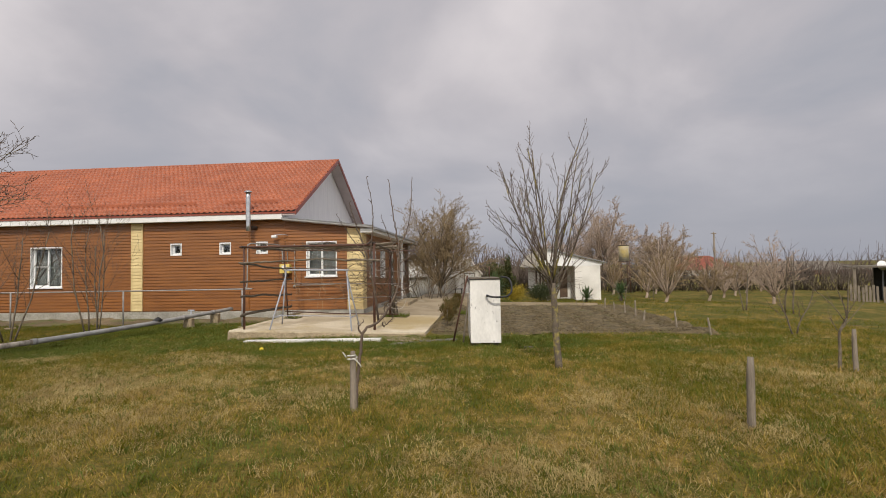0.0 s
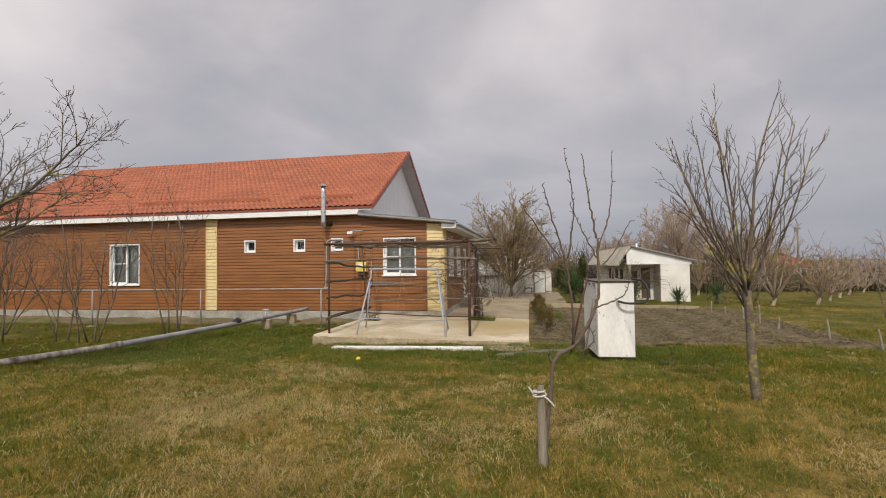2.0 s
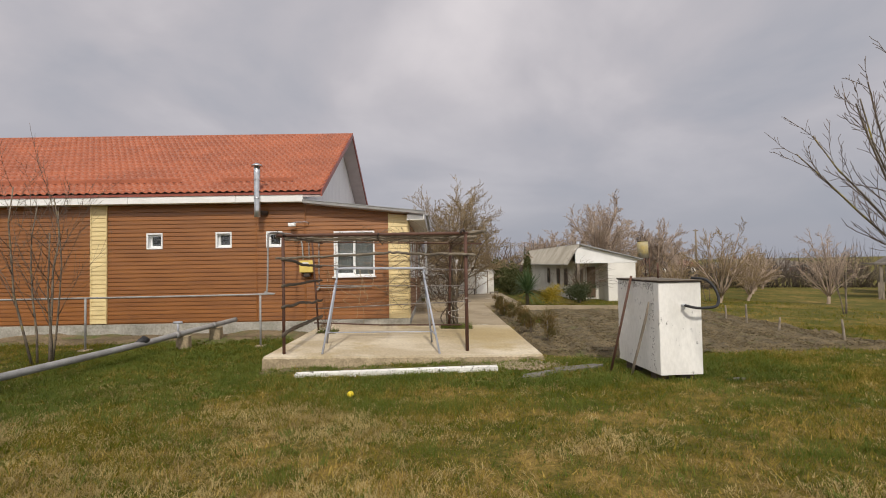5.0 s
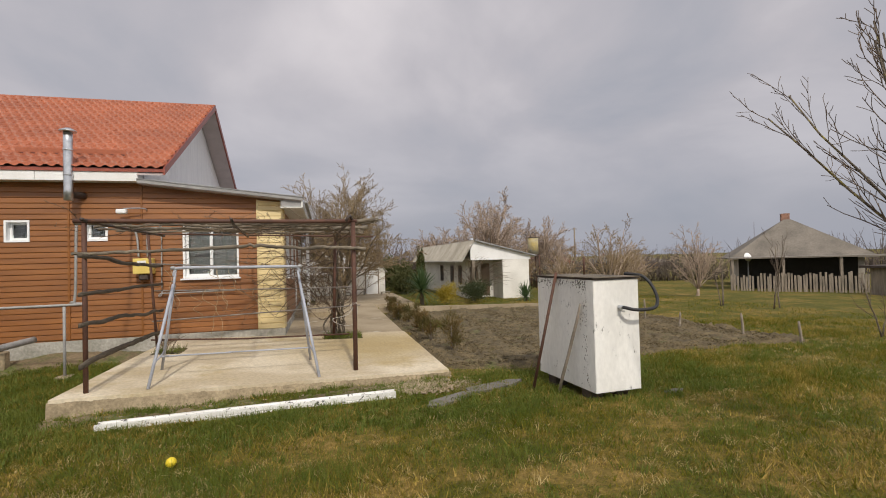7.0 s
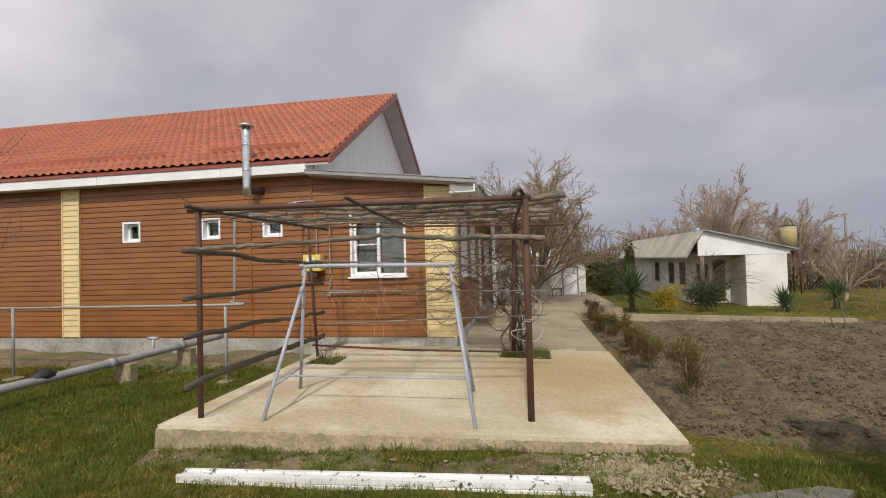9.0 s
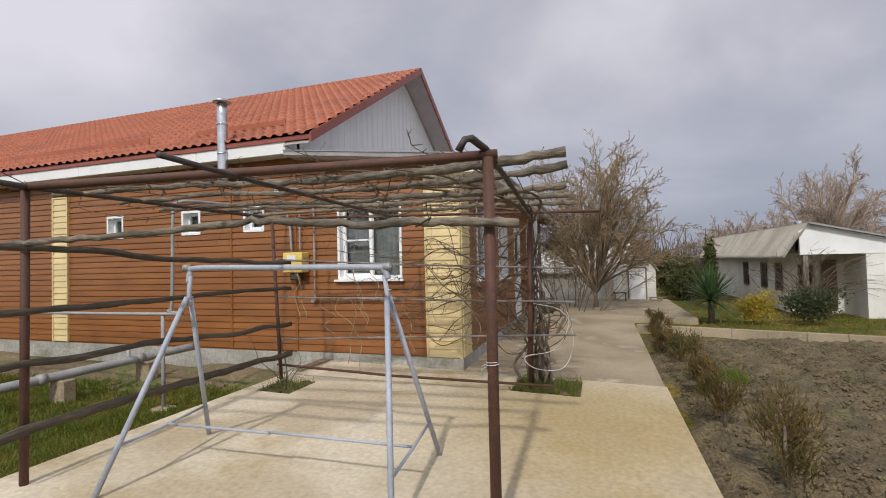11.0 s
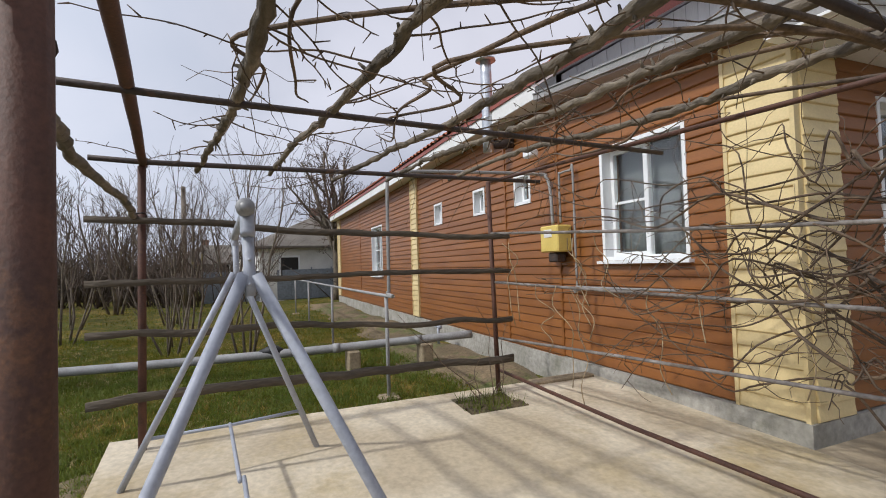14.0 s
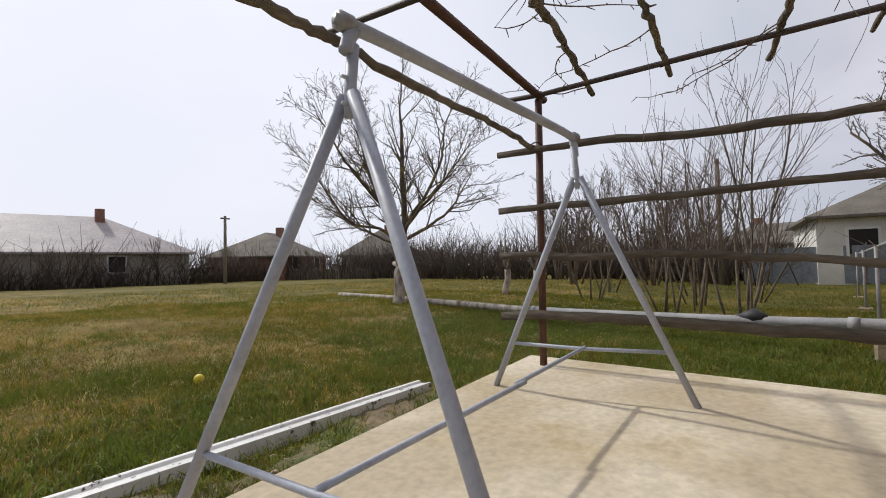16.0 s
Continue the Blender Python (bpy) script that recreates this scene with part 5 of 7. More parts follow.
    tube_part("hose", [(hose, 0.021, 10)], M_RUBBER, b)
    tube_part("valve", [([(1.55, 10.40, 0.99), (1.55, 10.30, 0.992)], 0.026, 8), ([(1.51, 10.33, 0.94), (1.59, 10.33, 0.94)], 0.006, 6), ([(1.55, 10.33, 0.94), (1.55, 10.33, 0.99)], 0.007, 6)], M_GALV, b)
    r = thing("leaning_pipe", (0.9, 11.2, -0.15), "rusty steel pipe leaning on the white box", "pipe")
    tube_part("tube", [([(0.72, 11.2, float(ground_z(0.72, 11.2)) - 0.02), (1.10, 11.15, 1.42)], 0.021, 8)], M_RUST, r)
    w = thing("leaning_stick", (1.05, 10.8, -0.15), "grey wooden stick leaning on the white box", "stick")
    tube_part("stick", [(wobble((0.98, 10.95, float(ground_z(0.98, 10.95)) - 0.02), (1.135, 10.60, 1.03), 6, 0.006, np.random.default_rng(3)), [0.021, 0.022, 0.02, 0.021, 0.02, 0.012], 7)], M_WOODGREY, w)


build_box()


def build_beam():
    b = thing("white_beam", (-2.9, 11.6, -0.2), "long white-painted boxed channel beam lying in the grass", "beam")
    a, c = Vector((-4.59, 11.44)), Vector((-1.12, 11.62))
    d = (c - a).normalized(); n = Vector((-d.y, d.x))
    prof = [(-0.075, 0), (0.075, 0), (0.075, 0.125), (0.045, 0.125), (0.04, 0.108), (-0.04, 0.108), (-0.045, 0.125), (-0.075, 0.125), (-0.075, 0.08), (-0.069, 0.072), (-0.075, 0.064)]
    V, F = [], []
    N = 24
    for i in range(N + 1):
        p = a.lerp(c, i / N)
        zb = -0.265 + 0.015 * i / N
        for u, z in prof:
            V.append((p.x + n.x * u, p.y + n.y * u, zb + z))
    k = len(prof)
    me = bpy.data.meshes.new("channel")
    for i in range(N):
        for j in range(k):
            F.append((i * k + j, i * k + (j + 1) % k, (i + 1) * k + (j + 1) % k, (i + 1) * k + j))
    F += [tuple(range(k))[::-1], tuple(range(N * k, N * k + k))]
    me.from_pydata(V, [], F); me.materials.append(M_BEAM)
    hang(new("channel", me), b)


build_beam()
ball = tagged(part("ball", (lambda bm: (bmesh.ops.create_icosphere(bm, subdivisions=3, radius=0.045, matrix=Matrix.Translation((-3.373, 9.86, float(ground_z(-3.373, 9.86)) + 0.05))), bm)[1])(bmesh.new()), M_BALL, None), "small yellow plastic ball in the grass", "ball")


def build_main_pipe():
    p = thing("ground_pipe", (-8.4, 11, 0), "long grey-white water main pipe lying above the grass", "pipe")
    pts = [(-10.3, 3.0, 0.12), (-9.85, 5.5, 0.11), (-9.42, 7.9, 0.08), (-9.02, 10.1, 0.05), (-8.42, 13.2, 0.10), (-8.05, 15.0, 0.17), (-7.70, 16.45, 0.24)]
    P = smooth_line(pts, 60)
    i0, i1 = 30, 46
    G = M_GASPIPE
    tube_part("pipe", [(P[:i0 + 1], 0.062, 12)], M_LIME, p, "whitewashed pipe section")
    tube_part("pipe", [(P[i0:], 0.064, 12)], G, p)
    for k in (i0, i1, 54):
        d = P[k + 1] - P[k]; d /= np.linalg.norm(d)
        tube_part("coupling", [([P[k] - d * 0.05, P[k] + d * 0.05], 0.076, 12)], G, p)
    for y in (14.6, 15.7):
        x = float(np.interp(y, [q[1] for q in pts], [q[0] for q in pts])); z = float(np.interp(y, [q[1] for q in pts], [q[2] for q in pts]))
        part("support_block", box(x - 0.16, x + 0.13, y - 0.09, y + 0.1, float(ground_z(x, y)) - 0.1, z - 0.062, 0.02), M_CONC_EDGE, p)
    tube_part("rag", [([(-8.42, 13.25, 0.14), (-8.38, 13.45, 0.17), (-8.35, 13.6, 0.12)], [0.03, 0.1, 0.05], 7)], M_RUBBER, p)
    s = thing("tap_pipe", (-9.3, 16.6, -0.1), "short grey capped standpipe at the wall", "pipe")
    tube_part("stem", [([(-9.3, 16.5, -0.15), (-9.3, 16.5, 0.16)], 0.03, 8), ([(-9.42, 16.5, 0.18), (-9.18, 16.5, 0.18)], 0.035, 8)], M_GREYPAINT, s)


build_main_pipe()


# ---------------------------------------------------------------- trees and shrubs
def grow(out, rng, p, d, L, r, level, top, spread, up, kids, sides, gnarl=0.12, first=0.25, ratio=0.62, tip=0.0025):
    """One limb as a crooked tapering line, and its side limbs in turn."""
    n = max(3, int(6 - level))
    P, R = [np.array(p, float)], [r]
    d = np.array(d, float); d /= np.linalg.norm(d)
    rt = max(tip, r * 0.42)
    D = [d]
    for i in range(n):
        d = d + rng.normal(0, gnarl, 3) + np.array((0, 0, up))
        d /= np.linalg.norm(d)
        P.append(P[-1] + d * L / n); R.append(r + (rt - r) * (i + 1) / n); D.append(d)
    out.setdefault(level, []).append((np.array(P), np.array(R), sides[min(level, len(sides) - 1)]))
    if level >= top:
        return
    k = kids[min(level, len(kids) - 1)]
    for c in range(k):
        t = first + (1 - first) * (c + rng.uniform(0.2, 0.9)) / k
        i = min(int(t * n), n - 1); f = t * n - i
        q = P[i] * (1 - f) + P[i + 1] * f
        ax = rng.normal(0, 1, 3); ax -= ax.dot(D[i]) * D[i]; ax /= np.linalg.norm(ax) + 1e-9
        s = spread * rng.uniform(0.6, 1.3)
        nd = D[i] * math.cos(s) + ax * math.sin(s)
        l2 = L * ratio * rng.uniform(0.65, 1.15) * (1.15 - 0.5 * t)
        r2 = max(tip, (R[i] * (1 - f) + R[i + 1] * f) * rng.uniform(0.38, 0.60))
        grow(out, rng, q, nd, l2, r2, level + 1, top, spread, up, kids, sides, gnarl * 1.15, 0.15, ratio, tip)


def tree_parts(out, t, bark, twig, split=2):
    low = [q for k, v in out.items() if k < split for q in v]
    hi = [q for k, v in out.items() if k >= split for q in v]
    for k, q in enumerate(low):
        tube_part("trunk" if k == 0 else "limb", [q], bark, t)
    if hi:
        tagged(tube_part("crown", hi, twig, t, smooth=False), kind="stuff")


def g(x, y):
    return float(ground_z(x, y))


# young fruit tree with an upright crown
def build_young_tree():
    rng = np.random.default_rng(31)
    t = thing("fruit_tree", (2.62, 7.5, g(2.62, 7.5)), "bare young fruit tree with upright branches", "tree")
    out = {}
    z0 = g(2.62, 7.5)
    P = smooth_line([(2.66, 7.5, z0 - 0.05), (2.62, 7.5, 0.5), (2.61, 7.5, 0.95), (2.59, 7.5, 1.35)], 12)
    out[0] = [(P, np.linspace(0.058, 0.044, len(P)), 10)]
    for a, lean, L, r in ((0.2, 0.05, 2.2, 0.024), (1.3, 0.35, 1.9, 0.015), (2.5, 0.45, 1.8, 0.014), (3.2, 0.60, 1.7, 0.015), (4.2, 0.25, 2.0, 0.016), (5.2, 0.42, 1.7, 0.014), (0.0, 0.65, 1.7, 0.015), (6.0, 0.40, 1.8, 0.014), (3.0, 0.25, 2.0, 0.015), (0.6, 0.85, 1.4, 0.012), (3.6, 0.95, 1.3, 0.012), (2.2, 0.62, 1.9, 0.016), (2.0, 0.5, 1.95, 0.015), (2.6, 0.5, 1.8, 0.014)):
        grow(out, rng, P[-1 - rng.integers(0, 4)], (math.sin(lean) * math.cos(a), math.sin(lean) * math.sin(a), math.cos(lean)), L * 1.2, r, 1, 3, 0.5, 0.10, (0, 12, 5, 0), (8, 7, 4, 3), 0.10, 0.12, 0.30, 0.0028)
    tree_parts(out, t, M_LICHEN, M_TWIG)


def stake_and_tie(x, y, z0, rng):
    s = thing("stake", (x, y, z0), "weathered grey wooden stake driven into the grass", "stake", group="stakes")
    tube_part("pole", [(wobble((x + 0.035, y, z0 - 0.1), (x + 0.03, y + 0.01, z0 + 0.66), 7, 0.004, rng), [0.043, 0.043, 0.04, 0.041, 0.038, 0.036, 0.026], 7)], M_WOODGREY, s, smooth=False)
    r = thing("rag_tie", (x, y, z0 + 0.6), "torn white cloth tie round sapling and stake", "cloth tie")
    ring = [(x + 0.02 + 0.055 * math.cos(a), y + 0.02 + 0.06 * math.sin(a), z0 + 0.55 + 0.006 * a) for a in np.linspace(0, 12, 36)]
    tube_part("band", [(ring, 0.008, 4)], M_ROPE, r)
    tube_part("loose_end", [(smooth_line([(x + 0.06, y - 0.04, z0 + 0.58), (x + 0.10, y - 0.05, z0 + 0.55), (x + 0.14, y - 0.05, z0 + 0.50)], 6), 0.008, 4), (smooth_line([(x - 0.03, y - 0.05, z0 + 0.60), (x - 0.07, y - 0.05, z0 + 0.66)], 4), 0.008, 4)], M_ROPE, r)


def build_sapling(x, y, h, seed, lab, spread=0.5):
    rng = np.random.default_rng(seed)
    z0 = g(x, y)
    t = thing("sapling", (x, y, z0), lab, "sapling", group="saplings")
    out = {}
    P = smooth_line([(x - 0.03, y + 0.05, z0 - 0.05), (x - 0.01, y + 0.05, z0 + h * 0.2), (x - 0.02, y + 0.03, z0 + h * 0.36), (x + 0.07, y, z0 + h * 0.5)], 12)
    out[0] = [(P, np.linspace(0.022, 0.014, len(P)), 8)]
    for a, lean, L, r in ((0.1, 0.25, h * 0.55, 0.010), (3.0, 0.55, h * 0.5, 0.008), (2.6, 0.2, h * 0.52, 0.009), (0.4, 0.8, h * 0.4, 0.007), (3.3, 0.9, h * 0.3, 0.006), (5.0, 0.5, h * 0.4, 0.007)):
        k = -1 if lean < 0.5 else -rng.integers(2, 6)
        grow(out, rng, P[k], (math.sin(lean) * math.cos(a), math.sin(lean) * math.sin(a), math.cos(lean)), L, r, 1, 2, spread, 0.10, (0, 5, 0), (8, 5, 3), 0.09, 0.2, 0.35, 0.0025)
    tree_parts(out, t, M_BARK, M_TWIG)


def build_bent_sapling(x, y):
    """The staked sapling: its stem bends over above the tie and sends up long bare shoots."""
    rng = np.random.default_rng(74)
    z0 = g(x, y)
    t = thing("sapling", (x, y, z0), "bent bare sapling tied to a grey wooden stake", "sapling", group="saplings")
    def run(pts, r0, r1, sides=6):
        P = smooth_line([(x + 0.97 * a + rng.normal(0, 0.02), y + 0.25 * a + b, z0 + (c if c < 0.9 else 0.9 + (c - 0.9) * 1.08)) for a, b, c in pts], 8 * (len(pts) - 1))
        P[1:-1] += rng.normal(0, 0.004, (len(P) - 2, 3))
        return (P, np.linspace(r0, r1, len(P)), sides)
    stem = run([(-0.02, 0.02, -0.06), (0.0, 0.01, 0.30), (0.03, 0.0, 0.62), (0.09, 0.0, 0.88), (0.29, 0.02, 1.0), (0.42, 0.04, 1.2), (0.48, 0.05, 1.41), (0.48, 0.06, 1.82)], 0.021, 0.010, 8)
    limbs = [run([(0.48, 0.06, 1.82), (0.43, 0.08, 2.1), (0.38, 0.1, 2.5)], 0.010, 0.004),
             run([(0.27, 0.02, 0.99), (0.24, -0.1, 1.31), (0.17, -0.16, 1.66), (0.03, -0.2, 1.98), (-0.01, -0.22, 2.2)], 0.013, 0.004),
             run([(0.17, -0.16, 1.66), (0.02, -0.1, 1.82), (-0.17, -0.05, 2.1)], 0.008, 0.003),
             run([(0.17, -0.16, 1.66), (0.23, -0.2, 1.95), (0.25, -0.2, 2.15), (0.21, -0.2, 2.48)], 0.008, 0.003),
             run([(0.48, 0.06, 1.74), (0.60, 0.1, 2.05), (0.66, 0.12, 2.52)], 0.008, 0.003),
             run([(0.48, 0.06, 1.66), (0.36, 0.12, 1.86), (0.26, 0.18, 2.1)], 0.007, 0.003),
             run([(0.45, 0.04, 1.27), (0.62, -0.05, 1.36), (0.77, -0.1, 1.5)], 0.008, 0.003),
             run([(0.48, 0.05, 1.55), (0.62, 0.1, 1.72), (0.78, 0.15, 1.96)], 0.007, 0.003),
             run([(0.24, 0.02, 0.97), (0.36, 0.0, 0.93), (0.43, -0.02, 1.02), (0.43, -0.02, 1.14)], 0.008, 0.003),
             run([(0.08, 0.0, 0.84), (0.03, -0.03, 0.92), (0.06, -0.05, 1.0)], 0.012, 0.005)]
    tube_part("trunk", [stem], M_TWIG, t)
    spurs = []
    for L in limbs:
        tube_part("limb", [L], M_TWIG, t)
        for q in L[0][2::2]:
            e = rng.normal(0, 1, 3); e[2] = abs(e[2]); e /= np.linalg.norm(e)
            spurs.append(([q, q + e * rng.uniform(0.015, 0.05)], [0.004, 0.0025], 4))
    tagged(tube_part("spur", spurs, M_TWIG, t, smooth=False), kind="stuff")
    stake_and_tie(x - 0.07, y, z0, rng)


def build_stakes():
    rng = np.random.default_rng(41)
    def stake(x, y, h, r, lean=0.0, material=None):
        z = g(x, y)
        s = thing("stake", (x, y, z), "weathered grey wooden stake driven into the grass", "stake", group="stakes")
        tube_part("pole", [(wobble((x, y, z - 0.1), (x + lean, y, z + h), 6, 0.004, rng), [r, r, r * 0.97, r * 0.95, r * 0.9, r * 0.7], 7)], material or M_WOODGREY, s, smooth=False)
    stake(3.97, 4.55, 0.66, 0.038, 0.02)
    stake(6.84, 7.25, 0.62, 0.035)
    for x, y, h in ((6.8, 13.6, 0.55), (7.3, 12.7, 0.45), (6.33, 15.0, 0.42), (6.6, 16.6, 0.6), (6.45, 17.3, 0.5), (6.42, 18.6, 0.4), (6.3, 19.6, 0.5)):
        stake(x, y, h, 0.028, rng.normal(0, 0.05), M_BARK_PALE)


def build_walnut():
    """Old whitewashed fruit tree on the lawn."""
    rng = np.random.default_rng(52)
    x, y = -9.31, 6.44
    z0 = g(x, y)
    t = thing("whitewashed_tree", (x, y, z0), "old bare fruit tree with a whitewashed trunk", "tree")
    P = smooth_line([(x, y, z0 - 0.08), (x - 0.02, y, z0 + 0.25), (x - 0.04, y - 0.01, z0 + 0.55), (x - 0.08, y, z0 + 0.85)], 12)
    R = np.array([0.20, 0.165, 0.145, 0.135, 0.13, 0.128, 0.125, 0.125, 0.13, 0.135, 0.14, 0.13, 0.11])[:len(P)] * rng.uniform(0.93, 1.08, len(P))
    tube_part("trunk", [(P, R, 14), ([P[-3], P[-3] + np.array((0.1, 0.16, 0.13)), P[-3] + np.array((0.14, 0.24, 0.15))], [0.085, 0.06, 0.045], 9), ([P[-2], P[-2] + np.array((-0.15, -0.2, 0.1)), P[-2] + np.array((-0.2, -0.42, 0.16))], [0.085, 0.06, 0.05], 9)], M_LIME, t, "rough trunk with worn limewash")
    out = {}
    top = P[-1]
    # leader and scaffold limbs: start height, then where each runs
    limbs = (((0, 0, 0.75), (-0.05, 0, 1.9), (0.1, 0.1, 3.2), (0.0, 0.0, 4.4), (0.1, 0, 5.3), 0.095),
             ((-0.05, 0, 1.75), (0.7, 0.25, 2.35), (1.5, 0.4, 2.9), (2.2, 0.6, 3.4), (2.9, 0.8, 4.1), 0.052),
             ((-0.02, 0, 1.6), (0.6, -0.1, 1.85), (1.3, -0.3, 1.95), (1.9, -0.3, 2.5), (2.4, -0.2, 3.1), 0.040),
             ((0, 0, 0.85), (-0.3, -0.55, 1.7), (-0.5, -1.2, 2.7), (-0.45, -1.6, 3.7), (-0.4, -2.0, 4.5), 0.070),
             ((-0.03, 0, 1.85), (-0.5, 0.5, 2.8), (-0.7, 0.9, 3.8), (-0.7, 1.0, 4.4), (-0.8, 1.2, 5.0), 0.046),
             ((-0.03, 0, 1.5), (-0.9, 0.2, 2.0), (-1.6, 0.3, 2.5), (-2.1, 0.3, 3.0), (-2.5, 0.4, 3.6), 0.048),
             ((-0.04, 0, 1.7), (0.2, 0.8, 2.2), (0.3, 1.5, 2.6), (0.35, 2.0, 3.0), (0.4, 2.5, 3.5), 0.044),
             ((0.0, 0, 2.0), (0.3, -0.5, 3.1), (0.5, -0.7, 4.0), (0.55, -0.7, 4.6), (0.7, -0.8, 5.1), 0.044),
             ((-0.02, 0, 1.45), (0.1, -1.0, 1.85), (0.2, -1.8, 2.2), (0.2, -2.3, 2.6), (0.2, -2.7, 3.1), 0.040))
    for *pts, r in limbs:
        Q = smooth_line([(x - 0.06 + a * 0.93, y + b * 0.93, z0 + 0.06 + c * 0.88) for a, b, c in pts], 24)
        Q = Q + np.cumsum(rng.normal(0, 0.012, Q.shape), 0)
        RR = np.linspace(r, max(0.010, r * 0.18), len(Q))
        out.setdefault(1, []).append((Q, RR, 8))
        for k in range(17):
            i = rng.integers(5, len(Q) - 2) if k < 14 else len(Q) - 2
            d = Q[i + 1] - Q[i]; d /= np.linalg.norm(d)
            e = rng.normal(0, 1, 3); e -= e.dot(d) * d; e /= np.linalg.norm(e); sp = rng.uniform(0.5, 1.1)
            grow(out, rng, Q[i], d * math.cos(sp) + e * math.sin(sp) + np.array((0, 0, 0.25)), rng.uniform(0.6, 1.5), min(RR[i] * 0.6, 0.02), 2, 4, 0.7, 0.06, (0, 0, 7, 4), (8, 8, 5, 4, 3), 0.16, 0.15, 0.42, 0.0036)
    low = [q for k, v in out.items() if k < 3 for q in v]; hi = [q for k, v in out.items() if k >= 3 for q in v]
    for q in low[:len(limbs)]:
        tube_part("limb", [q], M_LICHEN, t)
    tagged(tube_part("branch", low[len(limbs):], M_LICHEN, t), kind="stuff")
    tagged(tube_part("crown", hi, M_TWIG, t, smooth=False), kind="stuff")


def shrub(name, x, y, h, stems, seed, label, spread=0.35, bark=None, twig=None, group="", kids=(5, 5, 3), r=0.03, lean=0.3, cat="shrub", top=3, tip=0.004, z=None, ratio=0.5, base_r=0.25, up=0.09):
    rng = np.random.default_rng(seed)
    z0 = g(x, y) if z is None else z
    t = thing(name, (x, y, z0), label, cat, group=group)
    out = {}
    for i in range(stems):
        a = i * 2.4 + rng.uniform(0, 0.8); l = lean * rng.uniform(0.3, 1.2)
        grow(out, rng, (x + base_r * rng.random() * math.cos(a), y + base_r * rng.random() * math.sin(a), z0 - 0.05), (math.sin(l) * math.cos(a), math.sin(l) * math.sin(a), math.cos(l)), h * rng.uniform(0.62, 0.92), r * rng.uniform(0.6, 1), 1, top, spread, up, (0, *kids), (7, 6, 4, 3), 0.10, 0.25, ratio, tip)
    tree_parts(out, t, bark or M_BARK, twig or M_TWIG)
    return t


def leaf_cloud(name, x, y, z, rx, ry, rz, n, size, material, seed, parent, long=1.0, updir=0.3):
    """A ragged mass of small leaves inside an uneven outline."""
    rng = np.random.default_rng(seed)
    lobes = rng.normal(0, 1, (9, 3)); lobes /= np.linalg.norm(lobes, axis=1)[:, None]
    lr = rng.uniform(0.45, 1.0, 9)
    c = lobes[rng.integers(0, 9, n)] * rng.uniform(0.2, 0.62, n)[:, None]
    p = c + rng.normal(0, 0.24, (n, 3))
    P = np.array((x, y, z)) + p * np.array((rx, ry, rz))
    P = P[P[:, 2] > z - rz * 0.98]
    n = len(P)
    d = rng.normal(0, 1, (n, 3)) + np.array((0, 0, updir)); d /= np.linalg.norm(d, axis=1)[:, None]
    s = np.cross(d, rng.normal(0, 1, (n, 3))); s /= np.linalg.norm(s, axis=1)[:, None]
    L = size * rng.uniform(0.6, 1.4, n)[:, None]
    V = np.concatenate([P - s * L * 0.3, P + s * L * 0.3, P + d * L * long])
    i = np.arange(n)
    return tagged(mesh_np(name, V, np.stack([i, i + n, i + 2 * n], -1), material, parent), kind="stuff")


def build_conifers():
    rng = np.random.default_rng(61)
    spots = [(0.22, 21.3, 0.55), (0.2, 20.0, 0.6), (0.3, 18.6, 0.5), (0.3, 17.4, 0.6), (0.3, 16.6, 0.45), (0.26, 15.5, 0.6), (0.36, 14.1, 0.72), (0.12, 19.3, 0.4), (0.24, 22.0, 0.5)]
    for i, (x, y, h) in enumerate(spots):
        t = thing("dwarf_conifer", (x, y, -0.15), "small brownish-green conifer beside the garden path", "conifer", group="conifers along the path")
        tube_part("trunk", [([(x, y, -0.18), (x, y, h * 0.5)], [0.02, 0.01], 6)], M_BARK, t)
        n = 1000
        lob = rng.normal(0, 1, (7, 3)) * np.array((0.30, 0.30, 0.30)) * h * 0.6
        lob[:, 2] = rng.uniform(0.12, 0.85, 7) * h
        k = rng.integers(0, 7, n)
        P = np.array((x, y, -0.12)) + lob[k] * np.array((0.75, 0.75, 1)) + rng.normal(0, 1, (n, 3)) * np.array((0.085, 0.085, 0.10)) * h
        P[:, 2] = np.maximum(P[:, 2], -0.11)
        a = np.arctan2(P[:, 1] - y, P[:, 0] - x)
        d = np.stack([np.cos(a) * 0.5, np.sin(a) * 0.5, np.ones(n)], -1) + rng.normal(0, 0.35, (n, 3)); d /= np.linalg.norm(d, axis=1)[:, None]
        s = np.cross(d, rng.normal(0, 1, (n, 3))); s /= np.linalg.norm(s, axis=1)[:, None]
        L = rng.uniform(0.04, 0.10, n)[:, None]
        V = np.concatenate([P - s * 0.008, P + s * 0.008, P + d * L])
        k = np.arange(n)
        mesh_np("foliage", V, np.stack([k, k + n, k + 2 * n], -1), M_CONIF, t)


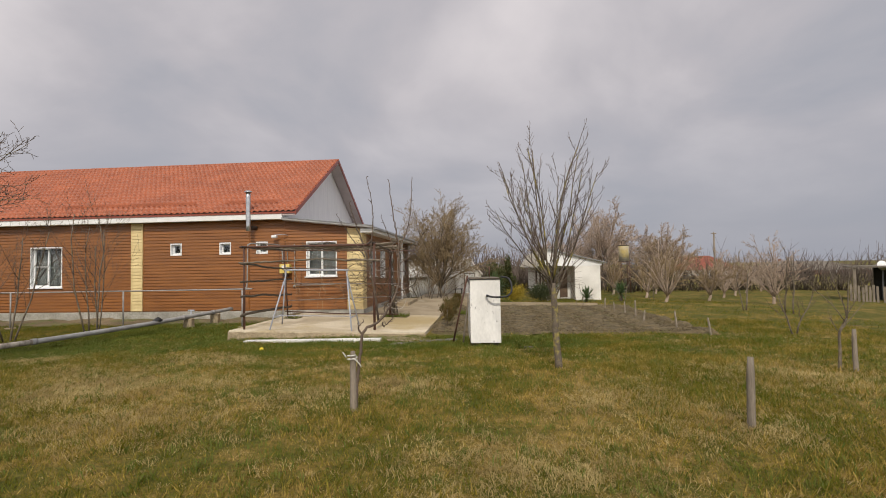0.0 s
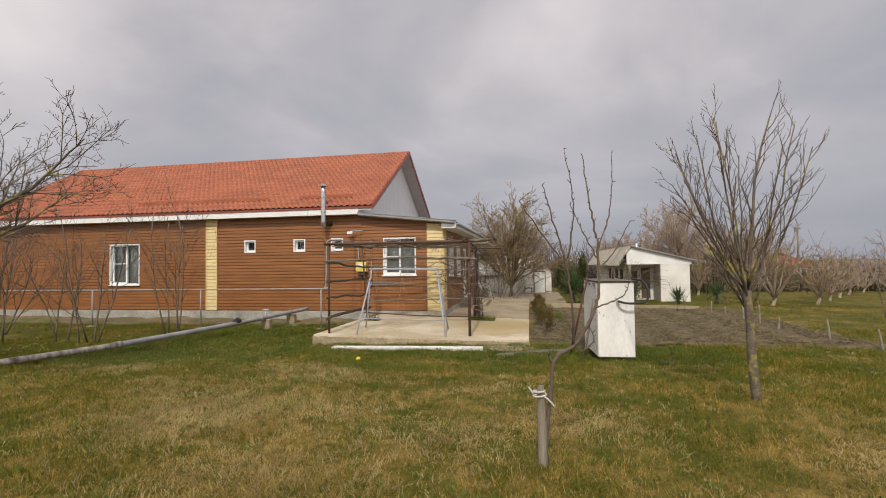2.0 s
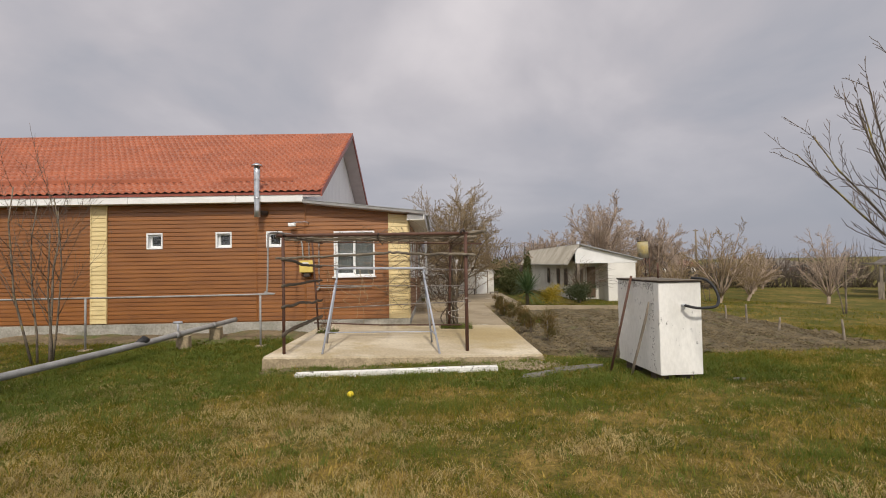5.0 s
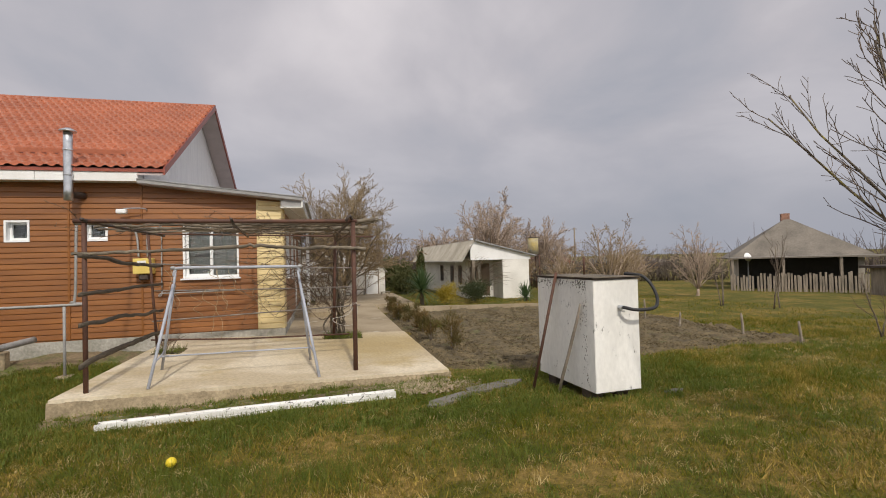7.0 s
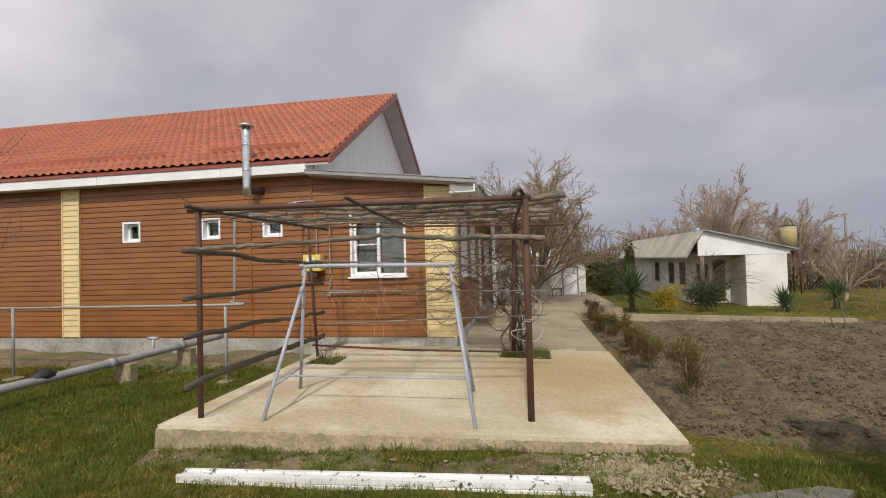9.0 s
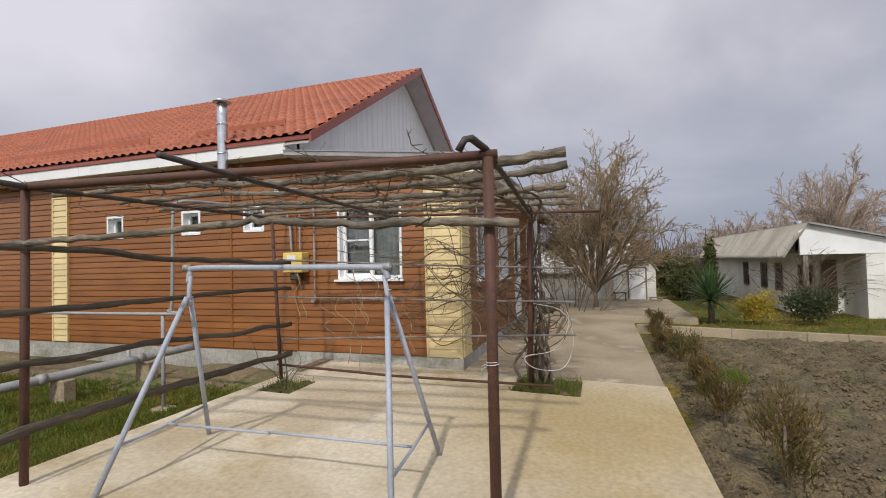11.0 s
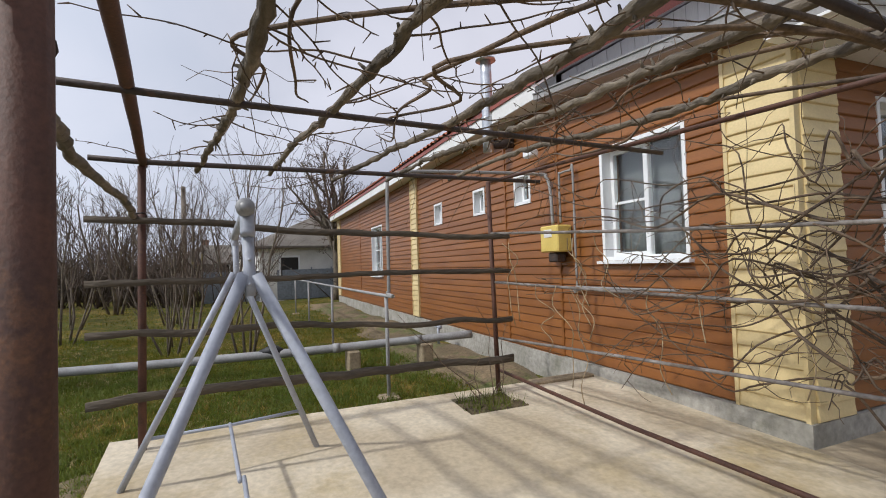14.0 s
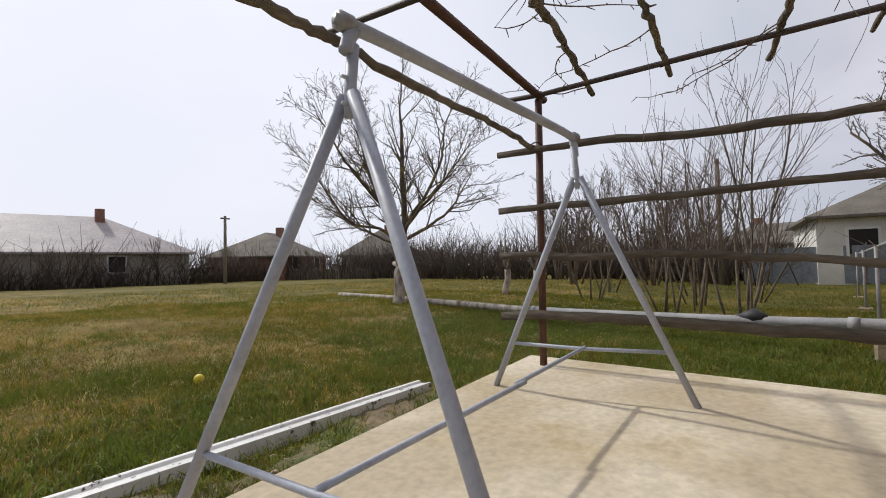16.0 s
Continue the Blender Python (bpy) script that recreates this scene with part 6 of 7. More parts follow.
def yucca(x, y, h, n, seed, L=0.75):
    rng = np.random.default_rng(seed)
    z0 = -0.1
    t = thing("yucca", (x, y, z0), "spiky green yucca with sword-like leaves", "yucca", group="yuccas")
    tube_part("trunk", [([(x, y, z0 - 0.05), (x, y, z0 + h)], [0.09, 0.08], 8)], M_BARK, t)
    V, F = [], []
    for i in range(n):
        a = i * 2.399; e = math.radians(-25 + 105 * (i / n) ** 0.8) + rng.normal(0, 0.1)
        l = L * rng.uniform(0.8, 1.1)
        d = np.array((math.cos(a) * math.cos(e), math.sin(a) * math.cos(e), math.sin(e)))
        s = np.array((-math.sin(a), math.cos(a), 0)); p = np.array((x, y, z0 + h))
        m = p + d * l * 0.45 + np.array((0, 0, 0.02)); q = p + d * l + np.array((0, 0, -0.10 * math.cos(e)))
        b = len(V)
        V += [p - s * 0.02, p + s * 0.02, m - s * 0.034, m + s * 0.034, q]
        F += [(b, b + 1, b + 3), (b, b + 3, b + 2), (b + 2, b + 3, b + 4)]
    mesh_np("leaves", V, F, M_YUCCA, t)


build_young_tree()
build_bent_sapling(0.06, 5.1)
build_sapling(6.75, 7.35, 1.55, 72, lab="low spreading bare sapling beside a stake", spread=0.9)
build_stakes()
build_walnut()
for i, (x, y, h, n) in enumerate(((-10.1, 13.1, 3.4, 7), (-11.5, 11.6, 3.3, 6), (-12.6, 11.8, 2.9, 5), (-14.4, 11.6, 3.3, 8), (-15.8, 12.6, 3.0, 6), (-17.3, 11.0, 3.4, 7), (-13.5, 9.3, 3.0, 6), (-16.6, 8.6, 3.2, 7))):
    shrub("lilac_shrub", x, y, h * 1.28, max(3, int(n * 0.72)), 80 + i, "bare many-stemmed shrub standing in the lawn", group="bare shrubs on the lawn", r=0.030, lean=0.30, spread=0.55, kids=(8, 6, 4), tip=0.0032, base_r=0.3)
for i, (x, y, h) in enumerate(((-13.0, 7.0, 1.2), (-14.4, 7.15, 1.1))):
    t = thing("pollarded_tree", (x, y, g(x, y)), "pollarded whitewashed stump with short cut limbs", "tree", group="pollards")
    rng = np.random.default_rng(95 + i)
    tube_part("trunk", [(wobble((x, y, g(x, y) - 0.05), (x - 0.05, y + 0.05, h * 0.62), 6, 0.02, rng), [0.12, 0.10, 0.09, 0.085, 0.09, 0.08], 9)], M_LIME, t)
    tube_part("limb", [(wobble((x - 0.05, y + 0.05, h * 0.58), (x + 0.1, y + 0.3, h), 5, 0.03, rng), [0.06, 0.055, 0.05, 0.05, 0.055], 7), (wobble((x - 0.05, y + 0.05, h * 0.6), (x - 0.1, y - 0.25, h * 1.15), 5, 0.03, rng), [0.055, 0.05, 0.045, 0.04, 0.05], 7), (wobble((x - 0.05, y + 0.05, h * 0.6), (x, y + 0.05, h * 1.6), 5, 0.03, rng), [0.04, 0.03, 0.025, 0.02, 0.015], 6)], M_BARK, t)
def round_tree(name, x, y, h, width, trunk_h, limbs, seed, label, bark, twig, tip, r, group="", kids=(11, 8, 6), z=None):
    """A broad bare tree: short trunk, limbs fanned out to a domed crown, fine twigs."""
    rng = np.random.default_rng(seed)
    z0 = g(x, y) if z is None else z
    t = thing(name, (x, y, z0), label, "tree", group=group)
    out = {}
    P = wobble((x, y, z0 - 0.1), (x + 0.05, y, z0 + trunk_h), 6, 0.03, rng)
    out[0] = [(P, np.linspace(r * 1.6, r * 1.2, len(P)), 9)]
    for i in range(limbs):
        u = (i + 0.5) / limbs
        lean = 1.25 * math.sqrt(u); a = i * 2.4
        reach = np.array((math.sin(lean) * math.cos(a) * width / 2, math.sin(lean) * math.sin(a) * width / 2, math.cos(lean) * (h - trunk_h) + 0.05 * h))
        L = np.linalg.norm(reach) * rng.uniform(0.70, 0.86)
        start = np.array(P[-1]) - np.array((0, 0, rng.uniform(0, 0.35) * trunk_h))
        grow(out, rng, start, reach / np.linalg.norm(reach) + np.array((0, 0, 0.35)), L, r * rng.uniform(0.55, 0.8), 1, 4, 0.62, -0.035 * lean, (0, *kids), (8, 6, 4, 3, 3), 0.11, 0.22, 0.40, tip)
    tree_parts(out, t, bark, twig)


# tree and forsythia-like thicket behind the annexe
round_tree("garden_tree", -1.15, 27.6, 6.5, 8.2, 1.1, 36, 101, "large bare tree with ochre lower twigs behind the house", M_BARK, M_TWIG_YEL, 0.0062, 0.052, kids=(12, 8, 6))
shrub("thicket", -1.9, 26.4, 3.0, 20, 102, "dense ochre-twigged bare thicket by the path", spread=0.6, twig=M_TWIG_YEL, kids=(6, 6, 4), r=0.026, lean=0.75, base_r=0.9, tip=0.005, up=0.03)
build_conifers()
yucca(2.0, 25.0, 0.62, 150, 110, 1.15)
yucca(6.7, 24.9, 0.15, 80, 111, 0.75)
yucca(8.6, 25.6, 0.35, 80, 112, 0.8)
gb = thing("golden_shrub", (3.15, 25.0, -0.1), "rounded golden-leaved shrub by the white house", "shrub")
leaf_cloud("foliage", 3.15, 25.0, 0.36, 0.62, 0.6, 0.52, 2600, 0.065, M_GOLD, 120, gb)
gs = thing("dark_shrub", (4.5, 25.3, -0.1), "low dark green evergreen shrub by the white house", "shrub")
leaf_cloud("foliage", 4.5, 25.3, 0.36, 0.85, 0.8, 0.55, 3400, 0.08, M_SHRUBGREEN, 121, gs)
for i, (x, y, h, r) in enumerate(((2.6, 33.5, 1.7, 0.8), (2.2, 36, 2.2, 0.8), (3.2, 34.5, 1.5, 0.6), (2.9, 29.6, 2.5, 0.22))):
    t = thing("thuja", (x, y, -0.12), "dark green upright conifer in the garden", "conifer", group="garden conifers")
    leaf_cloud("foliage", x, y, h * 0.5 - 0.1, r, r, h * 0.62, 3000, 0.12, M_THUJA, 130 + i, t, long=1.4, updir=1.2)
for i, (x, y, L) in enumerate(((5.35, 19.9, 0.5), (8.0, 22.8, 0.7), (9.4, 23.5, 0.6))):
    shrub("bed_sapling", x, y, 1.1, 2, 140 + i, "small crooked bare sapling at the edge of the bed", r=0.02, kids=(3, 2, 2), group="small saplings", z=-0.1, cat="sapling")


# ---------------------------------------------------------------- other buildings
def build_white_house():
    h = thing("white_outbuilding", (6.3, 31, -0.1), "low whitewashed outbuilding with a corrugated skirt roof", "outbuilding")
    yf = 27.2
    xr, xp, xl = 7.95, 5.12, 4.75
    # gable with a recessed porch at its west half
    part("wall", box(6.55, xr, yf, yf + 0.25, -0.3, 1.73), M_WHITEWALL, h)
    part("wall", box(xr - 0.25, xr, yf + 0.252, 40, -0.3, 1.9), M_WHITEWALL, h)
    part("gable", prism([(4.9, 1.74), (8.05, 1.74), (8.05, 1.88), (5.14, 2.66), (4.9, 2.45)], "y", yf - 0.01, yf + 0.1), M_WHITE, h)
    part("porch_ceiling", box(4.9, 6.54, yf + 0.12, 28.598, 1.742, 1.80), M_WHITEWALL, h)
    part("porch_wall", boxes((5.1, 7.5, 28.6, 28.8, -0.3, 1.741)), M_WHITEWALL, h)
    part("porch_side_wall", box(6.56, 6.75, yf + 0.252, 28.598, -0.3, 1.741), M_WHITEWALL, h)
    part("porch_door", box(5.9, 6.35, 28.56, 28.598, -0.1, 1.55, 0.01), M_DOORWOOD, h)
    # solid near-black box: the dimness behind the window is in its colour
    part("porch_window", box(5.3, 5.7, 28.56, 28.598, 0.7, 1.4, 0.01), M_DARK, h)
    part("porch_post", box(4.98, 5.12, yf + 0.02, yf + 0.16, -0.3, 1.739), M_WOODGREY, h)
    part("side_wall", box(5.1, 5.3, 28.802, 40, -0.3, 1.9), M_WHITEWALL, h)
    for i, y in enumerate((29.4, 31.0, 33.4)):
        # near-black boxes again in place of glass and a shaded room
        w = part("window", box(5.06, 5.099, y, y + 0.55, 0.55, 1.4, 0.01), M_DARK, h)
        part("frame", boxes((5.045, 5.058, y - 0.06, y + 0.61, 0.49, 0.55), (5.045, 5.058, y - 0.06, y + 0.61, 1.4, 1.46), (5.045, 5.058, y - 0.06, y, 0.55, 1.4), (5.045, 5.058, y + 0.55, y + 0.61, 0.55, 1.4)), M_DOORWOOD, w)
    part("back_wall", box(5.1, xr, 40.002, 40.25, -0.3, 1.9), M_WHITEWALL, h)
    # skirt of corrugated sheet on the west side, roof slope to the east
    def sheet(name, a, b, y0, y1, material, wave=0.15, amp=0.02):
        n = int((y1 - y0) / wave) * 4
        ys = np.linspace(y0, y1, n + 1)
        dx, dz = b[0] - a[0], b[1] - a[1]; l = math.hypot(dx, dz)
        o = amp * np.sin(np.arange(n + 1) * math.pi / 2)
        V = [(a[0] - dz / l * k, y, a[1] + dx / l * k) for y, k in zip(ys, o)] + [(b[0] - dz / l * k, y, b[1] + dx / l * k) for y, k in zip(ys, o)]
        F = [(i, i + 1, n + 2 + i, n + 1 + i) for i in range(n)]
        return mesh_np(name, V, F, material, h)
    sheet("skirt_roof", (4.45, 1.72), (5.12, 2.72), yf - 0.12, 40.3, M_STAINED_ROOF)
    sheet("roof", (5.10, 2.72), (8.25, 1.90), yf - 0.15, 40.3, M_SLATE)
    part("roof_underside", prism([(5.1, 2.68), (8.22, 1.87), (8.22, 1.84), (5.1, 2.65), (4.46, 1.69), (4.46, 1.66)], "y", yf - 0.1, 40.2), M_WHITEWALL, h)
    part("barge_board", prism([(5.08, 2.75), (8.27, 1.925), (8.27, 1.875), (5.08, 2.69)], "y", yf - 0.18, yf - 0.152), M_GREYMETAL, h)
    tube_part("stove_pipe", [([(6.2, 31, 2.3), (6.2, 31, 3.0)], 0.09, 10)], M_GALV, h)
    rng = np.random.default_rng(150)
    v = thing("climbing_vine", (5.2, 27.1, -0.1), "bare climbing plant on the porch of the white outbuilding", "vine")
    cs = []
    for i in range(60):
        P = [np.array((5.1 + rng.normal(0, 0.12), yf - 0.05, -0.1))]
        d = np.array((rng.normal(0.05, 0.25), 0, 1.0))
        for k in range(9):
            d = d + rng.normal(0, 0.3, 3) * np.array((1, 0.15, 0.6)) + np.array((0.02 * k, 0, -0.03 * k)); d /= np.linalg.norm(d)
            P.append(P[-1] + d * rng.uniform(0.18, 0.34))
        cs.append((np.array(P), np.linspace(0.012, 0.004, 10), 4))
    tagged(tube_part("cane", cs, M_VINE, v), kind="stuff")


def build_shed():
    s = thing("white_shed", (-0.8, 32.5, -0.15), "whitewashed gabled shed with a pale sheet roof", "shed")
    x0, x1, xp, yf, yb = -0.42, 1.2, 0.40, 31.0, 37
    part("front_wall", prism([(x0, -0.3), (x1, -0.3), (x1, 1.28), (xp, 2.28), (x0, 1.4)], "y", yf, yf + 0.2), M_WHITEWALL, s)
    part("door", box(0.18, 0.80, yf - 0.03, yf - 0.002, -0.1, 1.32, 0.008), M_WHITE, s)
    part("door_frame", boxes((0.12, 0.175, yf - 0.04, yf - 0.001, -0.1, 1.38), (0.805, 0.86, yf - 0.04, yf - 0.001, -0.1, 1.38), (0.176, 0.804, yf - 0.04, yf - 0.001, 1.325, 1.38)), M_WOODGREY, s)
    part("side_wall", box(-4.4, x0 - 0.002, yf + 0.3, yf + 0.5, -0.3, 1.25), M_WHITEWALL, s)
    part("side_wall", box(x1 - 0.2, x1, yf + 0.202, yb, -0.3, 1.28), M_WHITEWALL, s)
    part("roof", prism([(xp, 2.36), (x1 + 0.12, 1.24), (x1 + 0.12, 1.20), (xp, 2.31)], "y", yf - 0.12, yb), M_STAINED_ROOF, s)
    part("roof", prism([(yf + 0.1, 1.18), (yf + 2.6, 2.42), (yf + 2.6, 2.36), (yf + 0.1, 1.13)], "x", -4.5, xp), M_WHITEWALL, s, "pale whitewashed sheet roof slope")
    part("back_wall", box(-4.4, x1, yb - 0.2, yb - 0.002, -0.3, 1.25), M_WHITEWALL, s)
    b = thing("bench", (1.0, 30.2, -0.1), "small low wooden bench by the shed door", "bench")
    part("seat", box(0.85, 1.35, 30.1, 30.35, 0.16, 0.2, 0.005), M_WOODGREY, b)
    for x in (0.88, 1.28):
        part("leg", box(x, x + 0.05, 30.12, 30.33, -0.15, 0.158), M_WOODGREY, b)
    t = thing("garden_table", (-0.2, 30.2, -0.1), "small dark garden table by the shed", "table")
    part("tabletop", box(-0.45, 0.05, 30.0, 30.4, 0.36, 0.40, 0.005), M_DARKSTEEL, t)
    for x in (-0.42, -0.02):
        for y in (30.03, 30.35):
            part("leg", box(x, x + 0.03, y, y + 0.03, -0.15, 0.358), M_DARKSTEEL, t)


def build_tank():
    t = thing("water_tank", (10.9, 33, -0.1), "streaked shower water tank on a steel stand", "water tank")
    tube_part("barrel", [([(10.9, 33, 1.98), (10.9, 33, 3.02)], 0.33, 18)], M_BLUETANK, t)
    tube_part("barrel_rim", [([(10.9, 33, 1.95), (10.9, 33, 1.99)], 0.38, 18), ([(10.9, 33, 3.01), (10.9, 33, 3.05)], 0.345, 18)], M_DARKSTEEL, t)
    for dx, dy in ((-0.27, -0.27), (0.27, -0.27), (0.27, 0.27), (-0.27, 0.27)):
        tube_part("leg", [([(10.9 + dx * 1.1, 33 + dy * 1.1, -0.2), (10.9 + dx, 33 + dy, 1.95)], 0.035, 6)], M_RUST, t)
    tube_part("handle", [(smooth_line([(10.75, 33, 3.04), (10.8, 33, 3.33), (11.0, 33, 3.36), (11.1, 33, 3.04)], 14), 0.015, 5)], M_DARKSTEEL, t)


def hip_house(name, x, y, w, d, wall_h, roof_h, rot, roof_mat, wall_mat, label, windows=4, over=0.4, ridge=0.35, glow=None, wz=-0.2, chimney=True, wl_h=0.9):
    """A far single-storey house with a hipped roof, its openings and chimney."""
    m = Matrix.Translation((x, y, 0)) @ Matrix.Rotation(rot, 4, "Z")
    h = thing(name, (x, y, wz), label, "house")
    def P(bm, nm, mt, par=h, lab=""):
        bmesh.ops.transform(bm, matrix=m, verts=bm.verts[:])
        return part(nm, bm, mt, par, lab)
    wall = P(boxes((-w / 2, w / 2, -d / 2, d / 2, wz - 0.2, wall_h)), "wall", wall_mat)
    bm = bmesh.new()
    e = [bm.verts.new(v) for v in ((-w / 2 - over, -d / 2 - over, wall_h), (w / 2 + over, -d / 2 - over, wall_h), (w / 2 + over, d / 2 + over, wall_h), (-w / 2 - over, d / 2 + over, wall_h))]
    e2 = [bm.verts.new((v.co.x, v.co.y, wall_h - 0.12)) for v in e]
    r = [bm.verts.new((-w * ridge / 2, 0, wall_h + roof_h)), bm.verts.new((w * ridge / 2, 0, wall_h + roof_h))]
    for f in ((e[0], e[1], r[1], r[0]), (e[1], e[2], r[1]), (e[2], e[3], r[0], r[1]), (e[3], e[0], r[0]), (e2[3], e2[2], e2[1], e2[0])):
        bm.faces.new(f)
    for i in range(4):
        bm.faces.new((e[i], e2[i], e2[(i + 1) % 4], e[(i + 1) % 4]))
    roof = P(bm, "roof", roof_mat)
    if chimney:
        P(boxes((-w * ridge / 2 - 0.1, -w * ridge / 2 + 0.45, 0.3, 0.85, wall_h + roof_h * 0.5, wall_h + roof_h + 0.5)), "chimney", M_BRICKFAR)
    for i in range(windows):
        u = -w / 2 + (i + 0.5) * w / windows
        for s in (-1, 1):
            yy = s * d / 2
            win = P(boxes((u - 0.55, u + 0.55, min(yy, yy + s * 0.03), max(yy, yy + s * 0.03), wl_h, wl_h + 1.2)), "window", M_WHITE)
            # pane painted near-black for the unlit inside; no room behind it
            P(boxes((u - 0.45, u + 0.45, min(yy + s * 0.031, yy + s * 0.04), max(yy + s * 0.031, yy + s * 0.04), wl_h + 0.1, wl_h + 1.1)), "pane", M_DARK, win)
    return h


def far_houses():
    # across the street to the west
    hip_house("slate_house", -31.5, 17.5, 9, 8, 2.6, 2.1, 0.15 + math.pi / 2, M_SLATE, M_WHITEWALL, "white house with a grey wavy slate hip roof", windows=3, ridge=0.1)
    f = thing("street_fence", (-27, 15.5, -0.1), "blue-grey sheet metal street fence and gate", "fence")
    y = 11.0
    while y < 22:
        part("panel", box(-27.03, -27.0, y, y + 1.02, -0.2, 1.35, 0.004), M_GREYFENCE, f)
        part("post", box(-27.1, -27.04, y - 0.03, y + 0.03, -0.2, 1.45), M_GREYFENCE, f)
        y += 1.05
    hip_house("pale_roof_house", -8.4, -27, 17, 9, 2.3, 2.7, -0.17, M_PALEROOF, M_OLDWALL, "low plastered house under a pale hipped roof", windows=2, ridge=0.45)
    hip_house("brick_cottage", -24.8, -25.3, 8, 7, 2.1, 2.2, 0.5, M_SLATE, M_BRICKFAR, "small brick cottage with a dark hipped roof", windows=2, ridge=0.2)
    hip_house("green_cottage", -34, -20.5, 8, 7, 2.1, 2.6, 0.8, M_SLATE, M_OLDWALL, "old plastered cottage with a dark hipped roof", windows=2, ridge=0.2)
    hip_house("far_barn", -45, 11.5, 8, 7, 2.0, 1.6, 1.5, M_SLATE, M_OLDWALL, "grey barn beyond the lawn", windows=1, ridge=0.5)
    hip_house("long_cottage", -40, 24, 12, 8, 2.4, 1.8, 1.57, M_SLATE, M_OLDWALL, "long grey cottage across the street", windows=3, ridge=0.5)
    # north-east
    hip_house("red_roof_house", 48.6, 112, 14, 10, 2.4, 3.0, 0.1, M_REDROOF, M_WHITEWALL, "far house with a dark red roof", windows=3, ridge=0.5)
    hip_house("brick_house", 70, 110, 22, 12, 2.0, 1.9, -0.4, M_SLATE, M_BRICKFAR, "far red brick house with white window frames", windows=5, ridge=0.35)
    far = thing("far_wall", (70, 95, -0.1), "grey fence in front of the far brick house", "fence")
    for i in range(16):
        x = 54 + i * 2.6
        part("panel", box(x, x + 2.55, 100 - i * 0.8, 100.06 - i * 0.8, -0.2, 1.0), M_GREYFENCE, far)


def old_farmhouse():
    h = hip_house("old_farmhouse", 33.4, 34.7, 7.4, 6.6, 2.0, 2.9, -0.7, M_SLATE, M_OLDWALL, "run-down farmhouse with a mossy hipped roof", windows=3, over=0.6, ridge=0.06)
    p = thing("farm_porch", (30.5, 28.6, -0.1), "dilapidated open lean-to porch of grey boards", "porch")
    m = Matrix.Translation((30.2, 28.4, 0)) @ Matrix.Rotation(-0.55, 4, "Z")
    rng = np.random.default_rng(160)
    def P(bm, nm, mt):
        bmesh.ops.transform(bm, matrix=m, verts=bm.verts[:]); part(nm, bm, mt, p)
    P(boxes((-7, 9.5, -2.2, 1.5, 2.0, 2.08)), "porch_roof", M_SLATE)
    for x in (-6.8, -4, -1, 2, 5, 9):
        P(boxes((x, x + 0.14, -2.1, -1.96, -0.2, 1.99)), "post", M_WOODGREY)
    # near-black panel added for the deep shade under the porch
    P(boxes((-5.6, 1.2, 0.9, 1.0, -0.2, 1.95)), "opening_shade_panel", M_DARK)
    f = thing("picket_fence", (29, 26.8, -0.1), "crooked grey picket fence before the farmhouse", "fence")
    for i in range(46):
        x = -7 + i * 0.16 + rng.normal(0, 0.02); hh = rng.uniform(0.85, 1.15)
        if 7 < i < 9: continue
        b = box(x, x + 0.11, -2.75, -2.72, -0.2, hh, 0.004)
        bmesh.ops.transform(b, matrix=m, verts=b.verts[:]); part("picket", b, M_WOODGREY, f)
    for i in range(20):
        x = 1.6 + i * 0.17; hh = rng.uniform(1.3, 1.75)
        b = box(x, x + 0.15, -2.45, -2.42, -0.2, hh, 0.004)
        bmesh.ops.transform(b, matrix=m, verts=b.verts[:]); part("picket", b, M_WOODGREY, f)
    pil = thing("sheet_pile", (33, 26, -0.1), "pile of white sheets stacked by the fence", "stack")
    for i in range(4):
        b = box(4.6, 6.6, -3.6, -2.8, -0.15 + i * 0.13, -0.05 + i * 0.13, 0.01)
        bmesh.ops.transform(b, matrix=m, verts=b.verts[:]); part("sheet", b, M_WHITE, pil)
    d = thing("satellite_dish", (25.8, 31.2, 1.5), "white satellite dish on a pole", "satellite dish")
    bm = bmesh.new()
    bmesh.ops.create_cone(bm, segments=18, radius1=0.3, radius2=0.1, depth=0.14, cap_ends=True, matrix=Matrix.Translation((25.8, 31.2, 2.1)) @ Matrix.Rotation(1.4, 4, "X"))
    part("dish", bm, M_WHITE, d)
    tube_part("mast", [([(25.8, 31.3, -0.2), (25.8, 31.25, 2.05)], 0.04, 6)], M_GREYPAINT, d)
    s = thing("farm_shed", (24.5, 21.5, -0.1), "low tarred shed with a flat roof at the field edge", "shed")
    part("wall", box(24.5, 29, 20.2, 23.0, -0.3, 1.5), M_WOODGREY, s)
    part("roof", box(24.2, 29.3, 19.9, 23.3, 1.502, 1.62), M_DARKSTEEL, s)
    part("door", box(24.47, 24.498, 21.0, 22.0, -0.1, 1.3), M_DARK, s)


def utility_poles():
    for x, y, h in ((-16.7, -17.2, 4.6), (-24.5, 10.5, 5.2), (29, 59.6, 5.2)):
        t = thing("utility_pole", (x, y, -0.2), "grey utility pole with a cross arm", "utility pole", group="utility poles")
        tube_part("pole", [([(x, y, -0.3), (x, y, h)], [0.13, 0.09], 8)], M_WOODGREY, t)
        part("cross_arm", box(x - 0.3, x + 0.3, y - 0.05, y + 0.05, h - 0.22, h - 0.12), M_WOODGREY, t)


build_white_house()
build_shed()
build_tank()
# the ground falls away a little beyond the bed, and what stands there with it
for ob in list(bpy.data.objects):
    if ob.parent is None and ob.name.split(".")[0] in ("white_outbuilding", "climbing_vine", "white_shed", "bench", "garden_table", "water_tank", "yucca", "golden_shrub", "dark_shrub", "thuja"):
        ob.location.z -= 0.19
far_houses()
old_farmhouse()
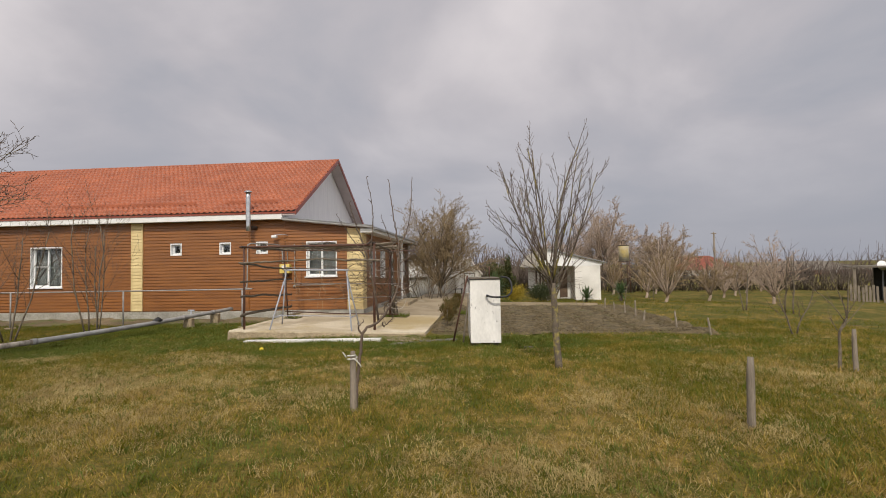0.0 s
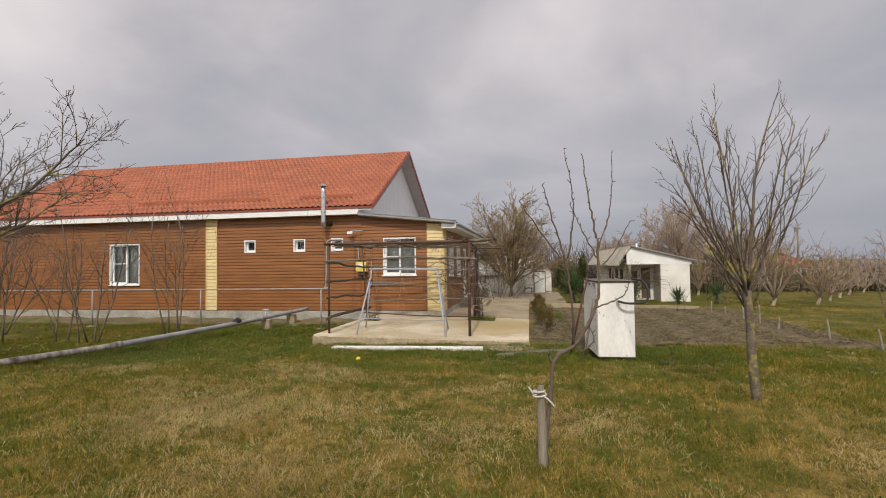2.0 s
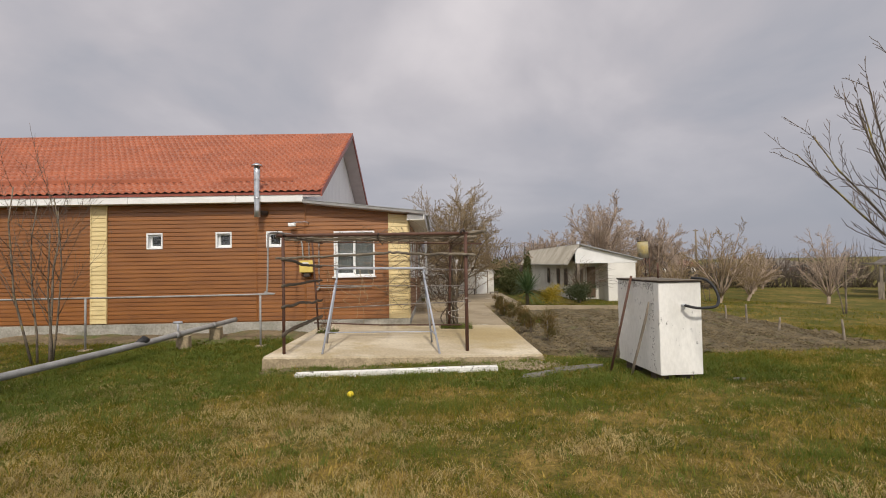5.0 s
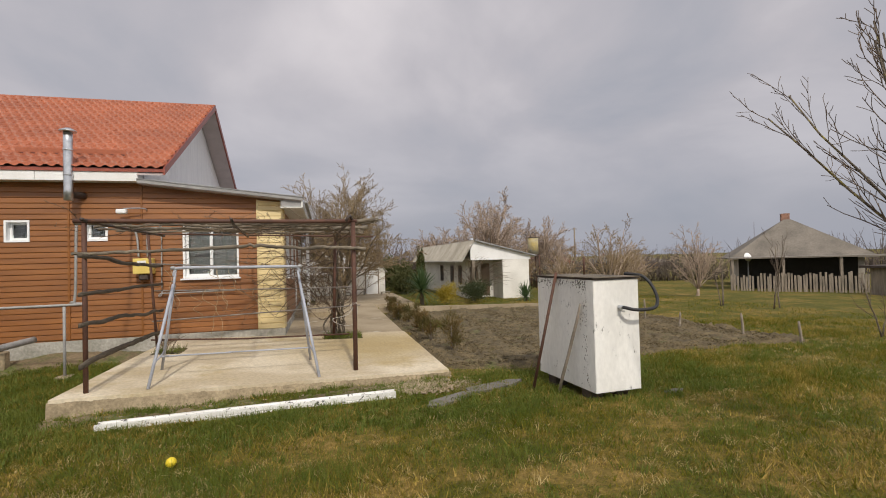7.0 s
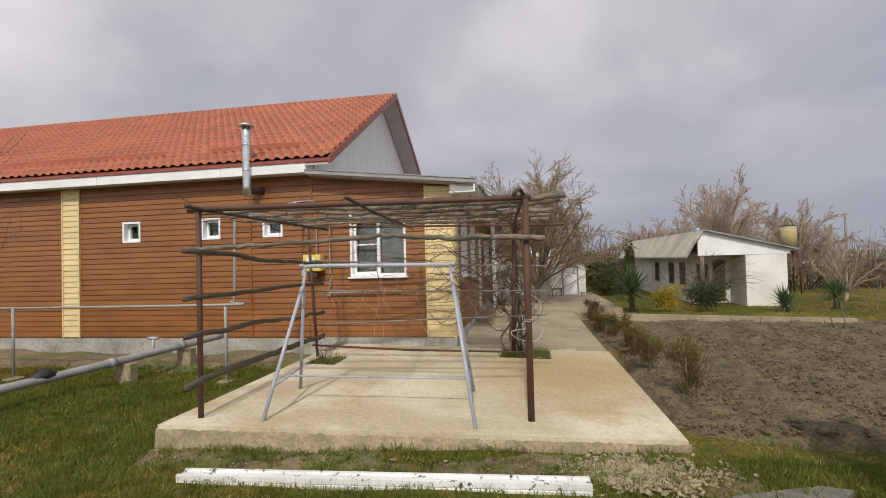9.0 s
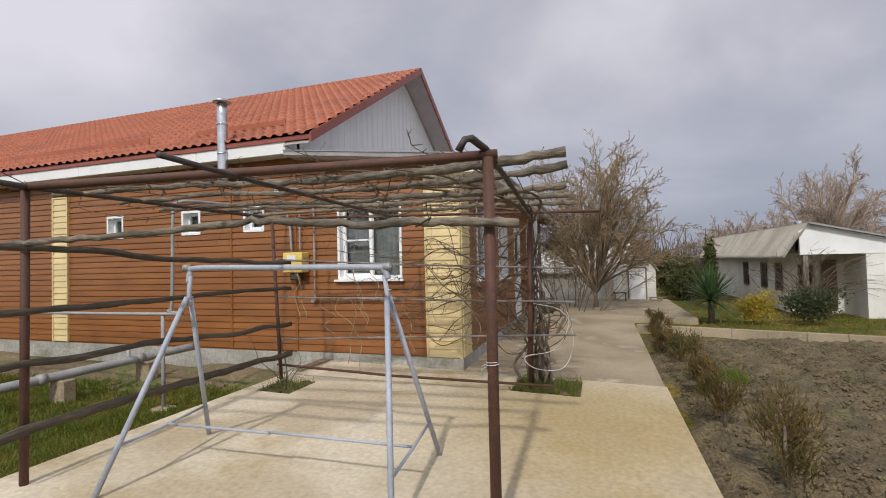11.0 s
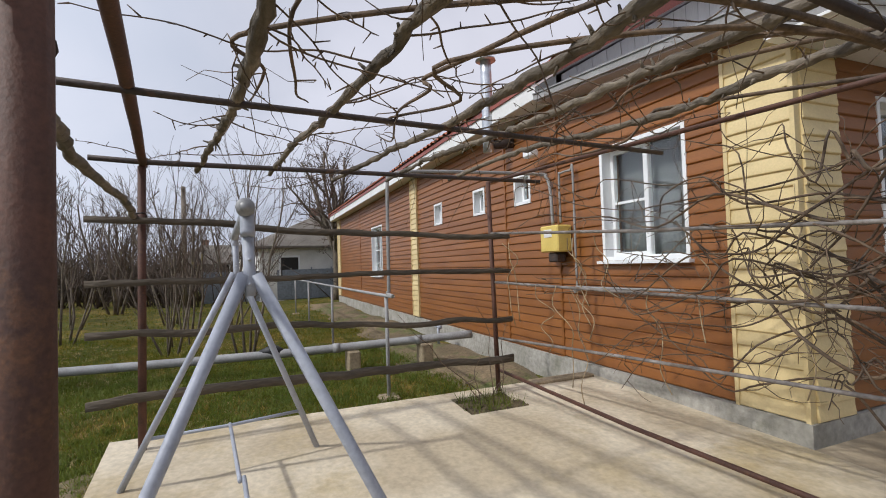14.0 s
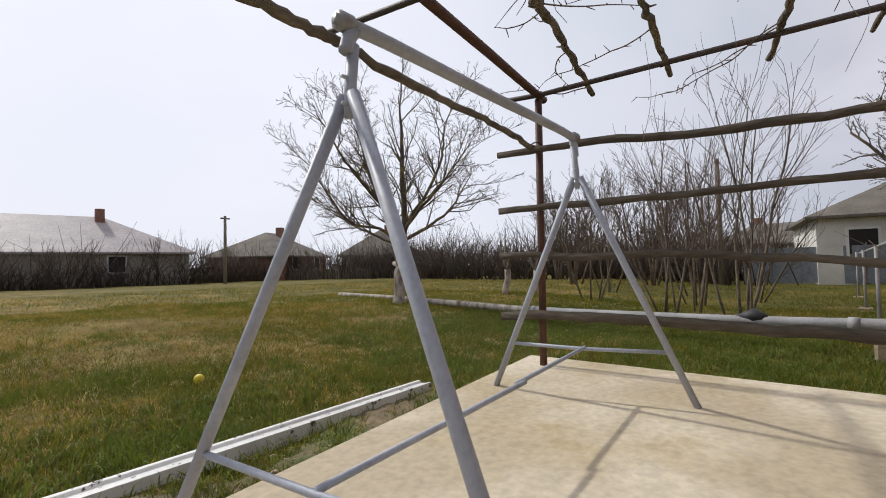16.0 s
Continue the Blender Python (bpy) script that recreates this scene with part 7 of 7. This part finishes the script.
utility_poles()
# the fields fall towards the east, and the farm and the far houses stand lower
for ob in list(bpy.data.objects):
    kind_name = ob.name.split(".")[0]
    if ob.parent is None:
        if kind_name in ("old_farmhouse", "farm_porch", "picket_fence", "sheet_pile", "satellite_dish", "farm_shed"):
            ob.location.z -= 0.85
        elif kind_name in ("red_roof_house", "brick_house", "far_wall"):
            ob.location.z -= 2.4

# large bare trees behind the buildings
for i, (x, y, h, w) in enumerate(((12.3, 45, 8.0, 11.5), (18.0, 47, 6.2, 8.0), (8.2, 48, 5.2, 7.0))):
    round_tree("willow", x, y, h, w, 1.2, 24, 170 + i, "tall bare willow with fine pale-brown twigs", M_TWIG_FAR, M_TWIG_FAR, 0.010, 0.12, "willows", (12, 9, 6))
rowspots = ((10.3, 24.0, 3.9, 5.0), (15.6, 24.6, 3.7, 3.6), (13.9, 27.5, 3.2, 3.0), (16.3, 31, 3.4, 3.4), (18.5, 34, 3.2, 3.4), (21, 37.5, 3.2, 3.4), (11.2, 29.6, 2.9, 3.2), (24, 41, 3.0, 3.4), (10.0, 32.5, 3.0, 3.4), (13.4, 34.5, 3.4, 3.4))
for i, (x, y, h, w) in enumerate(rowspots):
    round_tree("orchard_tree", x, y, h, w, 0.35, 12, 190 + i, "low bare orchard tree with ochre buds", M_TWIG_FAR, M_TWIG_YEL if i % 2 == 0 else M_TWIG_FAR, 0.006, 0.05, "orchard trees", (8, 6, 4))
for i, (x, y, h) in enumerate(((12.0, 17.2, 3.2), (11.2, 18.6, 2.2), (9.2, 12.5, 1.6))):
    shrub("thin_tree", x, y, h, 2, 210 + i, "slender bare young tree in the field", spread=0.4, kids=(5, 4, 2), r=0.03, lean=0.12, group="young trees", z=-0.15, cat="tree")
round_tree("street_tree", -25.0, 17.2, 9.4, 6.8, 3.0, 15, 220, "large bare tree near the street behind the house", M_BARK, M_TWIG, 0.008, 0.13, "street trees", (9, 6, 5))
for i, (x, y, h) in enumerate(((-19.5, 6.2, 4.2), (-21.5, 8.6, 4.6), (-23.5, 3.5, 4.0))):
    shrub("street_tree", x, y, h, 6, 221 + i, "bare tree at the edge of the lawn", spread=0.6, bark=M_BARK, kids=(7, 6, 4), r=0.06, lean=0.3, cat="tree", top=4, tip=0.007, group="street trees")
for i, (x, y, h) in enumerate(((-29, -17, 3.0), (-26.5, -19.5, 2.8), (-32, -13, 3.0), (-34, -8.5, 2.8), (-35, -4, 2.8), (-14.5, -22.5, 3.6), (-18.0, -22.0, 3.0), (-23.5, -22, 2.6), (-31, 2, 3.0), (-30, 6, 3.0), (-9, -21.5, 2.8), (-29, 9, 3.0))):
    shrub("hedge_shrub", x, y, h, 12, 240 + i, "bare brown hedge shrub at the lawn's edge", spread=0.5, twig=M_TWIG, kids=(6, 5, 3), r=0.04, lean=0.5, group="hedge shrubs", base_r=1.4, tip=0.007)


def far_woods():
    rng = np.random.default_rng(260)
    polys = []
    spots = []
    for i in range(150):
        a = rng.uniform(-0.35, 1.25) if i < 75 else rng.uniform(2.0, 4.2)
        R = rng.uniform(60, 110)
        spots.append((R * math.cos(a), 20 + R * math.sin(a) if i < 75 else 5 + R * math.sin(a) * 0.8, rng.uniform(3, 6.5)))
    for i in range(70):
        spots.append((rng.uniform(-14, 14), rng.uniform(44, 60), rng.uniform(2.5, 5)))
    for x, y, h in spots:
        for k in range(26):
            p = np.array((x + rng.normal(0, 1.5), y + rng.normal(0, 1.5), g(x, y) - 0.6))
            d = np.array((rng.normal(0, 0.25), rng.normal(0, 0.25), 1.0)); L = h * rng.uniform(0.6, 1.0)
            q = p + d * L * 0.5; r = q + (d + rng.normal(0, 0.25, 3)) * L * 0.5
            polys.append(([p, q, r], [0.07, 0.05, 0.02], 3))
    ob = tube_part("far_woods", polys, M_FARWOOD, None, smooth=False)
    tagged(ob, "hazy belt of bare brown woods on the horizon", "woods", kind="stuff")


far_woods()


def hedge_band():
    rng = np.random.default_rng(265)
    lines = [((-37, -1), (-22, -24)), ((-22, -24), (-12, -24.5)), ((-31, 1), (-30, 12)), ((-31, 1), (-30, 12)), ((-25.5, -4), (-25.5, 11)), ((-33, -9), (-27, -18)), ((-25, -4), (-30, -14)), ((-24.5, 18.5), (-25, 30)), ((10, 36), (24, 44)), ((2, 42), (10, 43)), ((24, 44), (40, 48)), ((-22, -21.5), (2, -21.2))]
    polys = []
    for a, b in lines:
        L = math.hypot(b[0] - a[0], b[1] - a[1])
        west = max(a[0], b[0]) < 3
        for k in range(int(L * (34 if west else 24))):
            t = rng.random()
            x, y = a[0] + (b[0] - a[0]) * t + rng.normal(0, 0.7), a[1] + (b[1] - a[1]) * t + rng.normal(0, 0.7)
            h = ((1.3 if west and y < -15 else 1.8 if west else 1.5) + 1.2 * math.sin(x * 0.9 + y * 0.7) ** 2) * rng.uniform(0.5, 1.15)
            p = np.array((x, y, g(x, y) - 0.1)); d = np.array((rng.normal(0, 0.4), rng.normal(0, 0.4), 1.0))
            q = p + d * h * 0.5; r = q + (d + rng.normal(0, 0.4, 3)) * h * 0.55; r2 = q + (d + rng.normal(0, 0.55, 3)) * h * 0.5
            polys.append(([p, q, r], [0.03, 0.022, 0.008], 3)); polys.append(([q, (q + r2) / 2, r2], [0.018, 0.013, 0.007], 3))
    tagged(tube_part("hedge", polys, M_HEDGE, None, smooth=False), "ragged bare brown hedge round the fields", "hedge", kind="stuff")


hedge_band()


def field_fence():
    f = thing("hedge_fence", (-28.5, -13, 0), "low dark picket fence along the far edge of the lawn", "fence")
    rng = np.random.default_rng(270)
    a, b = Vector((-36.5, -2)), Vector((-20.5, -25))
    d = (b - a).normalized()
    for i in range(130):
        p = a.lerp(b, i / 130)
        m = Matrix.Translation((p.x, p.y, 0)) @ Matrix.Rotation(math.atan2(d.y, d.x), 4, "Z")
        part("picket", box(0, 0.16, -0.015, 0.015, -0.1, rng.uniform(0.8, 1.15), 0, m), M_WOODGREY, f)


field_fence()


# ---------------------------------------------------------------- grass, stones, litter
def on_hard(x, y):
    """True where no grass grows: terrace, path, soil bed, buildings."""
    m = (x > -5.4) & (x < -0.1) & (y > 12.04 + 0.088 * (x + 5.36)) & (y < 30)
    m |= (x > -0.3) & (x < 7.5) & (y > 12.85) & (y < 22.3)
    m |= (y > 16.6) & (x < -2.3)
    m |= (x > 1.1) & (x < 1.82) & (y > 10.4) & (y < 11.75)
    m |= (x > -4.6) & (x < -1.12) & (np.abs(y - 11.53 - 0.052 * (x + 2.85)) < 0.1)
    return m


def blades(name, x, y, h, w, material, rng, lean=0.5, label=""):
    n = len(x)
    z = ground_z(x, y) - 0.01
    a = rng.uniform(0, 2 * math.pi, n)
    b = rng.uniform(0, 2 * math.pi, n)
    l = lean * rng.uniform(0.2, 1.3, n) * h
    base = np.stack([x, y, z], -1)
    side = np.stack([np.cos(a), np.sin(a), np.zeros(n)], -1) * (w * 0.5)[:, None]
    tipv = base + np.stack([np.cos(b) * l, np.sin(b) * l, h], -1)
    V = np.concatenate([base - side, base + side, tipv])
    i = np.arange(n)
    ob = mesh_np(name, V, np.stack([i, i + n, i + 2 * n], -1), material)
    return tagged(ob, label or "short grass of green and dry straw blades", "grass", kind="stuff")


def build_grass():
    rng = np.random.default_rng(300)
    # turf: dense where the walk goes, thinner outwards
    def field(n, x0, x1, y0, y1, hm, wm, name):
        x, y = rng.uniform(x0, x1, n), rng.uniform(y0, y1, n)
        cl = 0.5 + 0.5 * np.sin(1.7 * x + 2.1 * np.sin(0.9 * y)) * np.cos(1.9 * y + 1.3 * np.sin(1.1 * x))
        keep = ~on_hard(x, y) & (rng.random(n) < 0.55 + 0.45 * cl)
        x, y, cl = x[keep], y[keep], cl[keep]
        h = hm * rng.uniform(0.5, 1.5, len(x)) * (0.7 + 0.7 * cl)
        blades(name, x, y, h, wm * rng.uniform(0.7, 1.4, len(x)), M_BLADE, rng, 0.9)
    field(260000, -6.5, 5.5, 1.2, 12.4, 0.05, 0.008, "lawn_grass")
    field(150000, -14, -4.5, 2.0, 16.5, 0.055, 0.010, "lawn_grass")
    field(90000, 3.0, 12, 2.0, 16, 0.065, 0.012, "lawn_grass")
    field(110000, -24, 14, -8, 30, 0.07, 0.020, "lawn_grass")

    # dry clumps: each a handful of straw blades leaning one way
    def clumps(cx, cy, per, spread, h, w, material, name, label, lean):
        n = len(cx)
        k = np.repeat(np.arange(n), per)
        x, y = cx[k] + rng.normal(0, spread, n * per), cy[k] + rng.normal(0, spread, n * per)
        keep = ~on_hard(x, y); x, y, k = x[keep], y[keep], k[keep]
        hh = h * rng.uniform(0.5, 1.5, n)[k] * rng.uniform(0.6, 1.4, len(x))
        way = rng.uniform(0, 2 * math.pi, n)[k] + rng.normal(0, 0.7, len(x))
        out = lean * rng.uniform(0.3, 1.6, len(x)) * hh
        a = rng.uniform(0, 2 * math.pi, len(x))
        ww = w * rng.uniform(0.6, 1.4, len(x)) * 0.5
        base = np.stack([x, y, ground_z(x, y) - 0.005], -1)
        side = np.stack([np.cos(a), np.sin(a), 0 * a], -1) * ww[:, None]
        mid = base + np.stack([np.cos(way) * out * 0.35, np.sin(way) * out * 0.35, hh * 0.75], -1)
        tip = base + np.stack([np.cos(way) * out, np.sin(way) * out, hh * rng.uniform(0.5, 1.1, len(x))], -1)
        V = np.concatenate([base - side, base + side, mid + side * 0.8, mid - side * 0.8, tip])
        i = np.arange(len(x)); m = len(x)
        F = np.concatenate([np.stack([i, i + m, i + 2 * m], -1), np.stack([i, i + 2 * m, i + 3 * m], -1), np.stack([i + 3 * m, i + 2 * m, i + 4 * m], -1)])
        tagged(mesh_np(name, V, F, material), label, "grass", kind="stuff")

    patches = ((-5.0, 7.1, 1.0, 0.9), (-4.2, 8.9, 1.1, 0.6), (-2.9, 8.3, 0.9, 0.5), (-2.9, 6.4, 1.1, 0.7), (-4.0, 5.9, 1.0, 0.7), (-0.7, 5.6, 0.8, 0.5), (0.5, 6.2, 0.8, 0.5), (-2.3, 4.4, 1.2, 0.6), (3.2, 5.6, 0.9, 0.6), (3.8, 4.7, 0.9, 0.6), (-3.6, 5.4, 1.0, 0.6), (-0.6, 7.6, 0.5, 0.35), (-7.0, 8.5, 1.2, 0.9), (5.5, 7.0, 1.3, 1.0), (1.8, 3.6, 1.0, 0.6), (-6.5, 10.5, 1.0, 0.6))
    cx, cy = [], []
    for px, py, sx, sy in patches:
        n = int(460 * sx * sy / 0.5)
        cx.append(px + rng.normal(0, sx * 0.62, n)); cy.append(py + rng.normal(0, sy * 0.62, n))
    n = 4200
    cx.append(rng.uniform(-13, 10, n)); cy.append(rng.uniform(1.8, 13, n))
    cx, cy = np.concatenate(cx), np.concatenate(cy)
    clumps(cx, cy, 11, 0.035, 0.038, 0.0055, M_STRAW, "straw_clumps", "dry bleached straw clumps in the turf", 1.5)
    n = 5200
    clumps(rng.uniform(-12, 9, n), rng.uniform(1.8, 14.5, n), 12, 0.035, 0.055, 0.007, M_TUFT, "green_clumps", "fresh green grass clumps in the turf", 0.9)
    n = 5200
    gx = np.concatenate([rng.uniform(-10, -5.2, n), rng.uniform(-5.5, 4, n // 2)]); gy = np.concatenate([rng.uniform(8.5, 16.4, n), rng.uniform(10.2, 12.4, n // 2)])
    clumps(gx, gy, 12, 0.04, 0.06, 0.008, M_TUFT, "green_clumps", "fresh green grass clumps round the terrace", 0.8)
    # lush tufts
    tx, ty = [], []
    spots = [(-3.4, 9.6), (-2.15, 9.26), (-2.4, 9.3), (-2.94, 9.05), (-3.2, 9.35), (-2.7, 11.1), (3.5, 11.3), (5.2, 10.5), (1.7, 9.9), (-2.2, 10.6), (-1.9, 9.2), (-0.6, 9.0), (0.1, 10.3), (-4.6, 10.9), (2.4, 11.9), (3.1, 12.1), (3.8, 12.2), (2.9, 10.4), (4.4, 11.2), (1.0, 7.2), (1.6, 8.8), (0.7, 5.6), (-3.0, 11.35), (-4.2, 11.95), (-2.0, 12.05), (0.5, 12.3), (2.0, 12.4), (-5.6, 12.2), (-5.8, 13.4), (-5.7, 14.6), (3.4, 9.0), (-0.1, 5.2), (3.7, 5.2), (-0.3, 12.1), (1.2, 10.4), (0.5, 10.9), (1.8, 10.9), (-1.1, 11.9), (5.2, 11.8), (4.6, 8.2), (2.0, 6.2)]
    for cx, cy in spots:
        n = int(rng.uniform(250, 650)); s = rng.uniform(0.10, 0.24)
        tx.append(cx + rng.normal(0, s * 1.5, n)); ty.append(cy + rng.normal(0, s, n))
    for k in range(150):
        cx, cy = rng.uniform(-12, 9), rng.uniform(2.2, 14.5)
        n = int(rng.uniform(40, 120)); s = rng.uniform(0.05, 0.14)
        tx.append(cx + rng.normal(0, s, n)); ty.append(cy + rng.normal(0, s, n))
    x, y = np.concatenate(tx), np.concatenate(ty)
    keep = ~on_hard(x, y); x, y = x[keep], y[keep]
    blades("grass_tufts", x, y, rng.uniform(0.05, 0.15, len(x)), rng.uniform(0.004, 0.008, len(x)), M_TUFT, rng, 0.6, "taller lush green grass tufts")
    # weeds in the planting holes
    def hole(x0, x1, y0, y1, n):
        x, y = rng.uniform(x0, x1, n), rng.uniform(y0, y1, n)
        b = np.stack([x, y, np.full(n, -0.14 if x0 > 0 else terrace_z(x1) - 0.04)], -1); a = rng.uniform(0, 6.3, n); h = rng.uniform(0.06, 0.2, n)
        s = np.stack([np.cos(a), np.sin(a), 0 * a], -1) * 0.005
        t = b + np.stack([rng.normal(0, 0.05, n), rng.normal(0, 0.05, n), h], -1)
        i = np.arange(n)
        tagged(mesh_np("hole_weeds", np.concatenate([b - s, b + s, t]), np.stack([i, i + n, i + 2 * n], -1), M_TUFT), "green weeds and leaves in a planting hole", "weeds", kind="stuff")
    hole(-2.04, -1.21, 16.04, 16.77, 1100)
    hole(-5.14, -4.68, 15.0, 15.58, 260)
    hole(0.5, 1.0, 17.3, 18.0, 500)


build_grass()


def build_stones():
    rng = np.random.default_rng(310)
    bm = bmesh.new()
    bmesh.ops.create_icosphere(bm, subdivisions=1, radius=1.0)
    V0 = np.array([v.co[:] for v in bm.verts]); F0 = np.array([[v.index for v in f.verts] for f in bm.faces]); bm.free()
    def heap(name, n, px, py, size, material, label, cat, zf):
        VV, FF = [], []
        for i in range(n):
            x, y = px(rng), py(rng)
            s = size * rng.uniform(0.4, 1.5)
            v = V0 * (1 + rng.normal(0, 0.16, (len(V0), 1))) * s * np.array((1, rng.uniform(0.6, 1), rng.uniform(0.4, 0.75)))
            a = rng.uniform(0, 6.3)
            v = v @ np.array([[math.cos(a), -math.sin(a), 0], [math.sin(a), math.cos(a), 0], [0, 0, 1]])
            VV.append(v + np.array((x, y, zf(x, y) + s * 0.15))); FF.append(F0 + i * len(V0))
        tagged(mesh_np(name, np.concatenate(VV), np.concatenate(FF), material), label, cat, kind="stuff")
    heap("gravel", 2400, lambda r: -0.68 + r.normal(0, 0.27), lambda r: 11.98 + r.normal(0, 0.15), 0.019, M_STONE, "spilt pale gravel at the terrace corner", "gravel", lambda x, y: g(x, y) + 0.03)
    heap("soil_clods", 14000, lambda r: r.uniform(0.0, 7.3), lambda r: r.uniform(12.9, 21.0), 0.019, M_SOIL, "loose clods of tilled brown soil", "soil", lambda x, y: -0.15)
    heap("rubble", 80, lambda r: r.uniform(-5.4, -0.4), lambda r: 11.95 + r.normal(0, 0.09), 0.016, M_STONE, "small stones at the terrace foot", "stones", lambda x, y: g(x, y) + 0.03)
    # flat scraps of roofing felt trodden into the grass
    for cx, cy, w, d, a in ((0.30, 11.58, 0.50, 0.17, 0.35), (-0.42, 11.2, 0.42, 0.16, 0.5), (2.38, 10.5, 0.16, 0.05, 0.1)):
        n = 8
        bm = bmesh.new()
        vs = []
        for z in (0.0, 0.025):
            vs.append([bm.verts.new((cx + (w * math.cos(t) * math.cos(a) - d * math.sin(t) * math.sin(a)) * (1 + 0.25 * math.sin(3 * t + cx) + 0.12 * math.sin(7 * t)), cy + (w * math.cos(t) * math.sin(a) + d * math.sin(t) * math.cos(a)) * (1 + 0.25 * math.cos(2 * t) + 0.15 * math.sin(5 * t + cy)), g(cx, cy) + z * 1.7 - 0.004)) for t in np.linspace(0, 2 * math.pi, n, endpoint=False)])
        bm.faces.new(vs[0][::-1]); bm.faces.new(vs[1])
        for i in range(n):
            bm.faces.new((vs[0][i], vs[0][(i + 1) % n], vs[1][(i + 1) % n], vs[1][i]))
        tagged(part("felt_scrap", bm, M_WET, None), "dark flat scrap of roofing felt in the grass", "scrap", group="felt scraps")


build_stones()
